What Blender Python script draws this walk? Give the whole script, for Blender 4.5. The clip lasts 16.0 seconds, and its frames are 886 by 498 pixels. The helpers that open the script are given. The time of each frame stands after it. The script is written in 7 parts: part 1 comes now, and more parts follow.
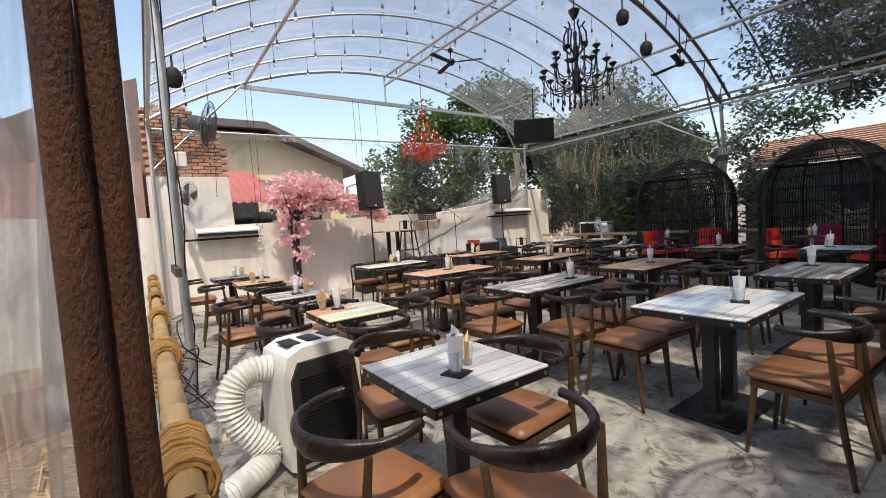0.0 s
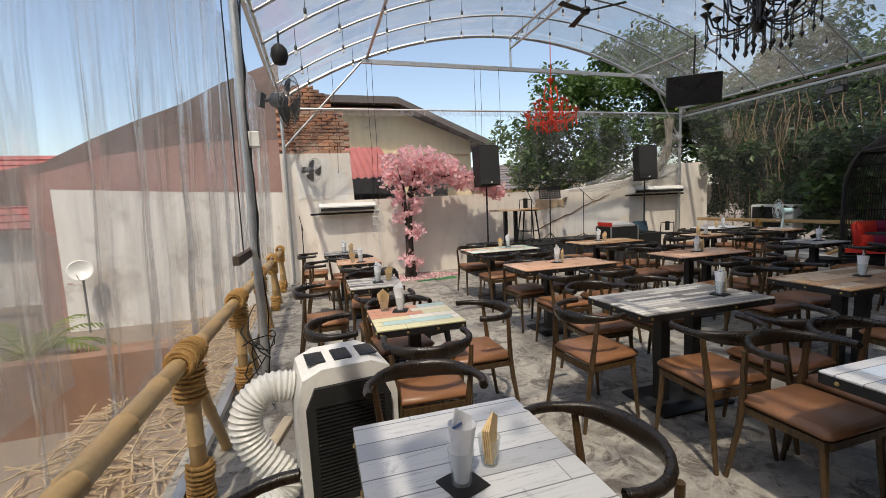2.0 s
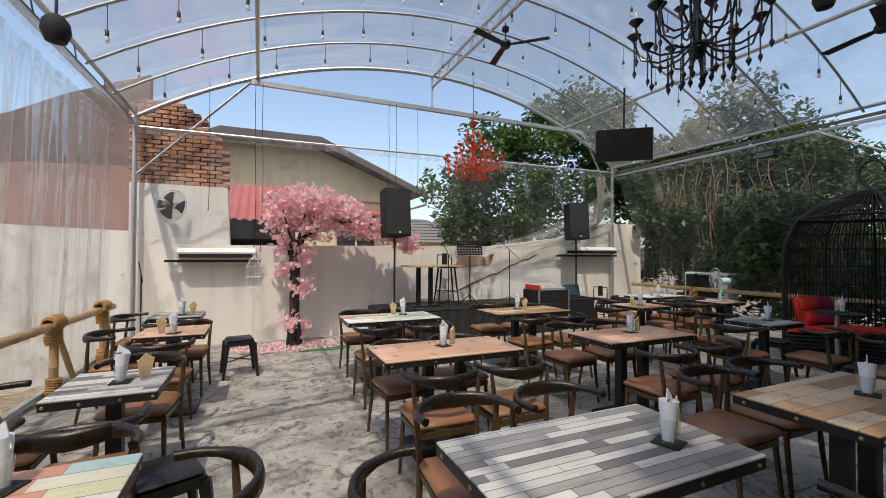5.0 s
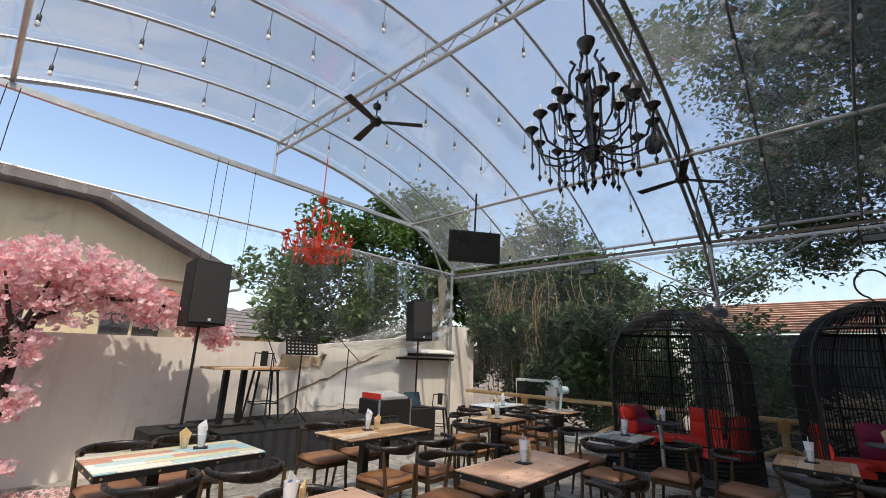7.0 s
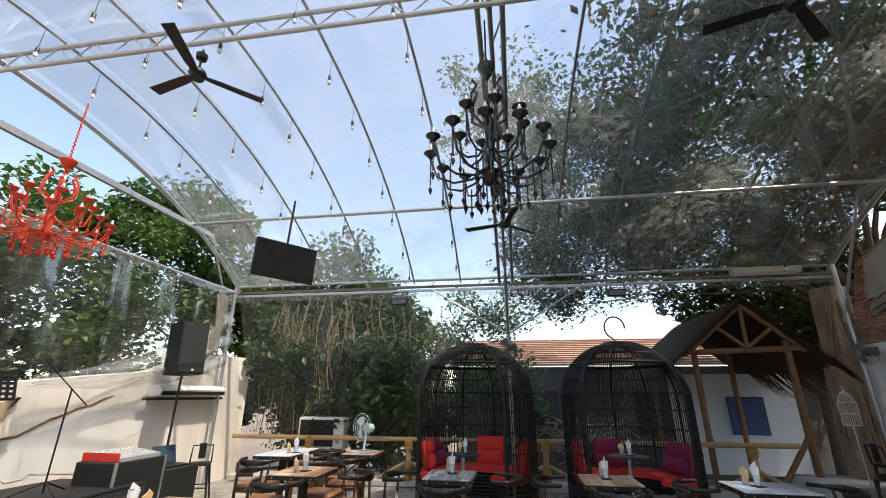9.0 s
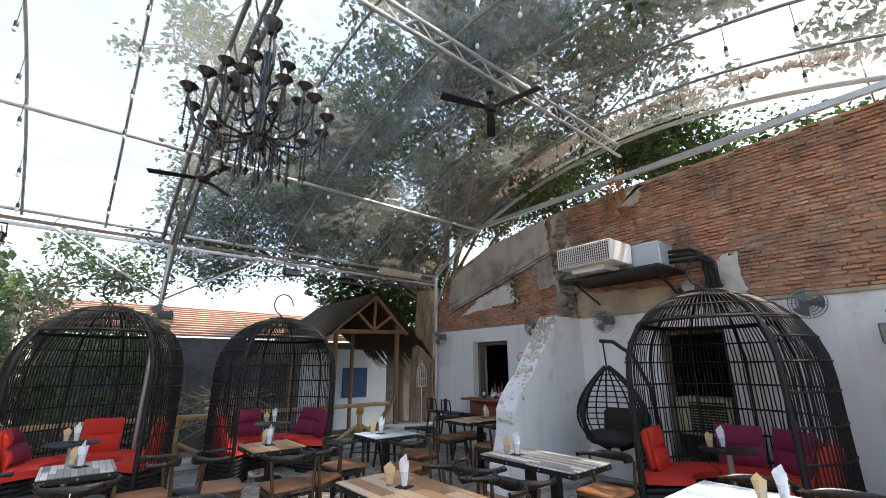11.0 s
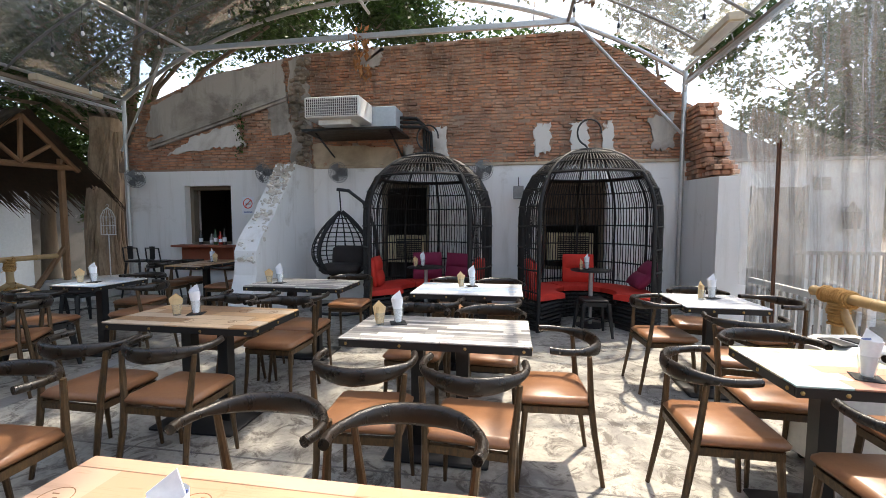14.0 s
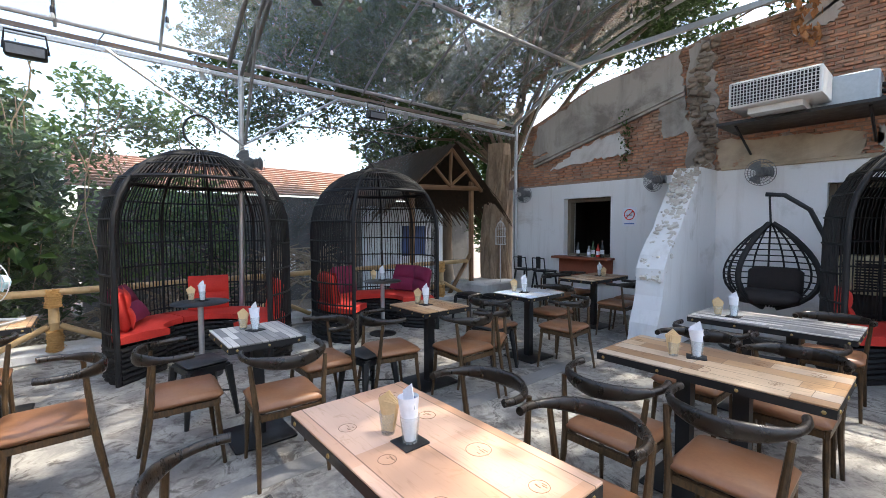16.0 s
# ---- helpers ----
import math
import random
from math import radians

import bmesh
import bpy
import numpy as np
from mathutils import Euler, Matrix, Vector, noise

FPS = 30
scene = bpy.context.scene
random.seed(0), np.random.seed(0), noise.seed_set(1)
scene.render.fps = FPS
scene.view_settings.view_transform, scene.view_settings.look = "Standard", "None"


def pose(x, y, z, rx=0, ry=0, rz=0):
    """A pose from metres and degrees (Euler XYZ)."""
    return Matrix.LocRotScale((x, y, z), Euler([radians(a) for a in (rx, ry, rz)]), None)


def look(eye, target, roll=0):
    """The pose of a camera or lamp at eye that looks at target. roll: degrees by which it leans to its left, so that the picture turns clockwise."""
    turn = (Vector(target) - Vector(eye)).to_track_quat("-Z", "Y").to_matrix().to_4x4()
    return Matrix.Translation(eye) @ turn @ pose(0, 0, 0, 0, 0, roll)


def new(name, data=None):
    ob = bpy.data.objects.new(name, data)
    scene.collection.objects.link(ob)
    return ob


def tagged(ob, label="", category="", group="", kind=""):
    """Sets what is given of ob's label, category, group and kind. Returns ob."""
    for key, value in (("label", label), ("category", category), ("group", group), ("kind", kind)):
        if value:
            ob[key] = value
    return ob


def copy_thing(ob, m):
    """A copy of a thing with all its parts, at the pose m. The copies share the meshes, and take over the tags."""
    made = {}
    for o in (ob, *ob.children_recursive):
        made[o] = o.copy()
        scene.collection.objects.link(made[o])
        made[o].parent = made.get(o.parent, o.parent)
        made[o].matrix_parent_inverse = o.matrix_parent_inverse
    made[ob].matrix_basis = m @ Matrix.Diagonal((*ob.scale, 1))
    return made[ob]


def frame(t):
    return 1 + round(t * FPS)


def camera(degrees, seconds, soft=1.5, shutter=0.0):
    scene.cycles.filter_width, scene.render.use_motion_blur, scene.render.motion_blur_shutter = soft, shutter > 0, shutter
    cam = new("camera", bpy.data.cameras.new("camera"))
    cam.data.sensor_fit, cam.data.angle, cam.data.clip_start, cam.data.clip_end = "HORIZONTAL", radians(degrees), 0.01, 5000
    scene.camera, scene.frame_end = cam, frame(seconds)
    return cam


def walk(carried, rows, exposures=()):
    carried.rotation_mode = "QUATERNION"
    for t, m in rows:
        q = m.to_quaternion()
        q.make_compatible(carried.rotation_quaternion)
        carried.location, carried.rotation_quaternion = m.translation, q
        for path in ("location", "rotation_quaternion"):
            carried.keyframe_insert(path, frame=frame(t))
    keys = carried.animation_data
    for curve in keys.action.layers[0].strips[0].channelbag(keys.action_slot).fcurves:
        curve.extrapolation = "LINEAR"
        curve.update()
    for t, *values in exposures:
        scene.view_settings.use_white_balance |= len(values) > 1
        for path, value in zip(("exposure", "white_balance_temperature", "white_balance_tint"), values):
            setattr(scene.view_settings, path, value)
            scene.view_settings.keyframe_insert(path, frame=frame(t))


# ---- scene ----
cam = camera(93.3, 16.0, 0.8)
PATH = [
    (0, -2.145, 1.695, 1.400, 86.39, 3.84, -35.39),
    (0.5, -1.975, 1.779, 1.449, 84.52, 3.21, -29.42),
    (1, -1.780, 1.834, 1.479, 83.38, 2.05, -22.12),
    (1.5, -1.671, 1.937, 1.490, 82.77, 2.21, -17.68),
    (2, -1.445, 2.123, 1.497, 83.73, 2.52, -16.86),
    (2.5, -1.200, 2.222, 1.488, 84.45, 2.73, -18.33),
    (3, -0.964, 2.398, 1.475, 85.02, 2.23, -18.75),
    (5.5, -0.094, 3.466, 1.513, 94.04, -1.22, -27.19),
    (6, -0.045, 3.742, 1.534, 97.83, -1.77, -32.77),
    (6.5, -0.064, 4.024, 1.535, 101.21, -1.73, -40.67),
    (7, -0.036, 4.315, 1.524, 104.56, -2.06, -48.64),
    (7.5, 0.027, 4.578, 1.538, 106.85, -2.17, -55.81),
    (8, 0.052, 4.878, 1.548, 108.25, -1.78, -63.55),
    (8.2, 0.054, 4.983, 1.551, 108.60, -1.50, -66.40),
    (10.3, 0.236, 5.970, 1.547, 107.62, 0.34, -110.87),
    (10.5, 0.175, 6.036, 1.563, 107.10, 0.11, -115.70),
    (11, 0.069, 6.221, 1.570, 105.68, 0.34, -129.73),
    (11.5, 0.051, 6.484, 1.578, 103.16, 1.02, -144.41),
    (12, -0.016, 6.663, 1.524, 98.96, 1.33, -153.97),
    (12.5, -0.041, 6.824, 1.480, 93.97, 0.72, -162.26),
    (13, 0.079, 6.970, 1.457, 90.12, 0.85, -169.83),
    (13.5, 0.257, 7.041, 1.439, 87.23, 0.33, -172.37),
    (14, 0.553, 6.948, 1.426, 86.01, -0.03, -170.64),
    (14.5, 0.818, 6.916, 1.436, 85.83, -0.23, -167.54),
    (15, 1.129, 6.944, 1.479, 86.13, -0.06, -158.55),
    (15.5, 1.512, 6.932, 1.433, 86.69, -0.17, -145.29),
    (16, 1.873, 6.986, 1.512, 87.04, 0.17, -130.01),
]
walk(cam, [(t, pose(x, y, z, rx, ry, rz)) for t, x, y, z, rx, ry, rz in PATH],
     exposures=[(0.0, 0.7, 7200, 10), (0.6, 0.7, 7300, 10), (1.5, 0.42, 7200, 10), (3.0, 0.3, 7200, 10), (6.0, 0.42, 6800, 10), (8.2, 0.78, 7300, 10), (10.3, 1.5, 7200, 10), (11.5, 1.85, 7400, 10), (13.0, 1.66, 7500, 10), (14.5, 1.66, 7100, 10), (16.0, 1.92, 6700, 10)])

# ---- light ----
SUN_EL, SUN_AZ = 61.0, 203.0
world = bpy.data.worlds.new("sky")
scene.world = world
world.use_nodes = True
wn = world.node_tree.nodes
sky = wn.new("ShaderNodeTexSky")
sky.sky_type = "NISHITA"
sky.sun_disc = False
sky.sun_elevation, sky.sun_rotation = radians(SUN_EL), radians(SUN_AZ)
sky.dust_density = 1.8
sky.air_density = 1.0
sky.ozone_density = 0.4
world.node_tree.links.new(sky.outputs[0], wn["Background"].inputs[0])
wn["Background"].inputs[1].default_value = 0.19
sun = new("sun", bpy.data.lights.new("sun", "SUN"))
sun.data.energy, sun.data.angle, sun.data.color = 2.5, radians(1.0), (1.0, 0.95, 0.87)
az = radians(SUN_AZ)
sun_from = Vector((math.sin(az) * math.cos(radians(SUN_EL)), math.cos(az) * math.cos(radians(SUN_EL)), math.sin(radians(SUN_EL))))
sun.matrix_world = look(sun_from * 30, (0, 0, 0))


# ---- materials ----
def rgb(c):
    return (c[0], c[1], c[2], 1.0)


class Nodes:
    """A node material under construction."""

    def __init__(self, name):
        self.m = bpy.data.materials.new(name)
        self.m.use_nodes = True
        self.t = self.m.node_tree
        self.b = self.t.nodes["Principled BSDF"]
        self.out = self.t.nodes["Material Output"]
        self.co = self.t.nodes.new("ShaderNodeTexCoord").outputs["Object"]

    def n(self, kind, **kw):
        node = self.t.nodes.new(kind)
        if "operation" in kw:
            node.operation = kw["operation"]
        if "data_type" in kw:
            node.data_type = kw["data_type"]
        if "blend_type" in kw:
            node.blend_type = kw["blend_type"]
        if "noise_dimensions" in kw:
            node.noise_dimensions = kw["noise_dimensions"]
        return node

    def link(self, a, b):
        self.t.links.new(a, b)

    def mapped(self, scale=(1, 1, 1), src=None, rot=(0, 0, 0)):
        mp = self.n("ShaderNodeMapping")
        mp.inputs["Scale"].default_value = scale
        mp.inputs["Rotation"].default_value = rot
        self.link(src or self.co, mp.inputs[0])
        return mp.outputs[0]

    def world_co(self):
        return self.n("ShaderNodeNewGeometry").outputs["Position"]

    def noise(self, scale, detail=4, rough=0.6, src=None, dist=0.0):
        nz = self.n("ShaderNodeTexNoise")
        nz.inputs["Scale"].default_value = scale
        nz.inputs["Detail"].default_value = detail
        nz.inputs["Roughness"].default_value = rough
        nz.inputs["Distortion"].default_value = dist
        self.link(src or self.co, nz.inputs["Vector"])
        return nz.outputs[0]

    def ramp(self, fac, stops, interp="LINEAR"):
        r = self.n("ShaderNodeValToRGB")
        r.color_ramp.interpolation = interp
        el = r.color_ramp.elements
        while len(el) < len(stops):
            el.new(0.5)
        for e, (p, c) in zip(el, stops):
            e.position = p
            e.color = rgb(c) if hasattr(c, "__len__") else (c, c, c, 1)
        self.link(fac, r.inputs[0])
        return r.outputs[0]

    def mix(self, fac, a, b, blend="MIX"):
        mx = self.n("ShaderNodeMix", data_type="RGBA", blend_type=blend)
        for sock, v in ((mx.inputs[0], fac), (mx.inputs[6], a), (mx.inputs[7], b)):
            if hasattr(v, "links"):
                self.link(v, sock)
            elif hasattr(v, "__len__"):
                sock.default_value = rgb(v)
            else:
                sock.default_value = v
        return mx.outputs[2]

    def bump(self, height, strength=0.3, dist=0.01):
        bp = self.n("ShaderNodeBump")
        bp.inputs["Strength"].default_value = strength
        bp.inputs["Distance"].default_value = dist
        self.link(height, bp.inputs["Height"])
        self.link(bp.outputs[0], self.b.inputs["Normal"])

    def done(self, color=None, rough=0.6, metal=0.0, spec=None):
        for sock, v in ((self.b.inputs["Base Color"], color), (self.b.inputs["Roughness"], rough), (self.b.inputs["Metallic"], metal)):
            if v is None:
                continue
            if hasattr(v, "links"):
                self.link(v, sock)
            elif hasattr(v, "__len__"):
                sock.default_value = rgb(v)
            else:
                sock.default_value = v
        if spec is not None:
            self.b.inputs["Specular IOR Level"].default_value = spec
        return self.m


def worn(name, a, b, rough=0.6, metal=0.0, scale=6.0, bump=0.2, stretch=(1, 1, 1), dist=0.004, random_tint=0.0):
    """Two tones mottled at two scales, with fine relief."""
    k = Nodes(name)
    co = k.mapped(stretch)
    big = k.noise(scale, 5, 0.65, co)
    fine = k.noise(scale * 9, 3, 0.6, co)
    col = k.mix(k.ramp(big, [(0.3, 0.0), (0.7, 1.0)]), a, b)
    col = k.mix(0.35, col, k.mix(fine, [v * 0.6 for v in a], [min(1, v * 1.25) for v in b]))
    if random_tint:
        info = k.n("ShaderNodeObjectInfo").outputs["Random"]
        col = k.mix(random_tint, col, k.mix(info, [v * 0.5 for v in a], [min(1, v * 1.5) for v in b]))
    k.bump(fine, bump, dist)
    return k.done(col, k.ramp(big, [(0.2, max(0.02, rough - 0.12)), (0.8, min(1, rough + 0.12))]), metal)


def concrete():
    k = Nodes("stained_concrete")
    co = k.world_co()
    big = k.noise(0.55, 6, 0.62, co, 0.4)
    mid = k.noise(2.6, 8, 0.7, co, 0.8)
    fine = k.noise(26, 5, 0.7, co)
    col = k.mix(k.ramp(big, [(0.35, 0.0), (0.65, 1.0)]), (0.22, 0.205, 0.185), (0.33, 0.305, 0.265))
    col = k.mix(k.ramp(mid, [(0.42, 0.0), (0.56, 1.0)]), col, (0.46, 0.43, 0.37))
    dark = k.ramp(k.noise(5.5, 8, 0.75, co, 1.2), [(0.50, 0.0), (0.60, 1.0)])
    col = k.mix(dark, col, (0.13, 0.11, 0.092))
    col = k.mix(k.ramp(fine, [(0.35, 0.25), (0.6, 0.0)]), col, (0.12, 0.11, 0.10))
    k.bump(k.mix(0.5, mid, fine), 0.25, 0.006)
    return k.done(col, k.ramp(mid, [(0.3, 0.42), (0.7, 0.75)]))


def film(name, milk, tint, grime, streak=(6, 6, 0.5)):
    """Clear plastic sheet: see-through, with a milky veil, dust streaks and a soft gloss."""
    k = Nodes(name)
    k.t.nodes.remove(k.b)
    co = k.world_co()
    st = k.noise(1.0, 6, 0.65, k.mapped(streak, co), 0.6)
    patch = k.noise(0.8, 5, 0.6, co)
    veil = k.n("ShaderNodeMath", operation="MULTIPLY_ADD")
    k.link(k.ramp(st, [(0.38, 0.0), (0.75, 1.0)]), veil.inputs[0])
    veil.inputs[1].default_value = grime
    veil.inputs[2].default_value = milk
    fac = k.n("ShaderNodeMath", operation="MULTIPLY_ADD")
    k.link(k.ramp(patch, [(0.45, 0.0), (0.75, 1.0)]), fac.inputs[0])
    fac.inputs[1].default_value = grime * 0.6
    k.link(veil.outputs[0], fac.inputs[2])
    clear = k.n("ShaderNodeBsdfTransparent")
    clear.inputs[0].default_value = (0.97, 0.98, 0.98, 1)
    dif = k.n("ShaderNodeBsdfDiffuse")
    dif.inputs[0].default_value = rgb(tint)
    tr = k.n("ShaderNodeBsdfTranslucent")
    tr.inputs[0].default_value = rgb(tint)
    half = k.n("ShaderNodeMixShader")
    half.inputs[0].default_value = 0.5
    k.link(dif.outputs[0], half.inputs[1])
    k.link(tr.outputs[0], half.inputs[2])
    one = k.n("ShaderNodeMixShader")
    k.link(fac.outputs[0], one.inputs[0])
    k.link(clear.outputs[0], one.inputs[1])
    k.link(half.outputs[0], one.inputs[2])
    gl = k.n("ShaderNodeBsdfGlossy")
    gl.inputs["Roughness"].default_value = 0.12
    fres = k.n("ShaderNodeFresnel")
    fres.inputs[0].default_value = 1.3
    fr = k.n("ShaderNodeMath", operation="MULTIPLY")
    k.link(fres.outputs[0], fr.inputs[0])
    fr.inputs[1].default_value = 0.25
    two = k.n("ShaderNodeMixShader")
    k.link(fr.outputs[0], two.inputs[0])
    k.link(one.outputs[0], two.inputs[1])
    k.link(gl.outputs[0], two.inputs[2])
    k.link(two.outputs[0], k.out.inputs[0])
    return k.m


def brick_mat():
    k = Nodes("old_red_brick")
    info = k.n("ShaderNodeObjectInfo").outputs["Random"]
    isl = k.n("ShaderNodeNewGeometry").outputs["Random Per Island"]
    co = k.world_co()
    pick = k.n("ShaderNodeMath", operation="ADD")
    k.link(info, pick.inputs[0])
    k.link(isl, pick.inputs[1])
    fr = k.n("ShaderNodeMath", operation="FRACT")
    k.link(pick.outputs[0], fr.inputs[0])
    col = k.ramp(fr.outputs[0], [(0.0, (0.42, 0.16, 0.085)), (0.25, (0.58, 0.25, 0.13)), (0.5, (0.68, 0.34, 0.19)), (0.7, (0.50, 0.21, 0.11)), (0.88, (0.62, 0.38, 0.25)), (1.0, (0.30, 0.15, 0.10))])
    big = k.noise(0.9, 7, 0.7, co, 0.6)
    col = k.mix(k.ramp(big, [(0.53, 0.0), (0.63, 0.7)]), col, (0.13, 0.09, 0.075))
    run = k.noise(1.0, 6, 0.7, k.mapped((2.2, 2.2, 0.5), co), 0.5)
    col = k.mix(k.ramp(run, [(0.53, 0.0), (0.65, 0.75)]), col, (0.09, 0.075, 0.065))
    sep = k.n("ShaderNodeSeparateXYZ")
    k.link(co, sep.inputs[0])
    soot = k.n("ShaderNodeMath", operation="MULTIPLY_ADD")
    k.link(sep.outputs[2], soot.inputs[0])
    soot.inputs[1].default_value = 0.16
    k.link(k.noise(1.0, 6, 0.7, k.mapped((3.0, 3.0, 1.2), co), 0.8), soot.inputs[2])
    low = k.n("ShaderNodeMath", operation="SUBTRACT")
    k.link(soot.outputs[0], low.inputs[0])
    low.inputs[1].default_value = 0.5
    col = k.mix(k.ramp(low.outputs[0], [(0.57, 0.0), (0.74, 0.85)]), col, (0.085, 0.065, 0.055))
    mott = k.noise(5.0, 5, 0.7, co, 0.4)
    col = k.mix(k.ramp(mott, [(0.48, 0.0), (0.62, 0.6)]), col, (0.20, 0.12, 0.085))
    pale = k.noise(1.7, 6, 0.65, co)
    col = k.mix(k.ramp(pale, [(0.54, 0.0), (0.66, 0.55)]), col, (0.58, 0.44, 0.33))
    fine = k.noise(40, 4, 0.7, co)
    col = k.mix(0.3, col, k.mix(fine, (0.12, 0.06, 0.04), (0.6, 0.36, 0.24)))
    k.bump(fine, 0.5, 0.006)
    return k.done(col, 0.9)


def plaster(name, base, dirt, flake=None, level=0.6):
    k = Nodes(name)
    co = k.world_co()
    big = k.noise(1.1, 7, 0.68, co, 0.5)
    run = k.noise(1.0, 6, 0.65, k.mapped((5, 5, 0.6), co))
    fine = k.noise(30, 4, 0.7, co)
    col = k.mix(k.ramp(big, [(level - 0.06, 0.0), (level + 0.1, 0.8)]), base, dirt)
    col = k.mix(k.ramp(run, [(0.52, 0.0), (0.75, 0.45)]), col, dirt)
    if flake:
        col = k.mix(k.ramp(k.noise(2.3, 8, 0.75, co, 0.8), [(0.62, 0.0), (0.65, 1.0)]), col, flake)
    col = k.mix(0.12, col, k.mix(fine, dirt, base))
    k.bump(k.mix(0.5, fine, big), 0.35, 0.008)
    return k.done(col, 0.85)


def wood_top(name, planks, wear, across=11.0, rough=0.45):
    """Table top printed as painted boards: boards along X in the colours given, with grain and worn patches."""
    k = Nodes(name)
    sep = k.n("ShaderNodeSeparateXYZ")
    k.link(k.co, sep.inputs[0])
    row = k.n("ShaderNodeMath", operation="MULTIPLY")
    k.link(sep.outputs[1], row.inputs[0])
    row.inputs[1].default_value = across
    fl = k.n("ShaderNodeMath", operation="FLOOR")
    k.link(row.outputs[0], fl.inputs[0])
    wn1 = k.n("ShaderNodeTexWhiteNoise", noise_dimensions="1D")
    k.link(fl.outputs[0], wn1.inputs["W"])
    shift = k.n("ShaderNodeMath", operation="MULTIPLY_ADD")
    k.link(wn1.outputs[0], shift.inputs[0])
    shift.inputs[1].default_value = 3.0
    k.link(sep.outputs[0], shift.inputs[2])
    lng = k.n("ShaderNodeMath", operation="MULTIPLY")
    k.link(shift.outputs[0], lng.inputs[0])
    lng.inputs[1].default_value = 2.2
    fl2 = k.n("ShaderNodeMath", operation="FLOOR")
    k.link(lng.outputs[0], fl2.inputs[0])
    comb = k.n("ShaderNodeCombineXYZ")
    k.link(fl.outputs[0], comb.inputs[0])
    k.link(fl2.outputs[0], comb.inputs[1])
    info = k.n("ShaderNodeObjectInfo").outputs["Random"]
    k.link(info, comb.inputs[2])
    wn2 = k.n("ShaderNodeTexWhiteNoise", noise_dimensions="3D")
    k.link(comb.outputs[0], wn2.inputs["Vector"])
    col = k.ramp(wn2.outputs[0], [(i / len(planks), c) for i, c in enumerate(planks)], "CONSTANT")
    grain = k.noise(1.0, 7, 0.7, k.mapped((5, 60, 5)), 1.2)
    col = k.mix(k.ramp(grain, [(0.54, 0.0), (0.70, 0.6)]), col, wear)
    blot = k.noise(9, 6, 0.75, None, 0.6)
    col = k.mix(k.ramp(blot, [(0.60, 0.0), (0.70, 0.55)]), col, wear)
    frac = k.n("ShaderNodeMath", operation="FRACT")
    k.link(row.outputs[0], frac.inputs[0])
    seam = k.ramp(frac.outputs[0], [(0.0, 1.0), (0.0036 * across, 0.0), (1.0 - 0.0036 * across, 0.0), (1.0, 1.0)])
    col = k.mix(seam, col, [v * 0.35 for v in wear])
    butt = k.n("ShaderNodeMath", operation="FRACT")
    k.link(lng.outputs[0], butt.inputs[0])
    if across > 8:
        col = k.mix(k.ramp(butt.outputs[0], [(0.0, 1.0), (0.009, 0.0)]), col, [v * 0.35 for v in wear])
    k.bump(grain, 0.08, 0.002)
    return k.done(col, rough)


M_FLOOR = concrete()
M_FILM_ROOF = film("clear_roof_film", 0.13, (0.66, 0.70, 0.70), 0.18, (2.5, 2.5, 2.5))
M_FILM_SIDE = film("dusty_clear_curtain", 0.05, (0.70, 0.70, 0.68), 0.09)
M_FILM_LEFT = film("milky_clear_curtain", 0.07, (0.76, 0.74, 0.72), 0.30, (9, 9, 0.35))
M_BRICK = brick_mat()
M_MORTAR = worn("lime_mortar", (0.22, 0.15, 0.11), (0.40, 0.29, 0.22), 0.95, 0, 5, 0.5)
M_WHITE = plaster("white_lime_plaster", (0.82, 0.81, 0.79), (0.46, 0.42, 0.36), None, 0.64)
M_WHITE_OLD = plaster("flaking_white_plaster", (0.66, 0.64, 0.60), (0.34, 0.30, 0.26), (0.36, 0.25, 0.18), 0.56)
M_GREY_PL = plaster("weathered_grey_render", (0.46, 0.42, 0.37), (0.15, 0.13, 0.11), (0.36, 0.20, 0.13), 0.52)
M_PATCH_TAN = plaster("tan_render", (0.50, 0.40, 0.28), (0.28, 0.22, 0.16), (0.36, 0.20, 0.13), 0.54)
M_STAGE_WALL = plaster("cream_stained_wall", (0.84, 0.78, 0.70), (0.54, 0.45, 0.36), (0.86, 0.83, 0.79), 0.62)
M_STEEL = worn("galvanised_steel", (0.42, 0.43, 0.43), (0.60, 0.61, 0.61), 0.42, 0.75, 8, 0.15)
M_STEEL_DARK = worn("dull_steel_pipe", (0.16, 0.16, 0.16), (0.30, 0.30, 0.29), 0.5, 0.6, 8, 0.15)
M_BLACK = worn("black_painted_metal", (0.006, 0.006, 0.007), (0.016, 0.016, 0.016), 0.45, 0.0, 10, 0.1)
M_BLACK_MATTE = worn("matte_black", (0.006, 0.006, 0.006), (0.013, 0.013, 0.013), 0.75, 0.0, 14, 0.15)
M_RATTAN = worn("black_rattan", (0.004, 0.004, 0.004), (0.013, 0.011, 0.010), 0.66, 0.0, 25, 0.4)
M_LEATHER = worn("tan_leather", (0.23, 0.095, 0.042), (0.31, 0.145, 0.068), 0.38, 0.0, 5, 0.15)
M_CHAIR_DARK = worn("black_rubbed_wood", (0.005, 0.005, 0.005), (0.026, 0.016, 0.009), 0.30, 0.0, 7, 0.3, (1.5, 8, 1.5))
M_CHAIR_LEG = worn("bronzed_rubbed_frame", (0.17, 0.095, 0.038), (0.022, 0.015, 0.010), 0.4, 0.2, 9, 0.25, (6, 6, 1.5))
M_BAMBOO = worn("varnished_bamboo", (0.42, 0.26, 0.11), (0.56, 0.38, 0.18), 0.4, 0.0, 5, 0.25, (1, 1, 1))
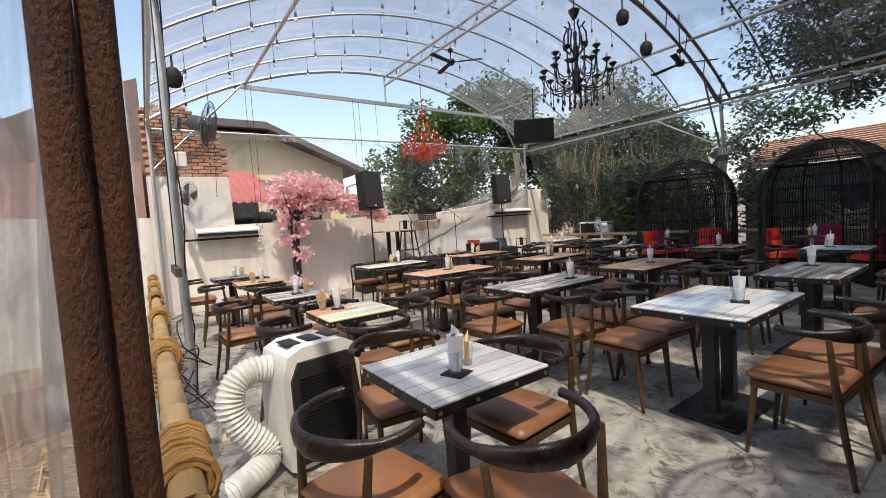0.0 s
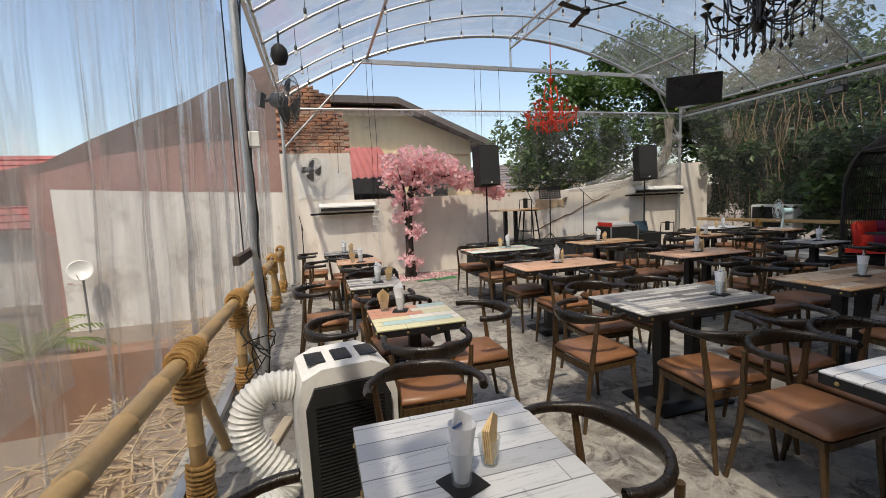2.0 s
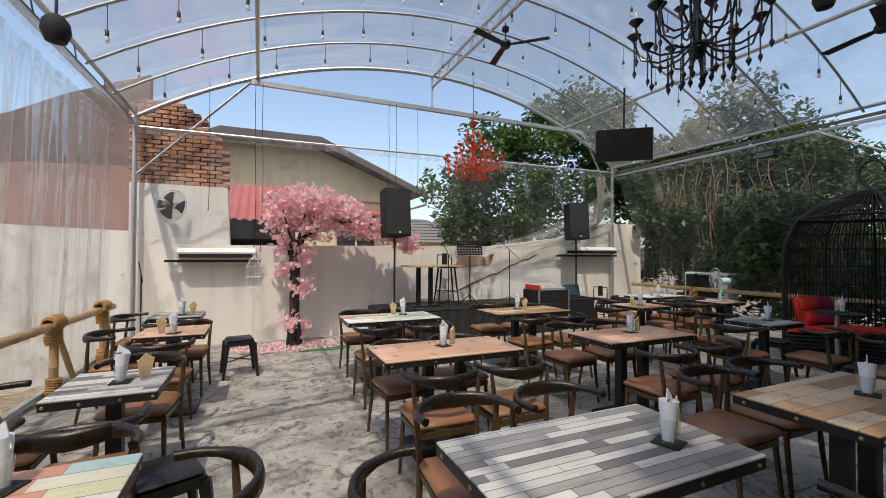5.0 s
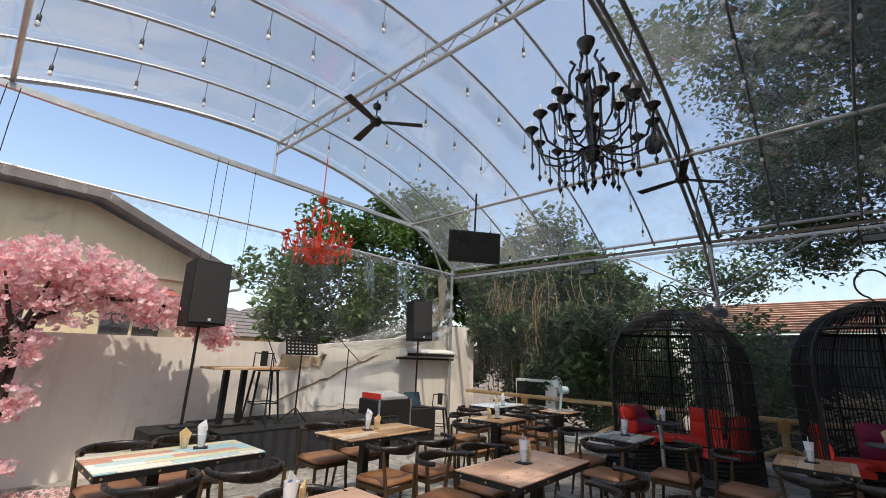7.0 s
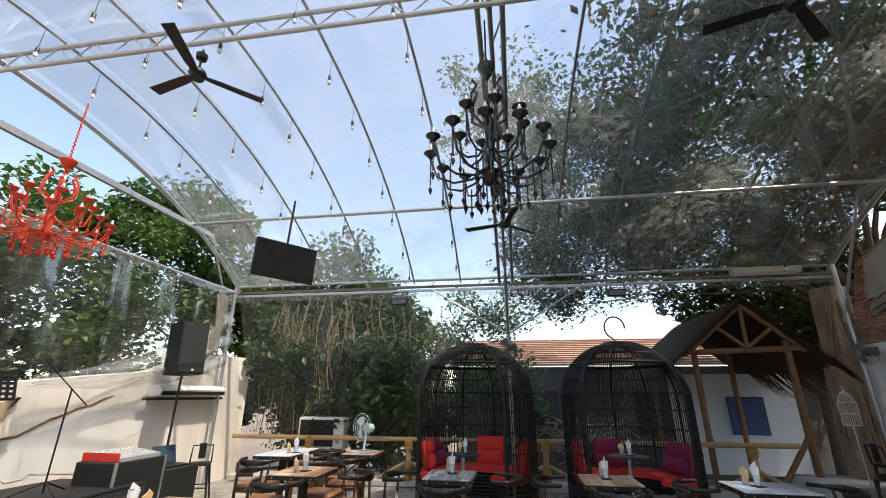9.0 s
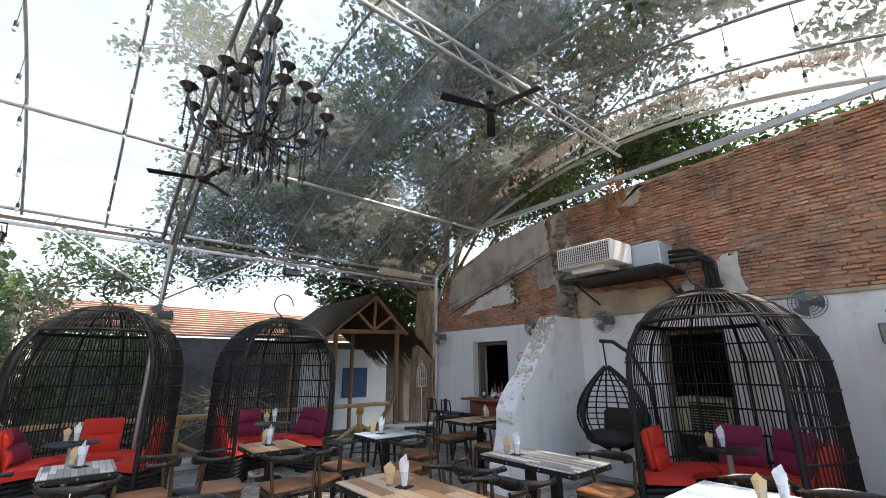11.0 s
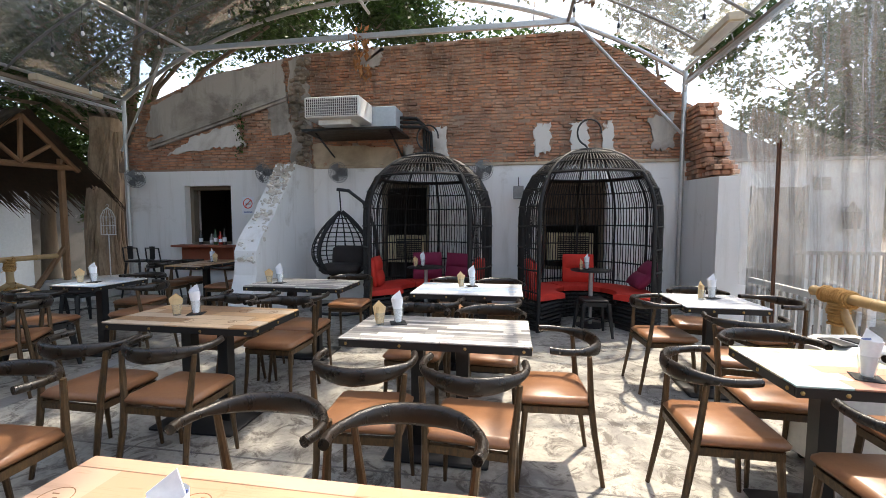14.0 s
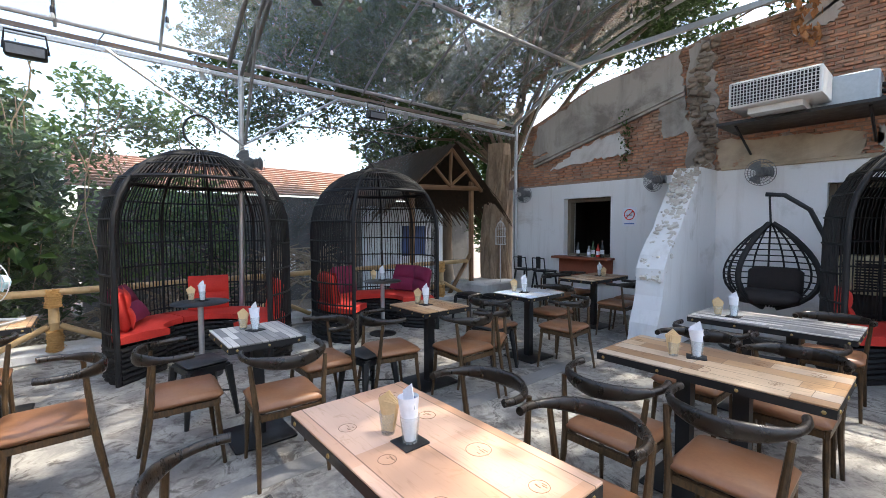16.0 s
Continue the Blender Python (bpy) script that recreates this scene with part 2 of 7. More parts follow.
M_ROPE = worn("coir_rope", (0.50, 0.25, 0.07), (0.74, 0.44, 0.16), 0.95, 0.0, 40, 0.9, (1, 1, 1), 0.01)
M_RED = worn("red_canvas", (0.62, 0.025, 0.015), (0.72, 0.05, 0.03), 0.8, 0.0, 6, 0.25)
M_MAROON = worn("maroon_canvas", (0.20, 0.012, 0.05), (0.28, 0.025, 0.08), 0.8, 0.0, 6, 0.25)
M_GLASS = film("drinking_glass", 0.10, (0.85, 0.9, 0.9), 0.05)
M_PAPER = worn("white_paper", (0.78, 0.80, 0.85), (0.86, 0.87, 0.9), 0.7, 0, 8, 0.05)
M_NAPKIN = worn("brown_napkin", (0.62, 0.42, 0.20), (0.74, 0.54, 0.30), 0.85, 0, 10, 0.1)
M_PLASTIC = worn("cream_white_plastic", (0.74, 0.73, 0.68), (0.80, 0.79, 0.75), 0.35, 0, 4, 0.05)
# near-black colour that carries the shade inside the window openings
M_ROOM_SHADE = worn("painted_interior_shade", (0.02, 0.018, 0.016), (0.04, 0.035, 0.03), 0.9, 0, 3, 0.1)
W, G, D = (0.64, 0.64, 0.635), (0.40, 0.40, 0.41), (0.12, 0.12, 0.125)
M_TOP = {
    "white": wood_top("white_board_top", [W, (0.70, 0.70, 0.70), W, (0.46, 0.47, 0.49), W, (0.62, 0.63, 0.65)], (0.16, 0.16, 0.17)),
    "grey": wood_top("grey_striped_top", [(0.50, 0.48, 0.45), (0.16, 0.15, 0.15), (0.62, 0.59, 0.54), (0.32, 0.30, 0.28), (0.56, 0.53, 0.49), (0.22, 0.21, 0.2)], (0.12, 0.11, 0.10), 22.0),
    "blue": wood_top("blue_white_top", [W, (0.55, 0.62, 0.70), W, (0.42, 0.52, 0.62), (0.72, 0.70, 0.66), (0.50, 0.50, 0.50)], (0.22, 0.22, 0.24)),
    "color": wood_top("painted_colour_top", [(0.74, 0.70, 0.55), (0.36, 0.58, 0.62), (0.78, 0.74, 0.66), (0.62, 0.30, 0.20), (0.70, 0.66, 0.42), (0.45, 0.62, 0.60)], (0.28, 0.18, 0.12)),
    "orange": wood_top("honey_wood_top", [(0.62, 0.36, 0.23), (0.66, 0.41, 0.28), (0.58, 0.33, 0.20), (0.67, 0.44, 0.31)], (0.42, 0.21, 0.10), 4.4),
    "doodle": wood_top("rustic_amber_top", [(0.50, 0.30, 0.15), (0.38, 0.21, 0.10), (0.60, 0.42, 0.26), (0.32, 0.18, 0.09), (0.55, 0.42, 0.30)], (0.18, 0.09, 0.04), 9.0),
}


# ---- mesh tools ----
class Mesh:
    """Vertices and faces gathered piece by piece."""

    def __init__(self):
        self.v, self.f = [], []

    def add(self, verts, faces, m=None):
        o = len(self.v)
        self.v += [tuple(m @ Vector(p)) if m else tuple(p) for p in verts]
        self.f += [tuple(i + o for i in q) for q in faces]
        return self

    def box(self, c, s, m=None, bev=0.0):
        x, y, z = (v / 2 for v in s)
        if bev <= 0:
            vs = [(c[0] + i * x, c[1] + j * y, c[2] + k * z) for i in (-1, 1) for j in (-1, 1) for k in (-1, 1)]
            return self.add(vs, [(0, 1, 3, 2), (4, 6, 7, 5), (0, 4, 5, 1), (2, 3, 7, 6), (0, 2, 6, 4), (1, 5, 7, 3)], m)
        b = min(bev, x * 0.9, y * 0.9, z * 0.9)
        ring = [(x - b, y), (x, y - b), (x, -y + b), (x - b, -y), (-x + b, -y), (-x, -y + b), (-x, y - b), (-x + b, y)]
        lay = [(-z, b), (-z + b, 0), (z - b, 0), (z, b)]
        vs = []
        for zz, ins in lay:
            fx, fy = (x - ins) / x, (y - ins) / y
            vs += [(c[0] + px * fx, c[1] + py * fy, c[2] + zz) for px, py in ring]
        fs = [tuple(range(7, -1, -1))[::-1], tuple(range(24, 32))[::-1]]
        for k in range(3):
            fs += [(k * 8 + i, k * 8 + (i + 1) % 8, k * 8 + 8 + (i + 1) % 8, k * 8 + 8 + i) for i in range(8)]
        return self.add(vs, fs, m)

    def tube(self, pts, r, n=8, m=None, flat=1.0, closed=False, caps=True):
        """A tube along points; r one radius or one for each point; flat squashes it across its side."""
        pts = [Vector(p) for p in pts]
        k = len(pts)
        rs = r if hasattr(r, "__len__") else [r] * k
        vs, fs, up = [], [], None
        for i, p in enumerate(pts):
            a = pts[i - 1] if (i or closed) else p
            b = pts[(i + 1) % k] if (i < k - 1 or closed) else p
            d = (b - a).normalized() if (b - a).length > 1e-9 else Vector((0, 0, 1))
            if up is None:
                up = Vector((0, 0, 1)) if abs(d.z) < 0.9 else Vector((0, 1, 0))
            side = d.cross(up)
            side = side.normalized() if side.length > 1e-6 else Vector((1, 0, 0))
            up = side.cross(d).normalized()
            for j in range(n):
                a2 = 2 * math.pi * j / n
                vs.append(p + side * (math.cos(a2) * rs[i] * flat) + up * (math.sin(a2) * rs[i]))
        for i in range(k if closed else k - 1):
            i2 = (i + 1) % k
            fs += [(i * n + j, i * n + (j + 1) % n, i2 * n + (j + 1) % n, i2 * n + j) for j in range(n)]
        if caps and not closed:
            fs += [tuple(range(n))[::-1], tuple(range((k - 1) * n, k * n))]
        return self.add(vs, fs, m)

    def lathe(self, prof, n=20, m=None, c=(0, 0, 0)):
        vs = [(c[0] + r * math.cos(2 * math.pi * j / n), c[1] + r * math.sin(2 * math.pi * j / n), c[2] + z) for r, z in prof for j in range(n)]
        k = len(prof)
        fs = [(i * n + j, i * n + (j + 1) % n, (i + 1) * n + (j + 1) % n, (i + 1) * n + j) for i in range(k - 1) for j in range(n)]
        if prof[0][0] > 1e-6:
            fs.append(tuple(range(n))[::-1])
        if prof[-1][0] > 1e-6:
            fs.append(tuple(range((k - 1) * n, k * n)))
        return self.add(vs, fs, m)

    def grid(self, fn, nu, nv):
        vs = [fn(i / nu, j / nv) for j in range(nv + 1) for i in range(nu + 1)]
        fs = [(j * (nu + 1) + i, j * (nu + 1) + i + 1, (j + 1) * (nu + 1) + i + 1, (j + 1) * (nu + 1) + i) for j in range(nv) for i in range(nu)]
        return self.add(vs, fs)

    def slab(self, outline, axis, a, b):
        """An outline of 2D points pulled from a to b along an axis."""
        put = {"x": lambda p, t: (t, p[0], p[1]), "y": lambda p, t: (p[0], t, p[1]), "z": lambda p, t: (p[0], p[1], t)}[axis]
        k = len(outline)
        vs = [put(p, a) for p in outline] + [put(p, b) for p in outline]
        fs = [tuple(range(k)), tuple(range(2 * k - 1, k - 1, -1))]
        fs += [(i, i + k, (i + 1) % k + k, (i + 1) % k) for i in range(k)]
        return self.add(vs, fs)

    def data(self, name, material, smooth=40):
        me = bpy.data.meshes.new(name)
        me.from_pydata(self.v, [], self.f)
        bm = bmesh.new()
        bm.from_mesh(me)
        bmesh.ops.recalc_face_normals(bm, faces=bm.faces)
        bm.to_mesh(me)
        bm.free()
        me.materials.append(material)
        if smooth:
            me.shade_smooth()
            me.set_sharp_from_angle(angle=radians(smooth))
        return me


def part(name, mesh, material, parent=None, label="", smooth=40):
    ob = new(name, mesh.data(name, material, smooth))
    if parent is not None:
        ob.parent = parent
    return tagged(ob, label)


def thing(name, label, category, group="", at=None):
    ob = new(name)
    ob.empty_display_size = 0.1
    if at is not None:
        ob.matrix_basis = at
    return tagged(ob, label, category, group)


def solid(name, mesh, material, label, category="", group="", kind="", smooth=40):
    return tagged(part(name, mesh, material, None, "", smooth), label, category, group, kind)


def structure(name, mesh, material, label, smooth=40):
    return solid(name, mesh, material, label, "", "", "structure", smooth)


def arc(c, r, a0, a1, n, plane="xz"):
    out = []
    for i in range(n + 1):
        a = radians(a0 + (a1 - a0) * i / n)
        u, w = r * math.cos(a), r * math.sin(a)
        out.append((c[0] + u, c[1], c[2] + w) if plane == "xz" else (c[0] + u, c[1] + w, c[2]) if plane == "xy" else (c[0], c[1] + u, c[2] + w))
    return out


# ---- the hall's plan ----
XL, XR, YB, XM, EAVE, APEX = -2.05, 7.72, 11.05, 2.92, 3.62, 5.12
HALF = 4.9
RAD = (HALF ** 2 + (APEX - EAVE) ** 2) / (2 * (APEX - EAVE))


def roof_z(x, drop=0.0):
    return APEX - RAD + math.sqrt(RAD ** 2 - (x - XM) ** 2) - drop


def roof_arc(y, drop=0.0, n=28):
    return [(XM - HALF + 2 * HALF * i / n, y, roof_z(XM - HALF + 2 * HALF * i / n, drop)) for i in range(n + 1)]


# ---- ground, floor and walls ----
ground = structure("ground", Mesh().box((0, 0, -0.75), (900, 900, 0.3)), worn("packed_earth", (0.16, 0.12, 0.09), (0.26, 0.21, 0.16), 0.95, 0, 0.5, 0.4), "bare brown earth around the hall")
floor = structure("floor", Mesh().slab([(-2.35, -0.3), (9.2, -0.3), (9.2, 11.2), (-2.35, 11.2)], "z", -0.6, 0.0), M_FLOOR, "stained bare concrete floor with worn patches")
part("drain_channel", Mesh().slab([(4.38, 1.2), (4.56, 1.2), (4.50, 9.6), (4.32, 9.6)], "z", -0.02, 0.004), worn("drain_cover", (0.20, 0.19, 0.18), (0.30, 0.29, 0.27), 0.7, 0, 4, 0.4), floor, "grey drain cover strip")
joint = worn("floor_joint", (0.16, 0.15, 0.14), (0.24, 0.22, 0.2), 0.9, 0, 6, 0.3)
for y in (2.15, 4.75, 7.25, 9.3):
    part("floor_joint", Mesh().slab([(-1.6, y), (4.36, y), (4.36, y + 0.012), (-1.6, y + 0.012)], "z", -0.02, 0.002), joint, floor)
for y in (3.6, 6.1, 8.4):
    part("floor_joint", Mesh().slab([(4.58, y), (8.6, y), (8.6, y + 0.012), (4.58, y + 0.012)], "z", -0.02, 0.002), joint, floor)
structure("kerb", Mesh().box((8.55, 5.4, 0.06), (0.5, 11.0, 0.12), None, 0.02).box((8.3, 0.35, 0.17), (1.0, 1.2, 0.34), None, 0.02), M_WHITE_OLD, "low pale concrete kerb along the open side")

# brick gable wall: openings at the three windows
BRICK_TOP = [(-2.3, 2.9), (-1.94, 3.35), (-1.13, 4.02), (-0.44, 4.40), (2.72, 4.36), (4.17, 4.32), (6.03, 4.06), (7.42, 3.58), (7.75, 2.75), (8.0, 2.5)]


def top_at(x):
    return float(np.interp(x, [p[0] for p in BRICK_TOP], [p[1] for p in BRICK_TOP]))


WINDOWS = [(-0.91, 0.07, 0.62, 2.05), (1.94, 2.80, 0.35, 2.05), (5.62, 6.57, 0.97, 2.05)]
wall_m = Mesh()
edges = [-2.35] + [v for w in WINDOWS for v in w[:2]] + [7.85]
for a, b in zip(edges[0::2], edges[1::2]):
    wall_m.box(((a + b) / 2, -0.2, 1.16), (b - a, 0.4, 2.32))
for x0, x1, z0, z1 in WINDOWS:
    wall_m.box(((x0 + x1) / 2, -0.2, z0 / 2), (x1 - x0, 0.4, z0)).box(((x0 + x1) / 2, -0.2, (z1 + 2.32) / 2), (x1 - x0, 0.4, 2.32 - z1))
wall_south = structure("wall_south", wall_m, M_WHITE, "white plastered lower part of the old gable wall", 0)
prof = [(x, z - 0.03) for x, z in BRICK_TOP]
core = structure("wall_south_core", Mesh().slab([(-2.3, 2.32)] + prof + [(8.0, 2.32)], "y", -0.42, -0.035), M_MORTAR, "lime mortar core of the brick gable", 0)
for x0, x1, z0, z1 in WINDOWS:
    # room shell painted near-black, so its shade is in the colour
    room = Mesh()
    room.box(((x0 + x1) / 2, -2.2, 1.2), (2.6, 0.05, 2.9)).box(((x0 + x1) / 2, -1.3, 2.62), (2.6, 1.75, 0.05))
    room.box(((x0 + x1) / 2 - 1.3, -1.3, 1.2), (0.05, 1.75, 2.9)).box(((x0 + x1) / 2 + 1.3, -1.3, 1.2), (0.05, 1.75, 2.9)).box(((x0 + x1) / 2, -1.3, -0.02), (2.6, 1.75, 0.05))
    structure("back_room", room, M_ROOM_SHADE, "room behind the window opening, its dimness painted near-black", 0)
    wf = thing("window_%d" % (1 + WINDOWS.index((x0, x1, z0, z1))), "dark timber window frame set in the plastered wall", "window")
    tagged(wf, kind="structure")
    tm = worn("weathered_timber", (0.10, 0.075, 0.05), (0.22, 0.18, 0.13), 0.8, 0, 8, 0.4, (8, 8, 1))
    for cx in (x0 + 0.035, x1 - 0.035):
        part("jamb", Mesh().box((cx, -0.2, (z0 + z1) / 2), (0.07, 0.14, z1 - z0), None, 0.006), tm, wf)
    part("lintel", Mesh().box(((x0 + x1) / 2, -0.2, z1 - 0.035), (x1 - x0 - 0.142, 0.14, 0.07), None, 0.006), tm, wf)
    part("window_sill", Mesh().box(((x0 + x1) / 2, -0.17, z0 + 0.02), (x1 - x0 - 0.142, 0.24, 0.04), None, 0.006), tm, wf)

# raked fin wall with a broken edge
random.seed(4)


def fin_edge(z):
    return float(np.interp(z, [0, 1.1, 1.6, 2.32], [2.0, 1.65, 1.2, 0.66]))


fin = Mesh()
steps = 14
outline = [(0.0, 0.0)]
for i in range(steps + 1):
    z = 2.32 * i / steps
    outline.append((fin_edge(z) + random.uniform(-0.05, 0.05), z))
outline += [(0.0, 2.32)]
fin.slab(outline, "x", 4.0, 4.34)
structure("fin_wall", fin, M_WHITE, "white plastered raking fin wall with a broken edge", 0)
M_RUBBLE = plaster("crumbled_lime_rubble", (0.66, 0.62, 0.55), (0.36, 0.29, 0.22), (0.80, 0.79, 0.76), 0.52)
M_RUBBLE_DARK = plaster("broken_wall_rubble", (0.36, 0.28, 0.21), (0.11, 0.09, 0.07), (0.50, 0.46, 0.40), 0.5)
rub = Mesh()
for i in range(420):
    z = random.uniform(0.85, 2.34)
    y = fin_edge(z)
    s = random.uniform(0.012, 0.042)
    rub.box((0, 0, 0), (s * random.uniform(1, 2.4), s, s * random.uniform(0.7, 1.6)), pose(4.15 + random.uniform(-0.13, 0.15), y + random.uniform(-0.06, 0.02), z, random.uniform(-40, 40), random.uniform(-30, 30), random.uniform(-40, 40)), s * 0.25)
structure("fin_wall_rubble", rub, M_RUBBLE, "crumbled masonry along the fin wall's broken edge", 30)
stub = Mesh()
for i in range(150):
    z = random.uniform(2.32, 4.2)
    s = random.uniform(0.03, 0.10)
    stub.box((0, 0, 0), (s * random.uniform(1, 1.8), s, s * random.uniform(0.5, 1.0)), pose(4.2 + 0.07 * math.sin(z * 4) + random.uniform(-0.11, 0.11), random.uniform(0.0, 0.10) * (1.3 - (z - 2.3) / 2.6), z, random.uniform(-30, 30), random.uniform(-25, 25), random.uniform(-30, 30)), s * 0.2)
structure("broken_wall_stub", stub, M_RUBBLE_DARK, "broken stump of an old cross wall up the gable", 30)

# white return wall at the left corner
structure("corner_pier", Mesh().slab([(0.0, 0.0), (1.12, 0.0), (1.12, 1.98), (0.0, 2.02)], "x", -2.38, -2.02), M_WHITE, "white plastered corner pier", 0)
ruin = Mesh()
random.seed(9)
for i in range(96):
    z = 2.05 + 0.068 * (i // 6)
    lim = 0.95 - 0.75 * ((z - 2.05) / 1.1) ** 0.7
    y = random.uniform(0.05, max(0.1, lim))
    for bx_ in (-2.29, -2.19, -2.09):
        ruin.box((0, 0, 0), (0.095, 0.19, 0.06), pose(bx_, y + random.uniform(-0.05, 0.05), z, 0, 0, random.uniform(-6, 6)), 0.008)
structure("ruined_brick_stub", ruin, M_BRICK, "broken brick stub on top of the white pier", 20)

# stage wall
sw = Mesh().slab([(-2.05, -0.1), (8.8, -0.1), (8.8, 2.3), (7.4, 2.25), (6.3, 1.9), (4.4, 1.68), (-0.66, 1.64), (-0.7, 2.6), (-2.05, 2.6)], "y", 11.05, 11.35)
structure("wall_north", sw, M_STAGE_WALL, "cream plastered garden wall with stains and peeling paint", 0)
pier = Mesh()
random.seed(12)
for r in range(19):
    z = 2.63 + r * 0.07
    w0, w1 = -1.95, -0.8 - max(0, (r - 9)) * 0.055 + random.uniform(-0.05, 0.03)
    x = w0 - (0.11 if r % 2 else 0)
    while x < w1:
        pier.box((x + 0.1, 11.2 + random.uniform(-0.01, 0.01), z), (0.2, 0.28, 0.06), None, 0.006)
        x += 0.215
structure("ruined_brick_pier", pier, M_BRICK, "ruined brick pier above the garden wall", 20)

# ---- roof frame ----
M_POLE_STRIP = worn("rusty_strip", (0.16, 0.10, 0.07), (0.34, 0.29, 0.25), 0.8, 0.2, 5, 0.3, (3, 0.6, 3))
roof = structure("ceiling", Mesh().grid(lambda u, v: (XM - HALF + 2 * HALF * u, 0.05 + 10.95 * v, roof_z(XM - HALF + 2 * HALF * u, -0.03) + 0.012 * math.sin(v * 75)), 40, 72), M_FILM_ROOF, "clear plastic sheeting stretched over the arched frame")
roof_frame = thing("roof_frame", "galvanised steel arched roof frame under clear sheeting", "roof frame")
tagged(roof_frame, kind="structure")
RIBS = [0.95, 1.85, 2.75, 3.65, 4.55, 6.3, 7.2, 8.1, 9.0, 9.95]
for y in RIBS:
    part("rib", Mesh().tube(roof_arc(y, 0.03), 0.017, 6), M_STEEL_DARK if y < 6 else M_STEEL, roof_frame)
for y in (0.08, 10.9):
    part("gable_arch", Mesh().tube(roof_arc(y, 0.06), 0.035, 8), M_STEEL, roof_frame)
mid = Mesh().tube(roof_arc(5.33, 0.05), 0.028, 8).tube(roof_arc(5.57, 0.05), 0.028, 8).tube(roof_arc(5.45, 0.24), 0.024, 8)
for i in range(0, 29):
    x = XM - HALF + 2 * HALF * i / 28
    mid.tube([(x, 5.33 if i % 2 else 5.57, roof_z(x, 0.05)), (min(x + 0.17, XM + HALF), 5.45, roof_z(min(x + 0.17, XM + HALF), 0.24))], 0.010, 5)
part("main_truss", mid, M_STEEL_DARK, roof_frame, "dark laced double truss arch")
ridge = Mesh().tube([(XM, 0.1, APEX - 0.10), (XM, 10.9, APEX - 0.10)], 0.024, 8).tube([(XM, 0.1, APEX - 0.30), (XM, 10.9, APEX - 0.30)], 0.024, 8)
for i in range(24):
    y = 0.1 + 0.45 * i
    ridge.tube([(XM, y, APEX - 0.10), (XM, y + 0.225, APEX - 0.30), (XM, min(y + 0.45, 10.9), APEX - 0.10)], 0.009, 5)
part("ridge_truss", ridge, M_STEEL, roof_frame)
for x in (-0.25, 6.2):
    part("purlin", Mesh().tube([(x, 0.08, roof_z(x, 0.08)), (x, 10.9, roof_z(x, 0.08))], 0.028, 8), M_STEEL, roof_frame)
for x, s in ((XM - HALF + 0.03, 1), (XM + HALF - 0.05, -1)):
    part("eave_beam", Mesh().tube([(x, 0.05, EAVE + 0.02), (x, 10.95, EAVE + 0.02)], 0.026, 8), M_STEEL, roof_frame)
    part("eave_rail", Mesh().box((x, 5.5, EAVE - 0.18), (0.045, 10.9, 0.045)), M_STEEL, roof_frame)
    part("sheet_batten", Mesh().box((x - s * 0.035, 5.5, EAVE - 0.10), (0.014, 10.9, 0.05)), M_POLE_STRIP, roof_frame, "rusty brown sheet-clamping strip")
    for i in range(12):
        y = 0.5 + 0.9 * i
        part("eave_tie", Mesh().tube([(x, y, EAVE + 0.01), (x, y + 0.10, EAVE - 0.17)], 0.007, 5), M_STEEL_DARK, roof_frame)
for y, tz in ((0.12, 4.45), (10.9, 4.38)):
    part("tie_beam", Mesh().box(((-0.35 + 6.75) / 2, y, tz), (7.1, 0.06, 0.08)), M_STEEL, roof_frame)
    part("brace", Mesh().tube([(-0.35, y, tz), (-1.93, y, 2.7)], 0.022, 6), M_STEEL, roof_frame)
    part("brace", Mesh().tube([(6.75, y, tz), (7.75, y, 2.7)], 0.022, 6), M_STEEL, roof_frame)
part("king_post", Mesh().tube([(XM, 10.9, 4.38), (XM, 10.9, APEX - 0.06)], 0.025, 8), M_STEEL, roof_frame)
for x, y in ((-1.95, 0.1), (7.68, 0.1), (-1.95, 10.9), (7.68, 10.9), (-1.93, 5.75)):
    part("post", Mesh().tube([(x, y, 0), (x, y, EAVE)], 0.034, 10).box((x, y, 0.01), (0.16, 0.16, 0.02)), M_STEEL, roof_frame)
part("post", Mesh().tube([(8.02, 5.45, 0), (7.98, 5.45, 0.4), (7.70, 5.45, EAVE)], 0.034, 10).box((8.02, 5.45, 0.01), (0.16, 0.16, 0.02)), M_STEEL, roof_frame)
for s in (-1, 1):
    part("brace", Mesh().tube([(7.72, 5.45, 2.58), (7.68, 5.45 + s * 1.35, EAVE - 0.2)], 0.018, 6), M_STEEL, roof_frame)
part("inclined_stay", Mesh().tube([(7.62, 5.45, 2.58), (6.95, 5.45, roof_z(6.95, 0.24))], 0.02, 6), M_STEEL_DARK, roof_frame)
part("scallop_rail", Mesh().tube([(-1.9, 10.85, 3.42), (7.7, 10.85, 3.50)], 0.02, 6), M_STEEL, roof_frame)

# ---- plastic side sheets ----


def curtain(name, fn, nu, nv, mat_, label):
    return structure(name, Mesh().grid(fn, nu, nv), mat_, label)


def left_fold(u, v):
    y = 0.25 + 10.7 * u
    z = 0.62 + (EAVE - 0.75) * v
    x = -2.22 - 0.10 * (1 - v) + (0.035 * math.sin(y * 11 + 2 * math.sin(y * 1.7)) + 0.02 * math.sin(y * 27 + v)) * (0.4 + 0.8 * (1 - v)) + 0.02 * noise.noise((y * 2, z * 2, 1))
    return (x, y, z)


curtain("curtain_left", left_fold, 380, 14, M_FILM_LEFT, "creased milky clear plastic curtain along the rail")


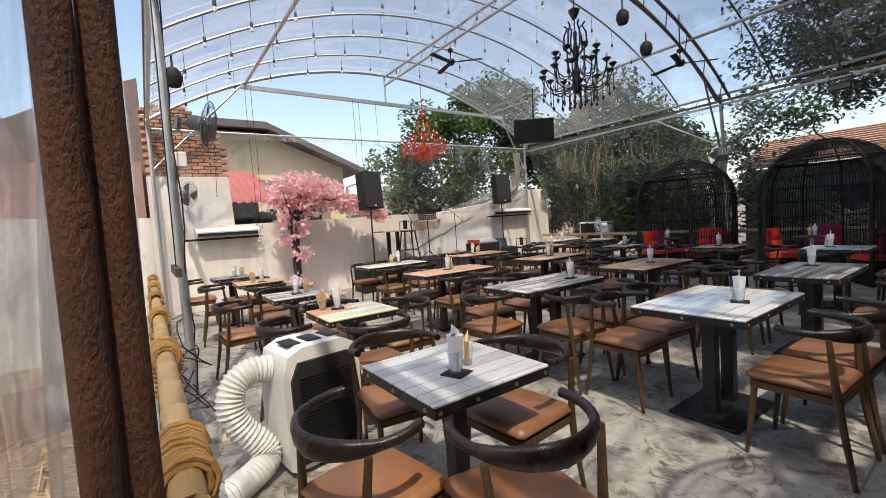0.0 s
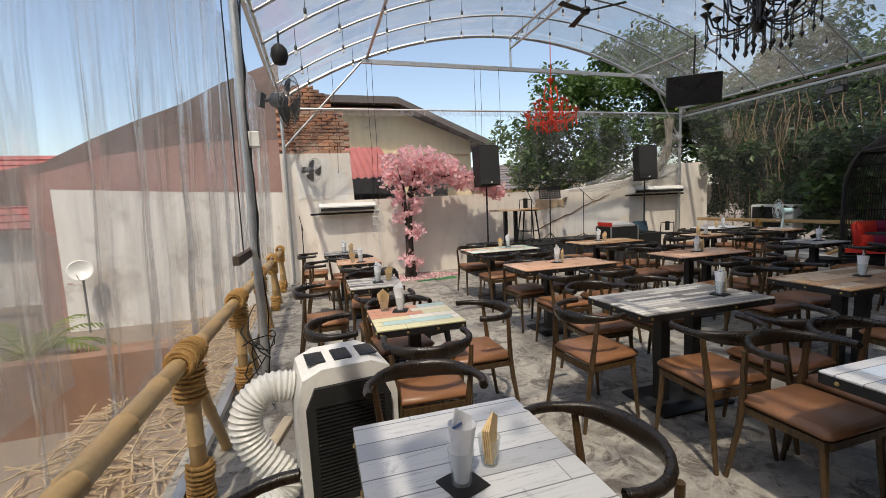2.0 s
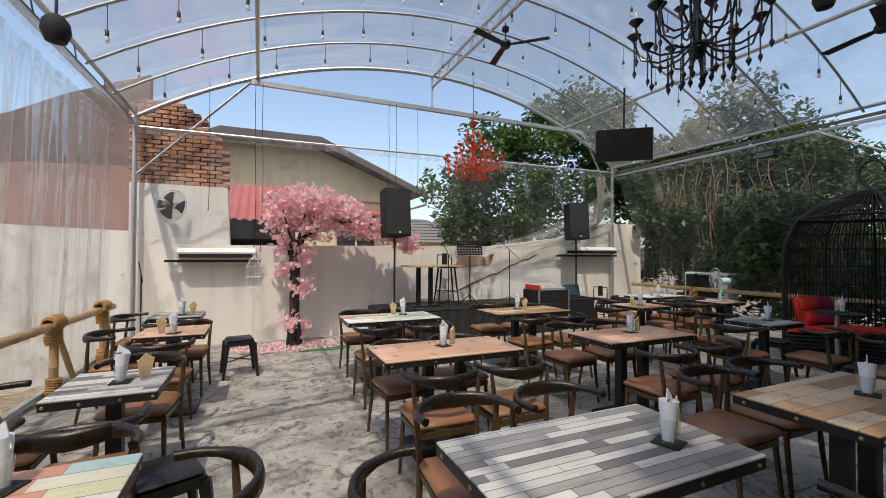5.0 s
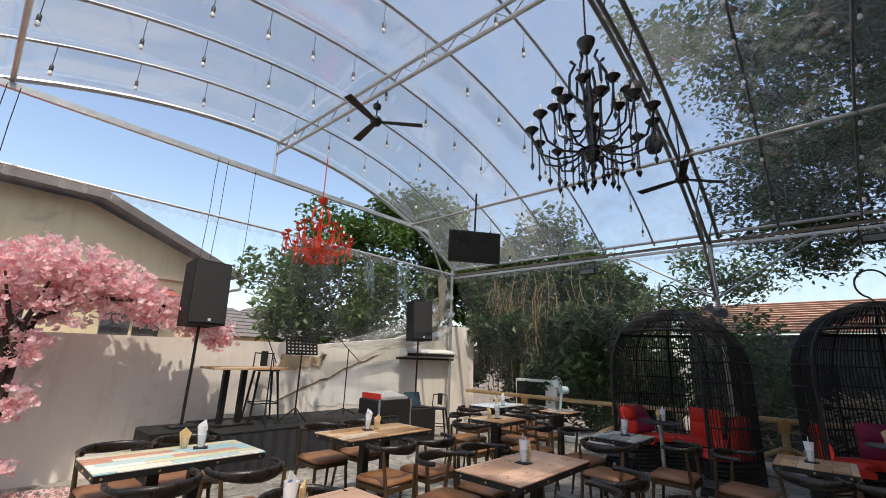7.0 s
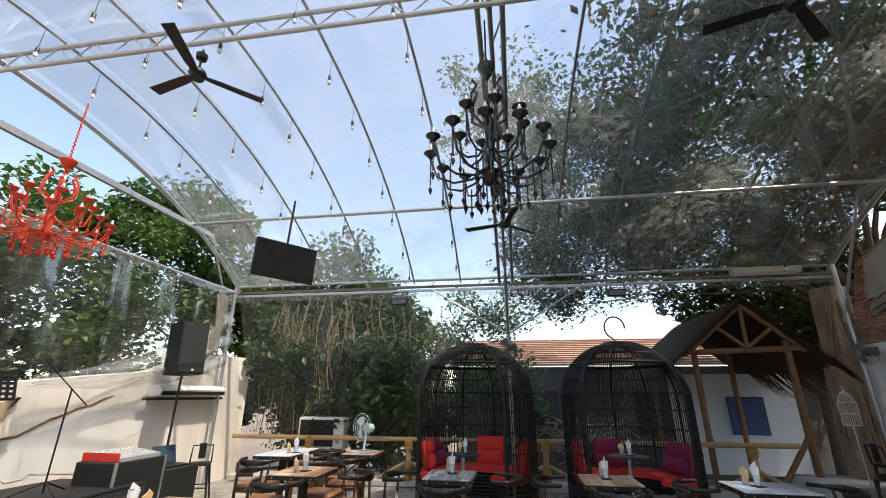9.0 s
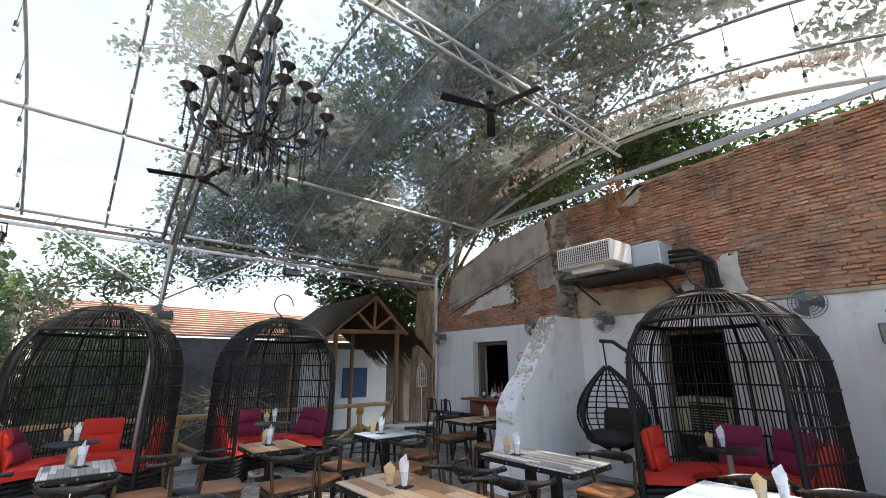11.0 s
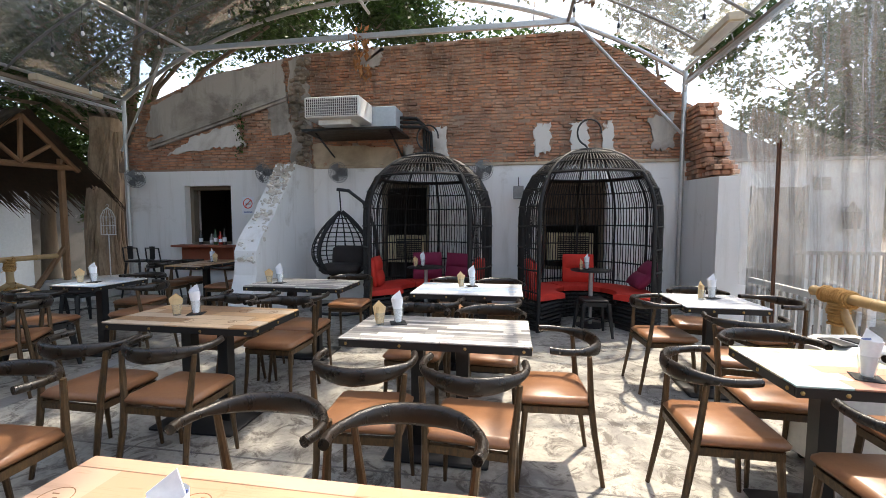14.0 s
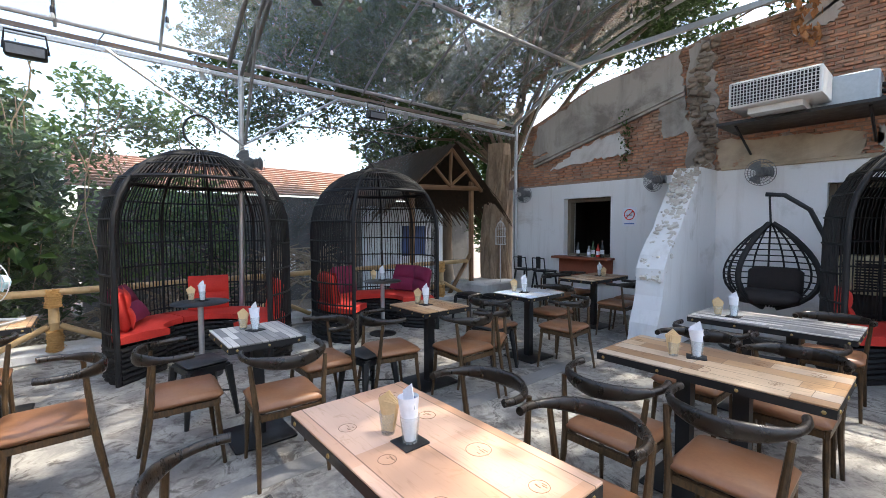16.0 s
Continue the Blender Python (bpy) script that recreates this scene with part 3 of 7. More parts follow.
def drape(u, v):
    y = 0.95 + 3.2 * u
    top = 2.87 - 1.44 * u
    z = top + (0.82 - top) * v
    return (-2.44 + 0.05 * math.sin(v * 9 - u * 12) * (1 - u) + 0.03 * noise.noise((y * 2.2, z * 1.4, 4)), y, z)


curtain("curtain_drape", drape, 90, 30, film("tan_dusty_film", 0.16, (0.72, 0.64, 0.56), 0.22, (3, 3, 3)), "loose dusty fold of plastic film hung across")


def left_low(u, v):
    y, z = 1.3 + 9.6 * u, -0.55 + 1.2 * v
    return (-2.36 + 0.02 * math.sin(y * 9) + 0.03 * noise.noise((y, z, 5)), y, z)


curtain("curtain_left_low", left_low, 120, 6, M_FILM_SIDE, "lower clear plastic sheet outside the rail")


def right_fold(u, v):
    y, z = 2.5 + 8.4 * u, 0.12 + (EAVE - 0.35) * v
    return (8.72 - 0.9 * v ** 2 + 0.02 * math.sin(y * 8 + 3 * v) + 0.05 * noise.noise((y * 1.3, z * 1.3, 8)), y, z)


curtain("curtain_right", right_fold, 140, 20, M_FILM_SIDE, "dusty clear plastic sheet along the open side")


def north_fold(u, v):
    x = -1.95 + 9.6 * u
    z = 1.75 + 1.68 * v + (0.35 * max(0, u - 0.55) * (1 - v))
    return (x, 10.95 + 0.03 * math.sin(x * 7 + v * 2) + 0.04 * noise.noise((x * 1.5, z * 2, 3)), z)


curtain("curtain_north", north_fold, 120, 16, film("thin_clear_sheet", 0.02, (0.8, 0.8, 0.8), 0.10), "thin clear plastic sheet above the garden wall")


def sag(u, v):
    x = 4.3 + 3.3 * u
    top = 1.75 + 1.35 * u ** 1.5
    low = 1.62 + 0.42 * u - 0.16 * math.sin(math.pi * u)
    z = top + (low - top) * v
    return (x, 10.86 - 0.10 * math.sin(v * 3.1) - 0.05 * math.sin(v * 17 + u * 5) + 0.05 * noise.noise((x * 2.5, z * 3, 6)), z)


curtain("curtain_sag", sag, 60, 34, film("crumpled_clear_sheet", 0.10, (0.74, 0.72, 0.68), 0.30, (2, 6, 6)), "loose crumpled plastic sheet sagging over the garden wall")
knot = thing("bundled_sheet", "bundle of gathered plastic sheet tied at the back corner", "plastic sheet")
kn = Mesh()
for i in range(9):
    a = i * 0.7
    kn.tube([(7.25 + 0.10 * math.cos(a), 10.84, 3.35), (7.20 + 0.05 * math.cos(a), 10.78 + 0.04 * math.sin(a), 2.75), (7.08 + 0.13 * math.cos(a), 10.80 + 0.05 * math.sin(a), 2.35), (6.9 + 0.10 * math.cos(a), 10.84, 2.08)], [0.05, 0.03, 0.045, 0.02], 6)
part("gathered_folds", kn, film("bunched_sheet", 0.30, (0.66, 0.60, 0.52), 0.30, (9, 9, 1)), knot)


def valance(a, b, along, mat_=M_FILM_SIDE):
    def fn(u, v):
        p = Vector(a).lerp(Vector(b), u)
        return (p.x, p.y, p.z - v * (0.10 + 0.03 * abs(math.sin(u * along * math.pi))))
    return fn


curtain("valance_north", valance((-1.9, 10.83, 3.42), (7.7, 10.83, 3.50), 60), 360, 2, M_FILM_LEFT, "scalloped plastic valance")
curtain("valance_right", valance((7.60, 0.2, EAVE - 0.22), (7.60, 10.8, EAVE - 0.22), 66), 400, 2, M_FILM_LEFT, "scalloped plastic valance")
curtain("valance_left", valance((-1.90, 0.2, EAVE - 0.22), (-1.90, 10.8, EAVE - 0.22), 66), 400, 2, M_FILM_LEFT, "scalloped plastic valance")

# ---- chairs ----


def make_chair():
    ch = thing("elbow_chair", "elbow chair with tan leather seat and black horn-shaped backrest", "chair", "chairs round the tables")
    seat = Mesh().box((0, 0.01, 0.452), (0.41, 0.40, 0.055), None, 0.022)
    part("seat", seat, M_LEATHER, ch, "tan leather seat pad", 60)
    fr = Mesh()
    for s in (-1, 1):
        fr.box((s * 0.185, 0.0, 0.405), (0.024, 0.36, 0.036)).box((0, s * 0.18, 0.402), (0.35, 0.024, 0.036))
    part("seat_frame", fr, M_CHAIR_LEG, ch)
    for s in (-1, 1):
        part("leg", Mesh().tube([(s * 0.195, 0.205, 0), (s * 0.185, 0.18, 0.25), (s * 0.18, 0.165, 0.425)], [0.011, 0.016, 0.017], 8), M_CHAIR_LEG, ch)
        part("leg", Mesh().tube([(s * 0.205, -0.245, 0), (s * 0.192, -0.195, 0.30), (s * 0.196, -0.175, 0.45), (s * 0.222, -0.155, 0.715)], [0.012, 0.017, 0.018, 0.013], 8), M_CHAIR_LEG, ch)
    pts, rs = [], []
    for i in range(17):
        a = radians(-18 + 216 * i / 16)
        u = abs(i - 8) / 8
        pts.append((-0.245 * math.cos(a), -0.02 - 0.225 * math.sin(a), 0.735 - 0.012 * (1 - u) + 0.01 * u))
        rs.append(0.019 + 0.024 * max(0.0, 1 - (u / 0.62) ** 2))
    part("backrest", sweep_flat(pts, rs, 0.018), M_CHAIR_DARK, ch, "black rubbed horn-shaped backrest", 60)
    return ch


def sweep_flat(pts, rv, rh, n=10):
    """A bent rail of upright oval section."""
    m = Mesh()
    vs, fs = [], []
    k = len(pts)
    for i, p in enumerate(pts):
        d = Vector(pts[min(i + 1, k - 1)]) - Vector(pts[max(i - 1, 0)])
        side = d.cross(Vector((0, 0, 1))).normalized()
        for j in range(n):
            a = 2 * math.pi * j / n
            vs.append(Vector(p) + side * (rh * math.cos(a)) + Vector((0, 0, rv[i] * math.sin(a))))
    for i in range(k - 1):
        fs += [(i * n + j, i * n + (j + 1) % n, (i + 1) * n + (j + 1) % n, (i + 1) * n + j) for j in range(n)]
    fs += [tuple(range(n))[::-1], tuple(range((k - 1) * n, k * n))]
    return m.add(vs, fs)


chair_base = make_chair()
chair_used = [False]


def chair_at(x, y, faces):
    """faces: degrees turned from facing +y."""
    m = pose(x, y, 0, 0, 0, faces + random.uniform(-5, 5))
    if not chair_used[0]:
        chair_used[0] = True
        chair_base.matrix_basis = m
        return chair_base
    return copy_thing(chair_base, m)


# ---- tables ----
TOPLABEL = {"white": "white and grey painted-board table top", "grey": "grey striped board table", "blue": "blue-white painted board table", "color": "colourful painted board table", "orange": "honey-coloured wood table with printed stamps", "doodle": "amber rustic wood table with printed motifs"}


def make_table(x, y, w, d, kind, turn=0.0, h=0.76):
    t = thing("dining_table", TOPLABEL[kind] + " on a black pedestal", "table", "dining tables", pose(x, y, 0, 0, 0, turn))
    part("tabletop", Mesh().box((0, 0, h - 0.006), (w, d, 0.012), None, 0.003), M_TOP[kind], t, "printed board top")
    if kind in ("orange", "doodle"):
        for i in range(7):
            px, py, pr = ((i - 3) * 0.138 + random.uniform(-0.03, 0.03)) * w, (0.27 if i % 2 else -0.25) * d + random.uniform(-0.06, 0.06) * d, random.uniform(0.022, 0.046)
            part("printed_stamp", Mesh().tube([(px + pr * math.cos(2 * math.pi * q / 20), py + pr * math.sin(2 * math.pi * q / 20), h) for q in range(20)], 0.0013, 4, None, 1.0, True), M_STAMP, t, "printed ring motif")
            for q in range(4):
                part("printed_bar", Mesh().box((px + random.uniform(-0.6, 0.6) * pr, py + random.uniform(-0.6, 0.6) * pr, h + 0.0004), (pr * random.uniform(0.2, 0.7), 0.0025, 0.0012), pose(0, 0, 0)), M_STAMP, t)
    rim = Mesh()
    for s in (-1, 1):
        rim.box((0, s * (d / 2 - 0.006), h - 0.032), (w - 0.002, 0.012, 0.04)).box((s * (w / 2 - 0.006), 0, h - 0.032), (0.012, d - 0.026, 0.04))
    rim.box((0, 0, h - 0.03), (w - 0.03, d - 0.03, 0.03))
    part("rim", rim, M_BLACK, t, "black edge band")
    studs = [(sx * w * f, sy * d / 2, 0) for sy in (-1, 1) for sx, f in ((-1, 0.46), (-1, 0.17), (1, 0.17), (1, 0.46))] + [(sx * w / 2, sy * d * 0.4, 1) for sx in (-1, 1) for sy in (-1, 0, 1)]
    for px, py, ax in studs:
        n = Vector((math.copysign(1, px), 0, 0)) if ax else Vector((0, math.copysign(1, py), 0))
        p = Vector((px, py, h - 0.032))
        part("stud", Mesh().tube([p - n * 0.002, p + n * 0.004, p + n * 0.007], [0.010, 0.009, 0.004], 6), M_STUD, t)
    cols = (-0.14, 0.14) if w > 0.8 else (0.0,)
    for cx in cols:
        part("pedestal", Mesh().box((cx, 0, h / 2 - 0.02), (0.075, 0.075, h - 0.06)), M_BLACK, t)
    part("base_plate", Mesh().box((0, 0, 0.012), (0.62 if w > 0.8 else 0.42, 0.42, 0.024), None, 0.008), M_BLACK, t)
    part("top_plate", Mesh().box((0, 0, h - 0.052), (0.4, 0.3, 0.012)), M_BLACK, t)
    return t


M_STAMP = worn("brown_print", (0.20, 0.10, 0.05), (0.32, 0.17, 0.09), 0.6, 0, 20, 0.05)
M_STUD = worn("brass_stud", (0.40, 0.28, 0.10), (0.55, 0.40, 0.18), 0.35, 0.9, 10, 0.1)


def make_menu_glass():
    g = thing("menu_glass", "clear glass holding rolled white menu card on a coaster", "menu holder", "menus on the tables")
    part("glass", Mesh().lathe([(0.026, 0.006), (0.036, 0.10), (0.034, 0.10), (0.024, 0.010)], 16), M_GLASS, g, "clear drinking glass")
    card = Mesh()
    card.tube([(0, 0, 0.012), (0.003, 0.0, 0.09), (0.008, 0.0, 0.165)], [0.020, 0.029, 0.038], 12, None, 1.0, False, False)
    card.slab([(-0.034, 0.13), (0.034, 0.12), (0.040, 0.175), (-0.012, 0.215)], "y", -0.002, 0.002)
    part("menu_card", card, M_PAPER, g, "rolled white printed card")
    part("menu_band", Mesh().box((0.012, -0.0045, 0.168), (0.030, 0.003, 0.007), pose(0, 0, 0, 0, -8, 0)), worn("blue_ink", (0.10, 0.15, 0.34), (0.14, 0.20, 0.42), 0.6, 0, 8, 0.0), g, "small blue printed line")
    for i in range(3):
        part("coaster", Mesh().box((0.002 * i, -0.002 * i, 0.003 - i * 0.0001 + 0.0), (0.10 - 0.002 * i, 0.10, 0.0056 - 0.001 * i), None, 0.001), M_BLACK_MATTE, g)
    return g


def make_napkin_glass():
    g = thing("napkin_glass", "small glass stuffed with folded brown napkins", "napkin holder", "napkins on the tables")
    part("glass", Mesh().lathe([(0.024, 0.0), (0.033, 0.08), (0.031, 0.08), (0.022, 0.004)], 16), M_GLASS, g, "clear drinking glass")
    for i in range(4):
        part("napkin", Mesh().slab([(-0.022, 0.01), (0.022, 0.01), (0.045 - 0.01 * i, 0.12), (0.0, 0.155 - 0.012 * i), (-0.04, 0.115)], "y", -0.004 + 0.006 * i - 0.01, 0.000 + 0.006 * i - 0.01), M_NAPKIN, g)
    return g


menu_base, napkin_base = make_menu_glass(), make_napkin_glass()
first = [True]


def dress(x, y, z=0.762, turn=0.0):
    a, b = pose(x, y, z, 0, 0, turn), pose(x + 0.11 * math.cos(radians(turn)), y + 0.11 * math.sin(radians(turn)) + 0.02, z, 0, 0, turn + 30)
    if first[0]:
        first[0] = False
        menu_base.matrix_basis, napkin_base.matrix_basis = a, b
    else:
        copy_thing(menu_base, a)
        copy_thing(napkin_base, b)


# x, y, width, depth, look of the top, menu x, menu y, chairs as (dx, dy, turn)
LONG = [(-0.26, -0.53, 0), (0.26, -0.53, 0), (-0.26, 0.53, 180), (0.26, 0.53, 180)]
FOUR = [(0, -0.45, 0), (0, 0.45, 180), (-0.46, 0, -90), (0.46, 0, 90)]
TABLES = [
    (-1.08, 3.20, 0.60, 0.60, "white", -1.13, 3.10, [(-0.1, -0.50, -8), (0.0, 0.52, 172), (-0.50, -0.1, -80), (0.34, 0.0, 90)]),
    (-0.87, 4.82, 0.56, 0.54, "color", -0.93, 4.96, FOUR),
    (-0.95, 6.18, 0.50, 0.54, "grey", -0.92, 6.15, [(0, 0.5, 180), (0, -0.5, 0), (-0.47, 0, -90)]),
    (-0.94, 7.93, 0.56, 0.54, "orange", -0.92, 7.75, [(0, 0.5, 180), (0, -0.5, 0), (-0.47, 0.1, -90)]),
    (-1.10, 9.16, 0.54, 0.54, "grey", -1.05, 9.10, [(0, -0.5, 0), (-0.42, 0.1, -90)]),
    (0.98, 4.45, 1.08, 0.58, "grey", 1.27, 4.37, LONG + [(-0.66, 0.05, -90)]),
    (0.96, 2.92, 1.02, 0.66, "blue", 0.94, 2.79, LONG),
    (2.72, 2.85, 1.04, 0.56, "grey", 2.96, 2.91, [(-0.26, 0.53, 180), (0.26, 0.53, 180), (-0.3, -0.5, 0)]),
    (2.66, 4.36, 1.08, 0.58, "doodle", 2.75, 4.35, LONG),
    (1.15, 6.26, 1.12, 0.56, "orange", 1.16, 6.31, [(-0.26, -0.5, 0), (0.26, -0.5, 0), (-0.28, 0.25, 180), (0.24, 0.25, 180)]),
    (3.02, 6.12, 1.06, 0.54, "orange", 3.04, 6.16, LONG),
    (1.22, 8.02, 1.08, 0.58, "color", 1.42, 8.13, LONG),
    (3.06, 7.94, 1.10, 0.58, "doodle", 3.01, 8.02, LONG),
    (5.03, 6.10, 0.58, 0.50, "grey", 5.09, 6.09, [(0, 0.48, 180), (-0.48, 0, -90), (0, -0.48, 0)]),
    (5.05, 4.50, 0.57, 0.54, "doodle", 5.07, 4.52, [(-0.1, 0.5, 175), (-0.5, 0.0, -85), (-0.42, -0.35, -60)]),
    (4.93, 3.12, 0.54, 0.62, "blue", 4.94, 3.19, [(-0.5, 0, -90), (0.05, -0.55, 0), (0.1, 0.55, 180)]),
    (4.98, 7.72, 0.60, 0.54, "doodle", 4.95, 7.70, [(-0.5, 0, -90), (0, 0.5, 180), (0, -0.5, 0), (0.5, 0, 90)]),
    (6.48, 8.72, 0.95, 0.55, "blue", 6.37, 8.55, [(-0.25, -0.5, 0), (0.25, -0.5, 0), (-0.7, 0, -90)]),
    (6.62, 7.62, 0.50, 0.50, "doodle", None, None, [(-0.48, 0.05, -90), (0, 0.48, 180)]),
    (5.25, 1.15, 0.56, 1.02, "doodle", 5.22, 1.05, [(-0.48, 0.25, -90), (-0.48, -0.25, -90), (0.5, 0.25, 90), (0.5, -0.25, 90)]),
]
random.seed(21)
for x, y, w, d, kind, mx, my, chairs in TABLES:
    make_table(x, y, w, d, kind)
    if mx is not None:
        dress(mx, my, 0.7605, random.choice((0, 20, -25, 160)))
    for dx, dy, turn in chairs:
        chair_at(x + dx + random.uniform(-0.03, 0.03), y + dy + random.uniform(-0.03, 0.03), turn)

# ---- bird-cage booths ----
CAGE_R, CAGE_H = 0.92, 2.36


def cage_profile(z):
    """Radius of the cage at a height."""
    if z < 1.45:
        return CAGE_R
    u = (z - 1.45) / (CAGE_H - 1.45)
    return max(0.20, CAGE_R * math.sqrt(max(0.0, 1 - u ** 2.2)))


def make_cage(x, y, mouth, cushions):
    """mouth: degrees of the opening's direction from +x."""
    c = thing("birdcage_booth", "black rattan birdcage booth with red seat cushions", "seating booth", "birdcage booths", pose(x, y, 0, 0, 0, mouth))
    gap = 47
    zs = [0.0, 0.3, 0.6, 0.9, 1.2, 1.45, 1.65, 1.82, 1.98, 2.12, 2.22, 2.30, 2.34]

    def pt(a, z):
        r = cage_profile(z)
        return (r * math.cos(radians(a)), r * math.sin(radians(a)), z)
    for a in (gap, 110, 180, 250, 360 - gap, 145, 215):
        part("main_rib", Mesh().tube([pt(a, z) for z in zs], 0.026 if a in (gap, 360 - gap) else 0.015, 8), M_RATTAN, c)
    a = gap + 2.7
    while a < 360 - gap - 2:
        part("cane", Mesh().tube([pt(a + random.uniform(-0.6, 0.6), z) for z in (0.36,) + tuple(zs[2:])], 0.0072, 4, None, 1.0, False, False), M_RATTAN, c)
        a += 2.7
    for a in range(-int(gap) + 4, int(gap), 4):
        canes2 = Mesh().tube([pt(a, z) for z in (2.02, 2.12, 2.22, 2.30, 2.34)], 0.0065, 5)
        part("crown_cane", canes2, M_RATTAN, c)
    for z in (0.50, 0.78, 1.06, 1.34, 1.60, 1.82, 2.0):
        ring = [(cage_profile(z) * 1.008 * math.cos(radians(gap + (360 - 2 * gap) * i / 36)), cage_profile(z) * 1.008 * math.sin(radians(gap + (360 - 2 * gap) * i / 36)), z) for i in range(37)]
        part("hoop", Mesh().tube(ring, 0.011, 6), M_RATTAN, c)
    for z, r in ((2.02, 0.02), (2.16, 0.012), (2.27, 0.012), (2.345, 0.022)):
        ring = [(cage_profile(z) * math.cos(2 * math.pi * i / 36), cage_profile(z) * math.sin(2 * math.pi * i / 36), z) for i in range(36)]
        part("crown_ring", Mesh().tube(ring, r, 6, None, 1.0, True), M_RATTAN, c)
    hook = [(0, 0, 2.33), (0, 0.0, 2.37)] + [(0, 0.155 * math.sin(radians(t)) * -1, 2.60 - 0.175 * math.cos(radians(t))) for t in range(20, 285, 15)]
    for i in range(3):
        a = radians(i * 120)
        part("hook_spoke", Mesh().tube([(0, 0, 2.345), (0.2 * math.cos(a), 0.2 * math.sin(a), 2.345)], 0.01, 5), M_BLACK, c)
    part("cap", Mesh().lathe([(0.0, 2.335), (0.20, 2.335), (0.215, 2.35), (0.19, 2.365), (0.0, 2.372)], 24), M_RATTAN, c)
    part("hook", Mesh().tube(hook, 0.0125, 6), M_BLACK, c, "black iron hook on top")
    for k in range(7):
        z = 0.02 + k * 0.052
        wv = [((0.90 + 0.012 * (-1) ** (i + k)) * math.cos(radians(gap + (360 - 2 * gap) * i / 60)), (0.90 + 0.012 * (-1) ** (i + k)) * math.sin(radians(gap + (360 - 2 * gap) * i / 60)), z) for i in range(61)]
        part("base_weave", Mesh().tube(wv, 0.027, 6), M_RATTAN, c)
    for k in range(7):
        z = 0.02 + k * 0.052
        wv = [((0.42 + 0.012 * (-1) ** (i + k)) * math.cos(radians(gap + 14 + (332 - 2 * gap) * i / 30)), (0.42 + 0.012 * (-1) ** (i + k)) * math.sin(radians(gap + 14 + (332 - 2 * gap) * i / 30)), z) for i in range(31)]
        part("bench_weave", Mesh().tube(wv, 0.027, 6), M_RATTAN, c)
        for s in (1, -1):
            b0 = radians(s * gap)
            b1 = radians(s * (gap + 14))
            part("bench_weave", Mesh().tube([(0.90 * math.cos(b0), 0.90 * math.sin(b0), z), (0.42 * math.cos(b1), 0.42 * math.sin(b1), z)], 0.027, 6), M_RATTAN, c)

    def ringseg(r0, r1, a0, a1, z0, z1, n=20, puff=0.012):
        m = Mesh()
        pts = []
        for i in range(n + 1):
            a = radians(a0 + (a1 - a0) * i / n)
            for r, z in ((r0, z0), (r0, z1 - puff), (r0 + 0.03, z1), ((r0 + r1) / 2, z1 + puff), (r1 - 0.03, z1), (r1, z1 - puff), (r1, z0)):
                pts.append((r * math.cos(a), r * math.sin(a), z))
        fs = []
        for i in range(n):
            fs += [(i * 7 + j, i * 7 + (j + 1) % 7, (i + 1) * 7 + (j + 1) % 7, (i + 1) * 7 + j) for j in range(7)]
        fs += [tuple(range(7)), tuple(range(n * 7, n * 7 + 7))[::-1]]
        return m.add(pts, fs)
    for a0, a1 in ((gap + 2, 139), (141, 219), (221, 358 - gap)):
        part("seat_cushion", ringseg(0.40, 0.87, a0, a1, 0.385, 0.46), M_RED, c, "red canvas seat cushion", 60)
    for a, col, tilt in cushions:
        m = pose(0.76 * math.cos(radians(a)), 0.76 * math.sin(radians(a)), 0.66, 0, 0, a) @ pose(0, 0, 0, 0, 9 + tilt, 0)
        cu = Mesh()
        cu.grid(lambda u, v: tuple(m @ Vector((-0.055 - 0.05 * math.sin(math.pi * u) ** 0.5 * abs(math.sin(2 * math.pi * v)) ** 0.4 * (0.3 + 0.7 * min(1, 6 * v, 6 * (1 - v))), -0.23 + 0.46 * u, -0.20 + 0.43 * v))), 14, 16)
        cu.box((0.0, 0, 0.012), (0.11, 0.455, 0.42), m, 0.04)
        part("back_cushion", cu, M_RED if col == "r" else M_MAROON, c, "red back cushion" if col == "r" else "maroon back cushion", 60)
    return c


CAGES = [
    (7.28, 6.02, 164, [(92, "r", 0), (182, "r", 0), (264, "m", 24), (284, "r", 0)]),
    (7.30, 3.74, 178, [(80, "m", 0), (112, "m", 18), (196, "m", 0), (270, "r", 0)]),
    (1.76, 0.98, 90, [(84, "r", 0), (150, "m", 0), (192, "m", 0), (278, "r", 0)]),
    (-0.46, 0.98, 90, [(92, "m", 34), (180, "r", 0), (276, "r", 0)]),
]
for x, y, mouth, cu in CAGES:
    make_cage(x, y, mouth, cu)


def round_table(x, y):
    t = thing("round_side_table", "small black round table on a steel column", "side table", "tables in the booths", pose(x, y, 0))
    part("tabletop", Mesh().lathe([(0.0, 0.745), (0.26, 0.745), (0.27, 0.752), (0.26, 0.76), (0.0, 0.76)], 28), M_BLACK, t)
    part("column", Mesh().tube([(0, 0, 0.02), (0, 0, 0.745)], 0.028, 12), M_STEEL, t, "brushed steel column")
    part("foot", Mesh().lathe([(0.0, 0.0), (0.19, 0.0), (0.19, 0.012), (0.04, 0.03), (0.0, 0.03)], 24), M_BLACK, t)


for x, y in ((6.72, 6.16), (6.95, 3.85), (1.76, 1.12), (-0.50, 1.12)):
    round_table(x, y)
    dress(x + 0.05, y - 0.03, 0.7605, 40)

# ---- planting and buildings outside ----
M_BARK = worn("grey_bark", (0.16, 0.12, 0.09), (0.26, 0.21, 0.16), 0.95, 0, 6, 0.8, (3, 3, 0.6))


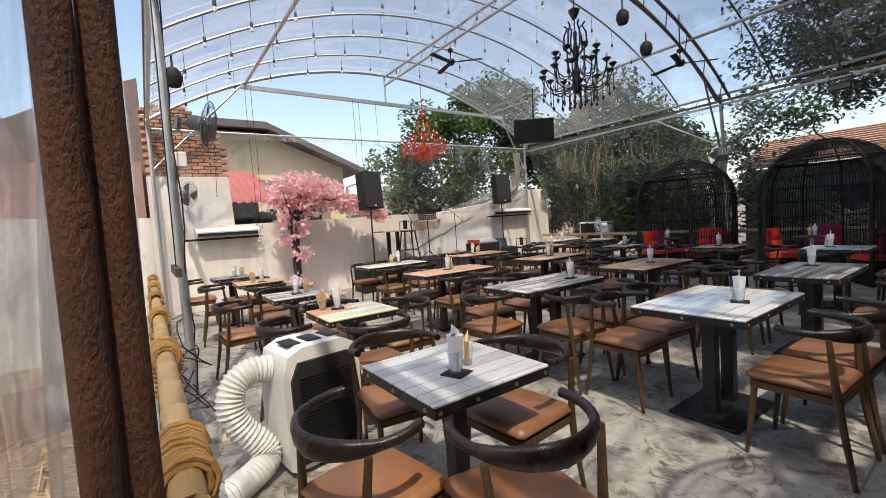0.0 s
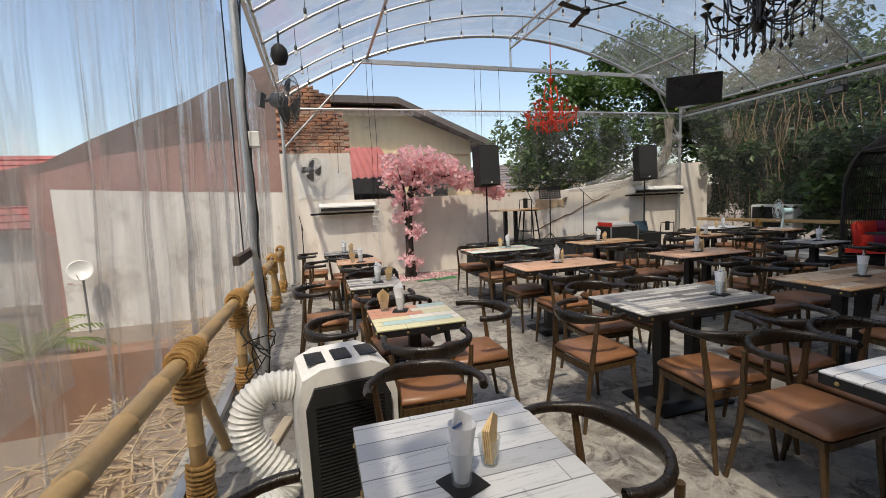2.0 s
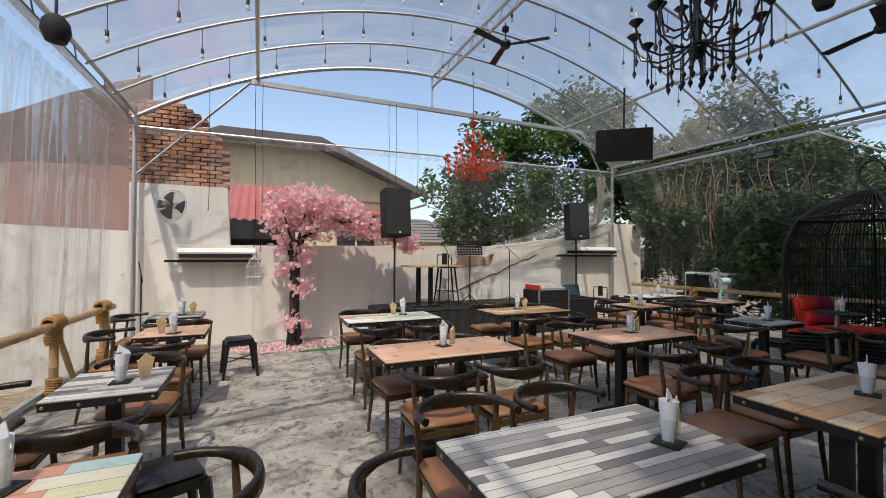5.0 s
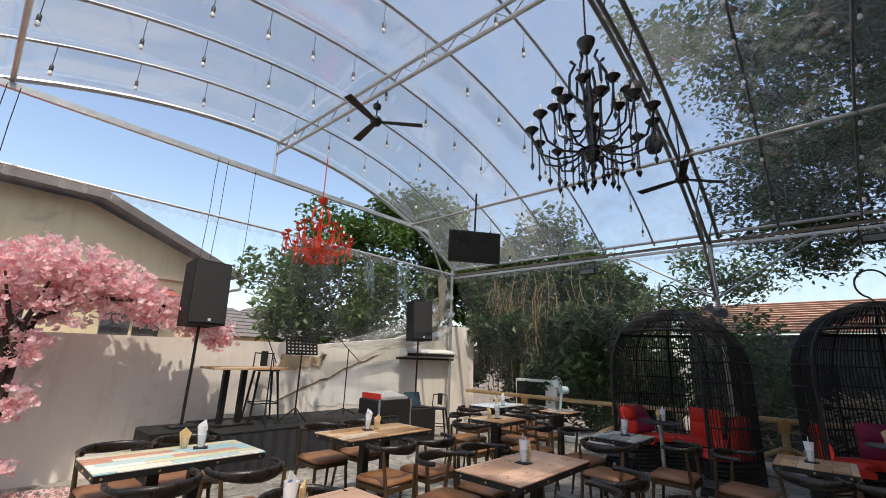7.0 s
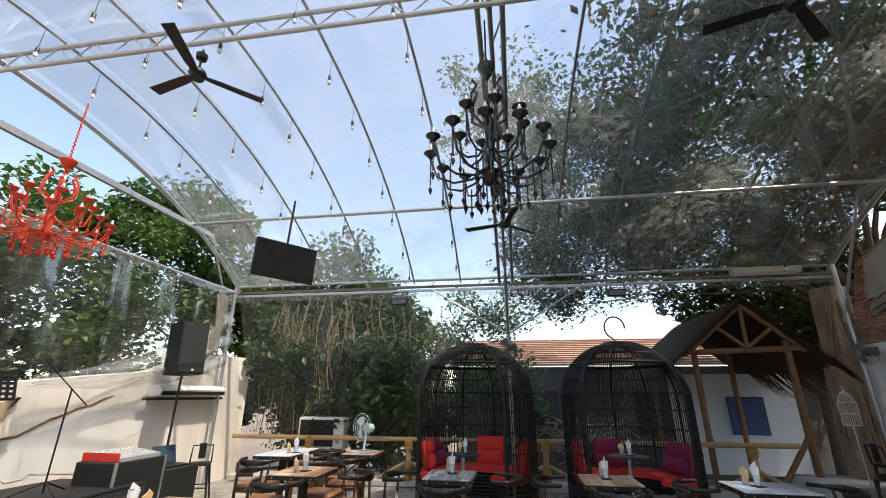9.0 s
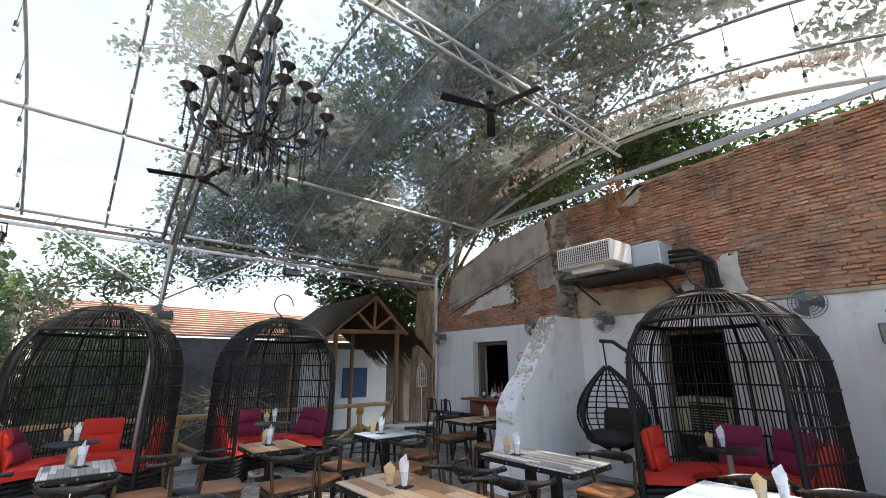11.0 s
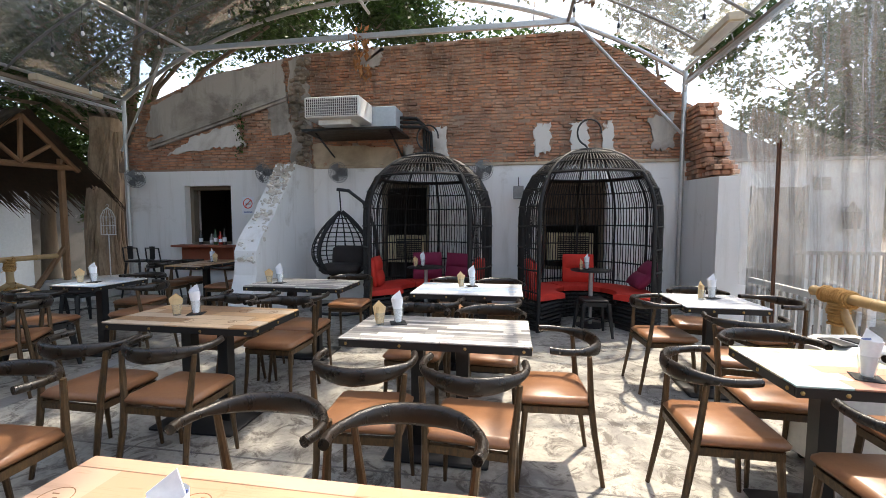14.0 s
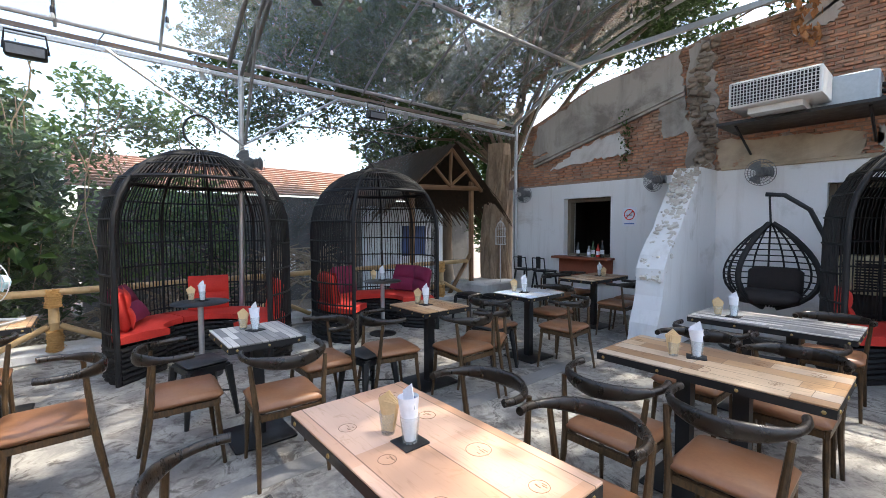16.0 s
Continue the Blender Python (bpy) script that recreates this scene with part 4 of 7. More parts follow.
def leaf_mat(name, a, b, through_light=0.35, shade=0.5):
    k = Nodes(name)
    isl = k.n("ShaderNodeNewGeometry").outputs["Random Per Island"]
    col = k.mix(isl, a, b)
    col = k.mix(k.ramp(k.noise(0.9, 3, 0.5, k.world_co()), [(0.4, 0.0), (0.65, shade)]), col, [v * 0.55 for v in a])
    k.b.inputs["Subsurface Weight"].default_value = 0.0
    tr = k.n("ShaderNodeBsdfTranslucent")
    k.link(col, tr.inputs[0])
    mx = k.n("ShaderNodeMixShader")
    mx.inputs[0].default_value = through_light
    k.link(k.b.outputs[0], mx.inputs[1])
    k.link(tr.outputs[0], mx.inputs[2])
    k.link(mx.outputs[0], k.out.inputs[0])
    return k.done(col, 0.5)


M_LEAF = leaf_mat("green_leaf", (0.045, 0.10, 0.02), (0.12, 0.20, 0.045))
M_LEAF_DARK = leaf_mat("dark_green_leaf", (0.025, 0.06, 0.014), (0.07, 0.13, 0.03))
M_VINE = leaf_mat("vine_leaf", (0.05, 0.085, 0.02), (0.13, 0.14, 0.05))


def leaves(m, centre, radius, count, size, rnd, droop=0.0):
    """A ragged clump: small bent leaves scattered in an uneven ball."""
    for _ in range(count):
        d = Vector((rnd.gauss(0, 1), rnd.gauss(0, 1), rnd.gauss(0, 0.8)))
        d = d.normalized() * radius * rnd.random() ** 0.45
        p = Vector(centre) + d
        s = size * rnd.uniform(0.6, 1.35)
        t = Euler((rnd.uniform(-0.9, 0.9), rnd.uniform(-0.9, 0.9) + droop, rnd.uniform(0, 6.28))).to_matrix()
        m.add([p + t @ Vector(q) for q in ((-s * 0.5, 0, 0), (0, -s * 0.27, 0.04 * s), (s * 0.5, 0, -0.12 * s), (0, s * 0.27, 0.04 * s))], [(0, 1, 2, 3)])


def make_tree(x, y, trunk_h, clumps, leaf, mat_, label, seed, lean=(0, 0), trunk_r=0.22, base=-0.6, dense=1.5):
    """clumps: (dx, dy, z, radius, count)."""
    rnd = random.Random(seed)
    t = thing("tree", label, "tree", "", pose(x, y, base))
    tm = Mesh()
    top = Vector((lean[0], lean[1], trunk_h - base))
    path = [Vector((lean[0] * u ** 1.5 + 0.08 * math.sin(u * 5), lean[1] * u ** 1.5, top.z * u)) for u in (0, 0.2, 0.45, 0.7, 1)]
    tm.tube(path, [trunk_r * 1.35, trunk_r, trunk_r * 0.85, trunk_r * 0.7, trunk_r * 0.5], 10)
    cm = Mesh()
    for dx, dy, z, r, n in clumps:
        c = Vector((dx, dy, z - base))
        mid_ = path[3].lerp(c, 0.5) + Vector((0, 0, 0.25))
        if len(clumps) < 20 or clumps.index((dx, dy, z, r, n)) % 9 == 0:
            tm.tube([path[3] * 0.96, mid_ * 0.6 + path[3] * 0.4 + Vector((0, 0, 0.3)), mid_, c], [trunk_r * 0.3, trunk_r * 0.24, trunk_r * 0.14, trunk_r * 0.05], 6)
        for k in range(7):
            o = Vector((rnd.gauss(0, 0.5), rnd.gauss(0, 0.5), rnd.gauss(0, 0.38))) * r
            tm.tube([c * 0.97, c + o], [trunk_r * 0.09, 0.008], 4)
            leaves(cm, c + o, r * rnd.uniform(0.38, 0.7), int(n * dense) // 7, leaf, rnd)
    part("trunk", tm, M_BARK, t)
    part("crown", cm, mat_, t, "", 0)
    return t


make_tree(7.4, 14.2, 3.2, [(-2.3, -0.6, 2.6, 1.1, 1500), (-1.6, -0.9, 3.7, 1.2, 1700), (-0.4, -0.8, 4.7, 1.3, 1800), (0.6, -1.2, 3.2, 1.4, 2000), (1.2, -0.6, 5.2, 1.4, 1700), (2.2, -1.6, 4.2, 1.4, 1800), (-1.0, -1.0, 2.2, 1.0, 1200)], 0.17, M_LEAF, "large green broadleaf tree behind the garden wall", 3, (0, 0), 0.22, -0.6, 1.9)
make_tree(11.4, 11.2, 3.4, [(-1.2, 0.8, 2.2, 1.3, 1700), (-0.6, -0.8, 3.4, 1.4, 1800), (0.4, 0.8, 4.8, 1.5, 1700), (-1.4, -1.6, 1.4, 1.2, 1500), (0.2, -2.2, 3.0, 1.4, 1500), (1.0, -1.0, 5.2, 1.4, 1400), (-0.9, -0.6, 0.8, 1.0, 1000), (-1.9, 1.6, 3.6, 1.0, 1200), (-1.3, -2.6, 2.2, 1.1, 1400), (-1.4, 0.2, 3.0, 1.2, 1500), (-1.7, -0.8, 2.0, 1.0, 1300), (-1.5, 1.2, 1.2, 1.0, 1200), (-0.4, -3.0, 1.0, 1.0, 1000)], 0.2, M_LEAF_DARK, "dense dark green tree beyond the clear sheet", 5, (0, 0), 0.2, -0.6, 2.0)
make_tree(13.0, -2.6, 3.6, [(0, 0, 3.4, 1.5, 1600), (-1.4, 0.6, 4.2, 1.4, 1500), (0.4, 2.2, 3.6, 1.4, 1400), (-0.6, -1.2, 2.4, 1.4, 1400), (-2.2, -0.8, 3.4, 1.3, 1400), (-2.6, -1.2, 1.8, 1.1, 1000), (-1.0, 2.6, 4.6, 1.3, 1100)], 0.19, M_LEAF_DARK, "dark leafy tree behind the thatched hut", 29, (0, 0), 0.2, -0.6, 1.7)
make_tree(13.2, 7.6, 3.2, [(-0.6, 0.2, 2.4, 1.2, 1300), (0.4, -0.6, 3.6, 1.3, 1200), (-1.2, 1.0, 3.8, 1.1, 1100)], 0.16, M_LEAF, "green tree above the far roofs", 7)
shrub_rnd = random.Random(37)
make_tree(11.2, 8.6, 1.6, [(shrub_rnd.uniform(-1.4, 0.8), shrub_rnd.uniform(-3.4, 2.6), shrub_rnd.uniform(0.2, 2.4), shrub_rnd.uniform(0.7, 1.0), 700) for _ in range(11)], 0.16, M_LEAF, "dense green shrubs growing behind the clear sheet", 43, (0, 0), 0.10, -0.6, 1.4)
canopy_rnd = random.Random(23)
canopy = []
for _ in range(64):
    canopy.append((canopy_rnd.uniform(-1.2, 3.4), canopy_rnd.uniform(-1.0, 6.5), canopy_rnd.uniform(4.2, 7.6), canopy_rnd.uniform(0.8, 1.2), 760))
for _ in range(40):
    canopy.append((canopy_rnd.uniform(-7.2, -0.6), canopy_rnd.uniform(-1.6, 1.4), canopy_rnd.uniform(5.0, 6.8), canopy_rnd.uniform(0.7, 1.1), 560))
for _ in range(44):
    cx = canopy_rnd.uniform(1.6, 8.2) if len(canopy) % 3 else canopy_rnd.uniform(4.5, 8.2)
    canopy.append((cx - 9.4, canopy_rnd.uniform(-0.6, 3.9) + 1.7, canopy_rnd.uniform(5.5, 7.0), canopy_rnd.uniform(0.6, 1.0), 420))
for _ in range(16):
    canopy.append((canopy_rnd.uniform(0.6, 4.4) - 9.4, canopy_rnd.uniform(0.6, 3.6) + 1.7, canopy_rnd.uniform(6.0, 7.4), canopy_rnd.uniform(0.55, 0.9), 420))
for _ in range(11):
    canopy.append((canopy_rnd.uniform(5.6, 9.4) - 9.4, canopy_rnd.uniform(3.4, 6.4) + 1.7, canopy_rnd.uniform(6.2, 7.6), canopy_rnd.uniform(0.5, 0.8), 260))
for _ in range(7):
    canopy.append((canopy_rnd.uniform(-0.5, 2.1) - 9.4, canopy_rnd.uniform(-0.2, 1.8) + 1.7, canopy_rnd.uniform(6.2, 7.2), canopy_rnd.uniform(0.45, 0.75), 300))
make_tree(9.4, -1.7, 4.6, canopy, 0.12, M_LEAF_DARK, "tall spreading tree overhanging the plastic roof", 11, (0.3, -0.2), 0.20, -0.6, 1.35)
make_tree(-3.0, -3.8, 4.2, [(-0.6, 0.4, 5.6, 1.2, 900), (0.8, 1.0, 6.2, 1.1, 800), (2.0, -0.6, 5.2, 1.3, 1300), (3.2, -0.2, 5.4, 1.4, 1400), (4.8, -0.4, 5.2, 1.3, 1200), (5.6, -0.8, 4.9, 1.2, 1100)], 0.17, M_LEAF_DARK, "green tree behind the brick gable", 13, (0, 0), 0.22, -0.6, 1.8)

# vines hanging in the back corner and down the clear sheet
vine = thing("hanging_vines", "tangled dry vines and creepers in the back corner", "vines")
vm, vl = Mesh(), Mesh()
rnd = random.Random(31)
for i in range(90):
    y0 = 10.9 - abs(rnd.gauss(0, 1.6))
    x0 = 8.95 + rnd.uniform(0, 0.6)
    z0, z1 = rnd.uniform(2.6, 3.8), rnd.uniform(0.5, 2.4)
    pts = [(x0 + 0.08 * math.sin(k * 1.3 + i), y0 + 0.10 * math.sin(k * 0.9 + 2 * i), z0 + (z1 - z0) * k / 6) for k in range(7)]
    vm.tube(pts, rnd.uniform(0.004, 0.012), 4)
    for p in pts:
        leaves(vl, p, 0.16, 5, 0.07, rnd, 0.8)
part("vine_stems", vm, worn("dry_vine", (0.20, 0.13, 0.07), (0.34, 0.25, 0.14), 0.9, 0, 9, 0.4), vine, "dry brown stems")
part("vine_leaves", vl, M_VINE, vine, "small olive leaves", 0)

M_TILE = worn("terracotta_tiles", (0.38, 0.22, 0.16), (0.52, 0.33, 0.25), 0.9, 0, 3, 0.6, (1, 1, 1), 0.02)
M_SLATE = worn("weathered_roof_tiles", (0.11, 0.10, 0.10), (0.20, 0.17, 0.16), 0.85, 0, 2, 0.5, (1, 1, 1), 0.02)
M_HOUSE = plaster("beige_house_paint", (0.70, 0.57, 0.36), (0.40, 0.34, 0.26), None, 0.62)
# old blackening, with an overhanging tree's shade put into the colour too
M_DARKWALL = plaster("blackened_and_shaded_wall", (0.10, 0.097, 0.094), (0.035, 0.035, 0.035), (0.20, 0.19, 0.18), 0.52)
M_REDROOF = worn("faded_red_sheet", (0.32, 0.07, 0.06), (0.44, 0.14, 0.12), 0.7, 0, 2, 0.3)


def tiled_slope(mesh, a, b, c, d, rows):
    """Overlapping courses of tiles between eave a-b and ridge d-c."""
    a, b, c, d = (Vector(p) for p in (a, b, c, d))
    nrm = (b - a).cross(d - a).normalized()
    for r in range(rows):
        u0, u1 = r / rows, (r + 1.15) / rows
        p = [a.lerp(d, u0) + nrm * 0.05, b.lerp(c, u0) + nrm * 0.05, b.lerp(c, min(1, u1)), a.lerp(d, min(1, u1))]
        mesh.add(p + [q - nrm * 0.05 for q in p], [(0, 1, 2, 3), (4, 7, 6, 5), (0, 4, 5, 1), (1, 5, 6, 2), (2, 6, 7, 3), (3, 7, 4, 0)])


house = thing("house", "beige two-storey house with dark tiled hip roof", "house")
part("wall", Mesh().slab([(-4.4, -0.6), (4.6, -0.6), (4.6, 3.9), (1.5, 5.1), (-1.2, 5.1), (-4.4, 3.9)], "y", 18.0, 25.0), M_HOUSE, house)
hr = Mesh()
tiled_slope(hr, (5.3, 17.3, 3.66), (5.3, 25.4, 3.66), (1.6, 25.4, 5.24), (1.6, 17.3, 5.24), 14)
tiled_slope(hr, (-4.9, 25.4, 3.66), (-4.9, 17.3, 3.66), (-1.3, 17.3, 5.24), (-1.3, 25.4, 5.24), 14)
hr.box((0.15, 21.35, 5.26), (3.1, 8.1, 0.12))
part("roof", hr, M_SLATE, house, "dark weathered tile roof", 0)
part("fascia", Mesh().slab([(5.35, 3.5), (5.35, 3.72), (1.6, 5.32), (-1.3, 5.32), (-4.95, 3.72), (-4.95, 3.5), (-1.35, 5.08), (1.65, 5.08)], "y", 17.22, 17.32), worn("dark_fascia", (0.07, 0.06, 0.055), (0.14, 0.12, 0.11), 0.8, 0, 3, 0.2), house, "dark timber fascia")
part("string_course", Mesh().box((0.1, 17.95, 3.45), (8.9, 0.12, 0.14)), M_HOUSE, house)
part("downpipe", Mesh().tube([(5.3, 17.3, 3.6), (5.3, 17.3, 3.3), (4.7, 17.9, 3.1), (4.7, 17.9, -0.5)], 0.05, 6), M_STEEL, house)
for x in (-3.6, -0.6, 2.9):
    win = part("window", Mesh().box((x, 17.96, 2.3), (1.3, 0.1, 1.2)), worn("dark_window", (0.05, 0.05, 0.05), (0.10, 0.09, 0.09), 0.3, 0, 3, 0.05), house, "shaded window")
    part("awning", Mesh().slab([(17.4, 2.85), (17.95, 3.05), (17.95, 3.1), (17.4, 2.9)], "x", x - 0.85, x + 0.85), M_REDROOF, win, "faded red awning")
    part("window_frame", Mesh().box((x, 17.9, 2.3), (0.06, 0.06, 1.2)).box((x, 17.9, 2.92), (1.4, 0.08, 0.08)).box((x, 17.9, 1.68), (1.4, 0.1, 0.08)), M_HOUSE, win)

shed = thing("lean_to_shed", "low shed with faded red corrugated roof", "shed")
sm = Mesh()


def corr(u, v):
    return (-3.6 + 4.1 * u, 12.0 + 2.6 * v, 2.15 + 1.05 * v + 0.02 * math.sin(u * 150))


part("roof", sm.grid(corr, 260, 2), M_REDROOF, shed, "faded red corrugated sheet")
part("wall", Mesh().box((-1.5, 14.6, 1.1), (4.1, 0.15, 3.4)).box((0.4, 13.4, 0.7), (0.12, 2.4, 2.6)), M_DARKWALL, shed)
for x, y, w, h in ((8.5, 30, 7, 2.2), (14.5, 33, 8, 2.6), (3.5, 38, 8, 2.6)):
    far = thing("far_house", "distant low house with brown tiled roof", "house", "houses in the distance")
    part("wall", Mesh().box((x, y, h / 2 - 0.6), (w, 5, h + 1.2)), M_HOUSE, far)
    fm = Mesh()
    tiled_slope(fm, (x - w / 2 - 0.4, y - 3, h), (x + w / 2 + 0.4, y - 3, h), (x + w / 4, y, h + 1.7), (x - w / 4, y, h + 1.7), 8)
    tiled_slope(fm, (x + w / 2 + 0.4, y - 3, h), (x + w / 2 + 0.4, y + 3, h), (x + w / 4, y, h + 1.7), (x + w / 4, y, h + 1.7), 8)
    tiled_slope(fm, (x - w / 2 - 0.4, y + 3, h), (x - w / 2 - 0.4, y - 3, h), (x - w / 4, y, h + 1.7), (x - w / 4, y, h + 1.7), 8)
    part("roof", fm, M_SLATE, far, "", 0)

# neighbour on the open side: blackened wall, painted darker for tree shade, under terracotta tiles
nb = thing("neighbour_building", "blackened old wall, tree shade painted in, under a terracotta tile roof", "building")
part("wall", Mesh().box((14.2, 1.2, 0.9), (0.4, 12.0, 3.0)), M_DARKWALL, nb)
nr = Mesh()
tiled_slope(nr, (13.7, 7.4, 2.42), (13.7, -5.0, 2.42), (16.6, -5.0, 3.55), (16.6, 7.4, 3.55), 13)
tagged(part("roof", nr, M_TILE, nb, "terracotta tile roof", 0), kind="stuff")
for y in (4.6, 1.4, -1.4):
    part("window", Mesh().box((13.98, y, 1.1), (0.06, 1.0, 1.2)), M_BLACK_MATTE, nb, "dark shuttered window")
part("outdoor_unit", Mesh().box((13.8, 3.0, 0.5), (0.3, 0.85, 0.55), None, 0.02), M_PLASTIC, nb, "off-white outdoor unit")
rubble = thing("rubble_heap", "heap of dry palm thatch and rubble beyond the rail", "rubble heap")
rb = Mesh()
rnd = random.Random(8)
for i in range(420):
    u, v = rnd.random(), rnd.random()
    px, py = 9.6 + 2.2 * u, 3.0 + 6.0 * v
    pz = -0.1 + 1.1 * math.sin(math.pi * min(1, u * 0.8 + 0.1)) * (0.5 + 0.5 * math.sin(v * 5 + 1)) + rnd.uniform(-0.1, 0.1)
    rb.box((0, 0, 0), (rnd.uniform(0.3, 0.9), 0.03, 0.02), pose(px, py, pz, rnd.uniform(-30, 30), rnd.uniform(-35, 35), rnd.uniform(0, 180)))
part("thatch_litter", rb, worn("dry_thatch", (0.20, 0.15, 0.10), (0.34, 0.27, 0.19), 0.95, 0, 10, 0.4), rubble)

# thatched hut at the back corner
hut = thing("thatched_hut", "open bamboo hut with a ragged palm-thatch roof", "hut")
M_POLE = worn("brown_bamboo_pole", (0.16, 0.075, 0.03), (0.28, 0.15, 0.07), 0.6, 0, 5, 0.3)
for x, y in ((8.5, 0.62), (8.65, 2.1), (10.9, 0.5), (10.9, 2.2)):
    part("post", Mesh().tube([(x, y, 0.0), (x, y, 2.5)], 0.055, 8), M_POLE, hut)
part("beam", Mesh().tube([(8.42, 0.35, 2.36), (8.5, 2.35, 2.30)], 0.05, 8), M_POLE, hut)
part("rafter", Mesh().tube([(8.4, 0.4, 2.3), (8.4, 1.28, 3.12)], 0.045, 8), M_POLE, hut)
part("rafter", Mesh().tube([(8.4, 2.35, 2.25), (8.4, 1.28, 3.12)], 0.045, 8), M_POLE, hut)
part("strut", Mesh().tube([(8.42, 1.3, 2.34), (8.4, 1.28, 3.1)], 0.035, 8), M_POLE, hut)
part("strut", Mesh().tube([(8.42, 1.3, 2.36), (8.4, 0.85, 2.7)], 0.035, 8), M_POLE, hut)
part("strut", Mesh().tube([(8.42, 1.3, 2.36), (8.4, 1.75, 2.74)], 0.035, 8), M_POLE, hut)
part("brace", Mesh().tube([(8.5, 0.62, 0.95), (8.55, 1.25, 0.05)], 0.045, 8), M_POLE, hut)
M_THATCH = worn("palm_thatch", (0.03, 0.02, 0.012), (0.10, 0.065, 0.038), 0.95, 0, 14, 0.7)
th = Mesh()
rnd = random.Random(17)
for side in (0, 1):
    for i in range(1500):
        u, v = rnd.random(), rnd.random() ** 0.8
        x = 8.25 + 3.3 * u
        e = Vector((x, 2.75 if side else -0.05, 2.0))
        r = Vector((x, 1.28, 3.22))
        p = e.lerp(r, v)
        down = (e - r).normalized()
        ln = rnd.uniform(0.35, 0.75)
        w = rnd.uniform(0.012, 0.03)
        q = p + down * ln + Vector((rnd.uniform(-0.12, 0.12), 0, rnd.uniform(-0.12, 0.03)))
        th.add([p + Vector((-w, 0, 0.02)), p + Vector((w, 0, 0.02)), q + Vector((w * 0.4, 0, 0)), q + Vector((-w * 0.4, 0, 0))], [(0, 1, 2, 3)])
    e0, e1 = (8.25, 2.75 if side else -0.05, 2.0), (11.6, 2.75 if side else -0.05, 2.0)
    th.add([e0, e1, (11.6, 1.28, 3.2), (8.25, 1.28, 3.2)], [(0, 1, 2, 3)])
part("thatch", th, M_THATCH, hut, "ragged dark palm thatch", 0)
part("back_panel", Mesh().box((11.2, 0.5, 1.0), (0.06, 2.6, 2.1)), worn("pale_blue_board", (0.55, 0.63, 0.70), (0.66, 0.72, 0.77), 0.7, 0, 2, 0.1), hut, "pale blue board wall")
part("blue_shutter", Mesh().box((11.14, 0.25, 1.15), (0.05, 0.75, 0.8)), worn("navy_board", (0.02, 0.05, 0.16), (0.03, 0.07, 0.2), 0.7, 0, 4, 0.1), hut, "navy blue shutter")
stump = Mesh()


def knotty(u, v):
    a = 2 * math.pi * u
    r = 0.30 - 0.05 * v + 0.10 * noise.noise((math.cos(a) * 1.6, math.sin(a) * 1.6, v * 4)) + 0.05 * noise.noise((math.cos(a) * 5, math.sin(a) * 5, v * 5))
    return (8.55 + r * math.cos(a) + 0.08 * math.sin(v * 5), -0.25 + r * math.sin(a), 3.4 * v)


stump.grid(knotty, 40, 60)
rnd = random.Random(41)
for i in range(26):
    a = rnd.uniform(0, 6.28)
    w = rnd.uniform(-0.35, 0.35)
    stump.tube([(8.55 + (0.31 - 0.01 * k) * math.cos(a + k * w) + 0.08 * math.sin(k * 0.75), -0.25 + (0.31 - 0.01 * k) * math.sin(a + k * w), 0.02 + 0.52 * k) for k in range(7)], [0.05, 0.04, 0.035, 0.03, 0.03, 0.025, 0.015], 6)
solid("root_wrapped_column", stump, worn("root_bark", (0.11, 0.065, 0.04), (0.50, 0.37, 0.25), 0.95, 0, 3.2, 0.8, (2, 2, 0.6)), "old column wrapped in brown fig roots", "tree trunk")

# outside the left curtain
rw = Mesh().slab([(-6.0, -0.6), (-2.05, -0.6), (-2.05, 1.86), (-2.6, 1.88), (-4.2, 1.95), (-6.0, 2.05)], "y", 11.45, 11.75)
structure("ruin_wall", rw, M_WHITE_OLD, "white plastered yard wall", 0)
structure("dark_yard_gable", Mesh().slab([(-10.5, 1.8), (-10.5, 2.3), (-7.2, 2.45), (-6.4, 2.62), (-5.56, 3.07), (-4.8, 3.42), (-3.93, 3.78), (-3.2, 4.2), (-2.51, 4.51), (-2.02, 4.72), (-2.02, 1.8)], "y", 12.2, 12.4), worn("dark_weathered_render", (0.09, 0.075, 0.07), (0.24, 0.17, 0.15), 0.95, 0, 1.6, 0.4), "dark weathered gable behind the yard wall", 0)
redb = thing("red_washed_house", "dull red-washed house behind the white yard wall", "house")
part("wall", Mesh().slab([(-6.6, -0.6), (-2.1, -0.6), (-2.1, 3.0), (-3.6, 2.95), (-5.2, 2.7), (-6.6, 2.3)], "y", 11.9, 12.1), worn("red_limewash", (0.26, 0.15, 0.13), (0.36, 0.24, 0.21), 0.95, 0, 1.4, 0.4), redb)
redh = thing("red_roofed_house", "low house with a dull red roof", "house")
part("wall", Mesh().box((-12, 17.5, 0.4), (9, 5, 2.2)), M_WHITE_OLD, redh)
rr = Mesh()
tiled_slope(rr, (-17, 14.6, 1.3), (-7.2, 14.6, 1.3), (-8.5, 17.5, 3.4), (-16, 17.5, 3.4), 12)
tiled_slope(rr, (-7.2, 14.6, 1.3), (-7.2, 20.5, 1.3), (-8.5, 17.5, 3.4), (-8.5, 17.5, 3.4), 12)
part("roof", rr, M_REDROOF, redh, "", 0)
dish = thing("dish_aerial", "grey-white dish aerial on a short pole", "aerial")
part("dish", Mesh().lathe([(0.0, 0.0), (0.11, 0.02), (0.19, 0.07), (0.18, 0.075), (0.10, 0.03), (0.0, 0.010)], 20, pose(-5.6, 11.2, 0.56, 72, 0, 22)), M_PLASTIC, dish)
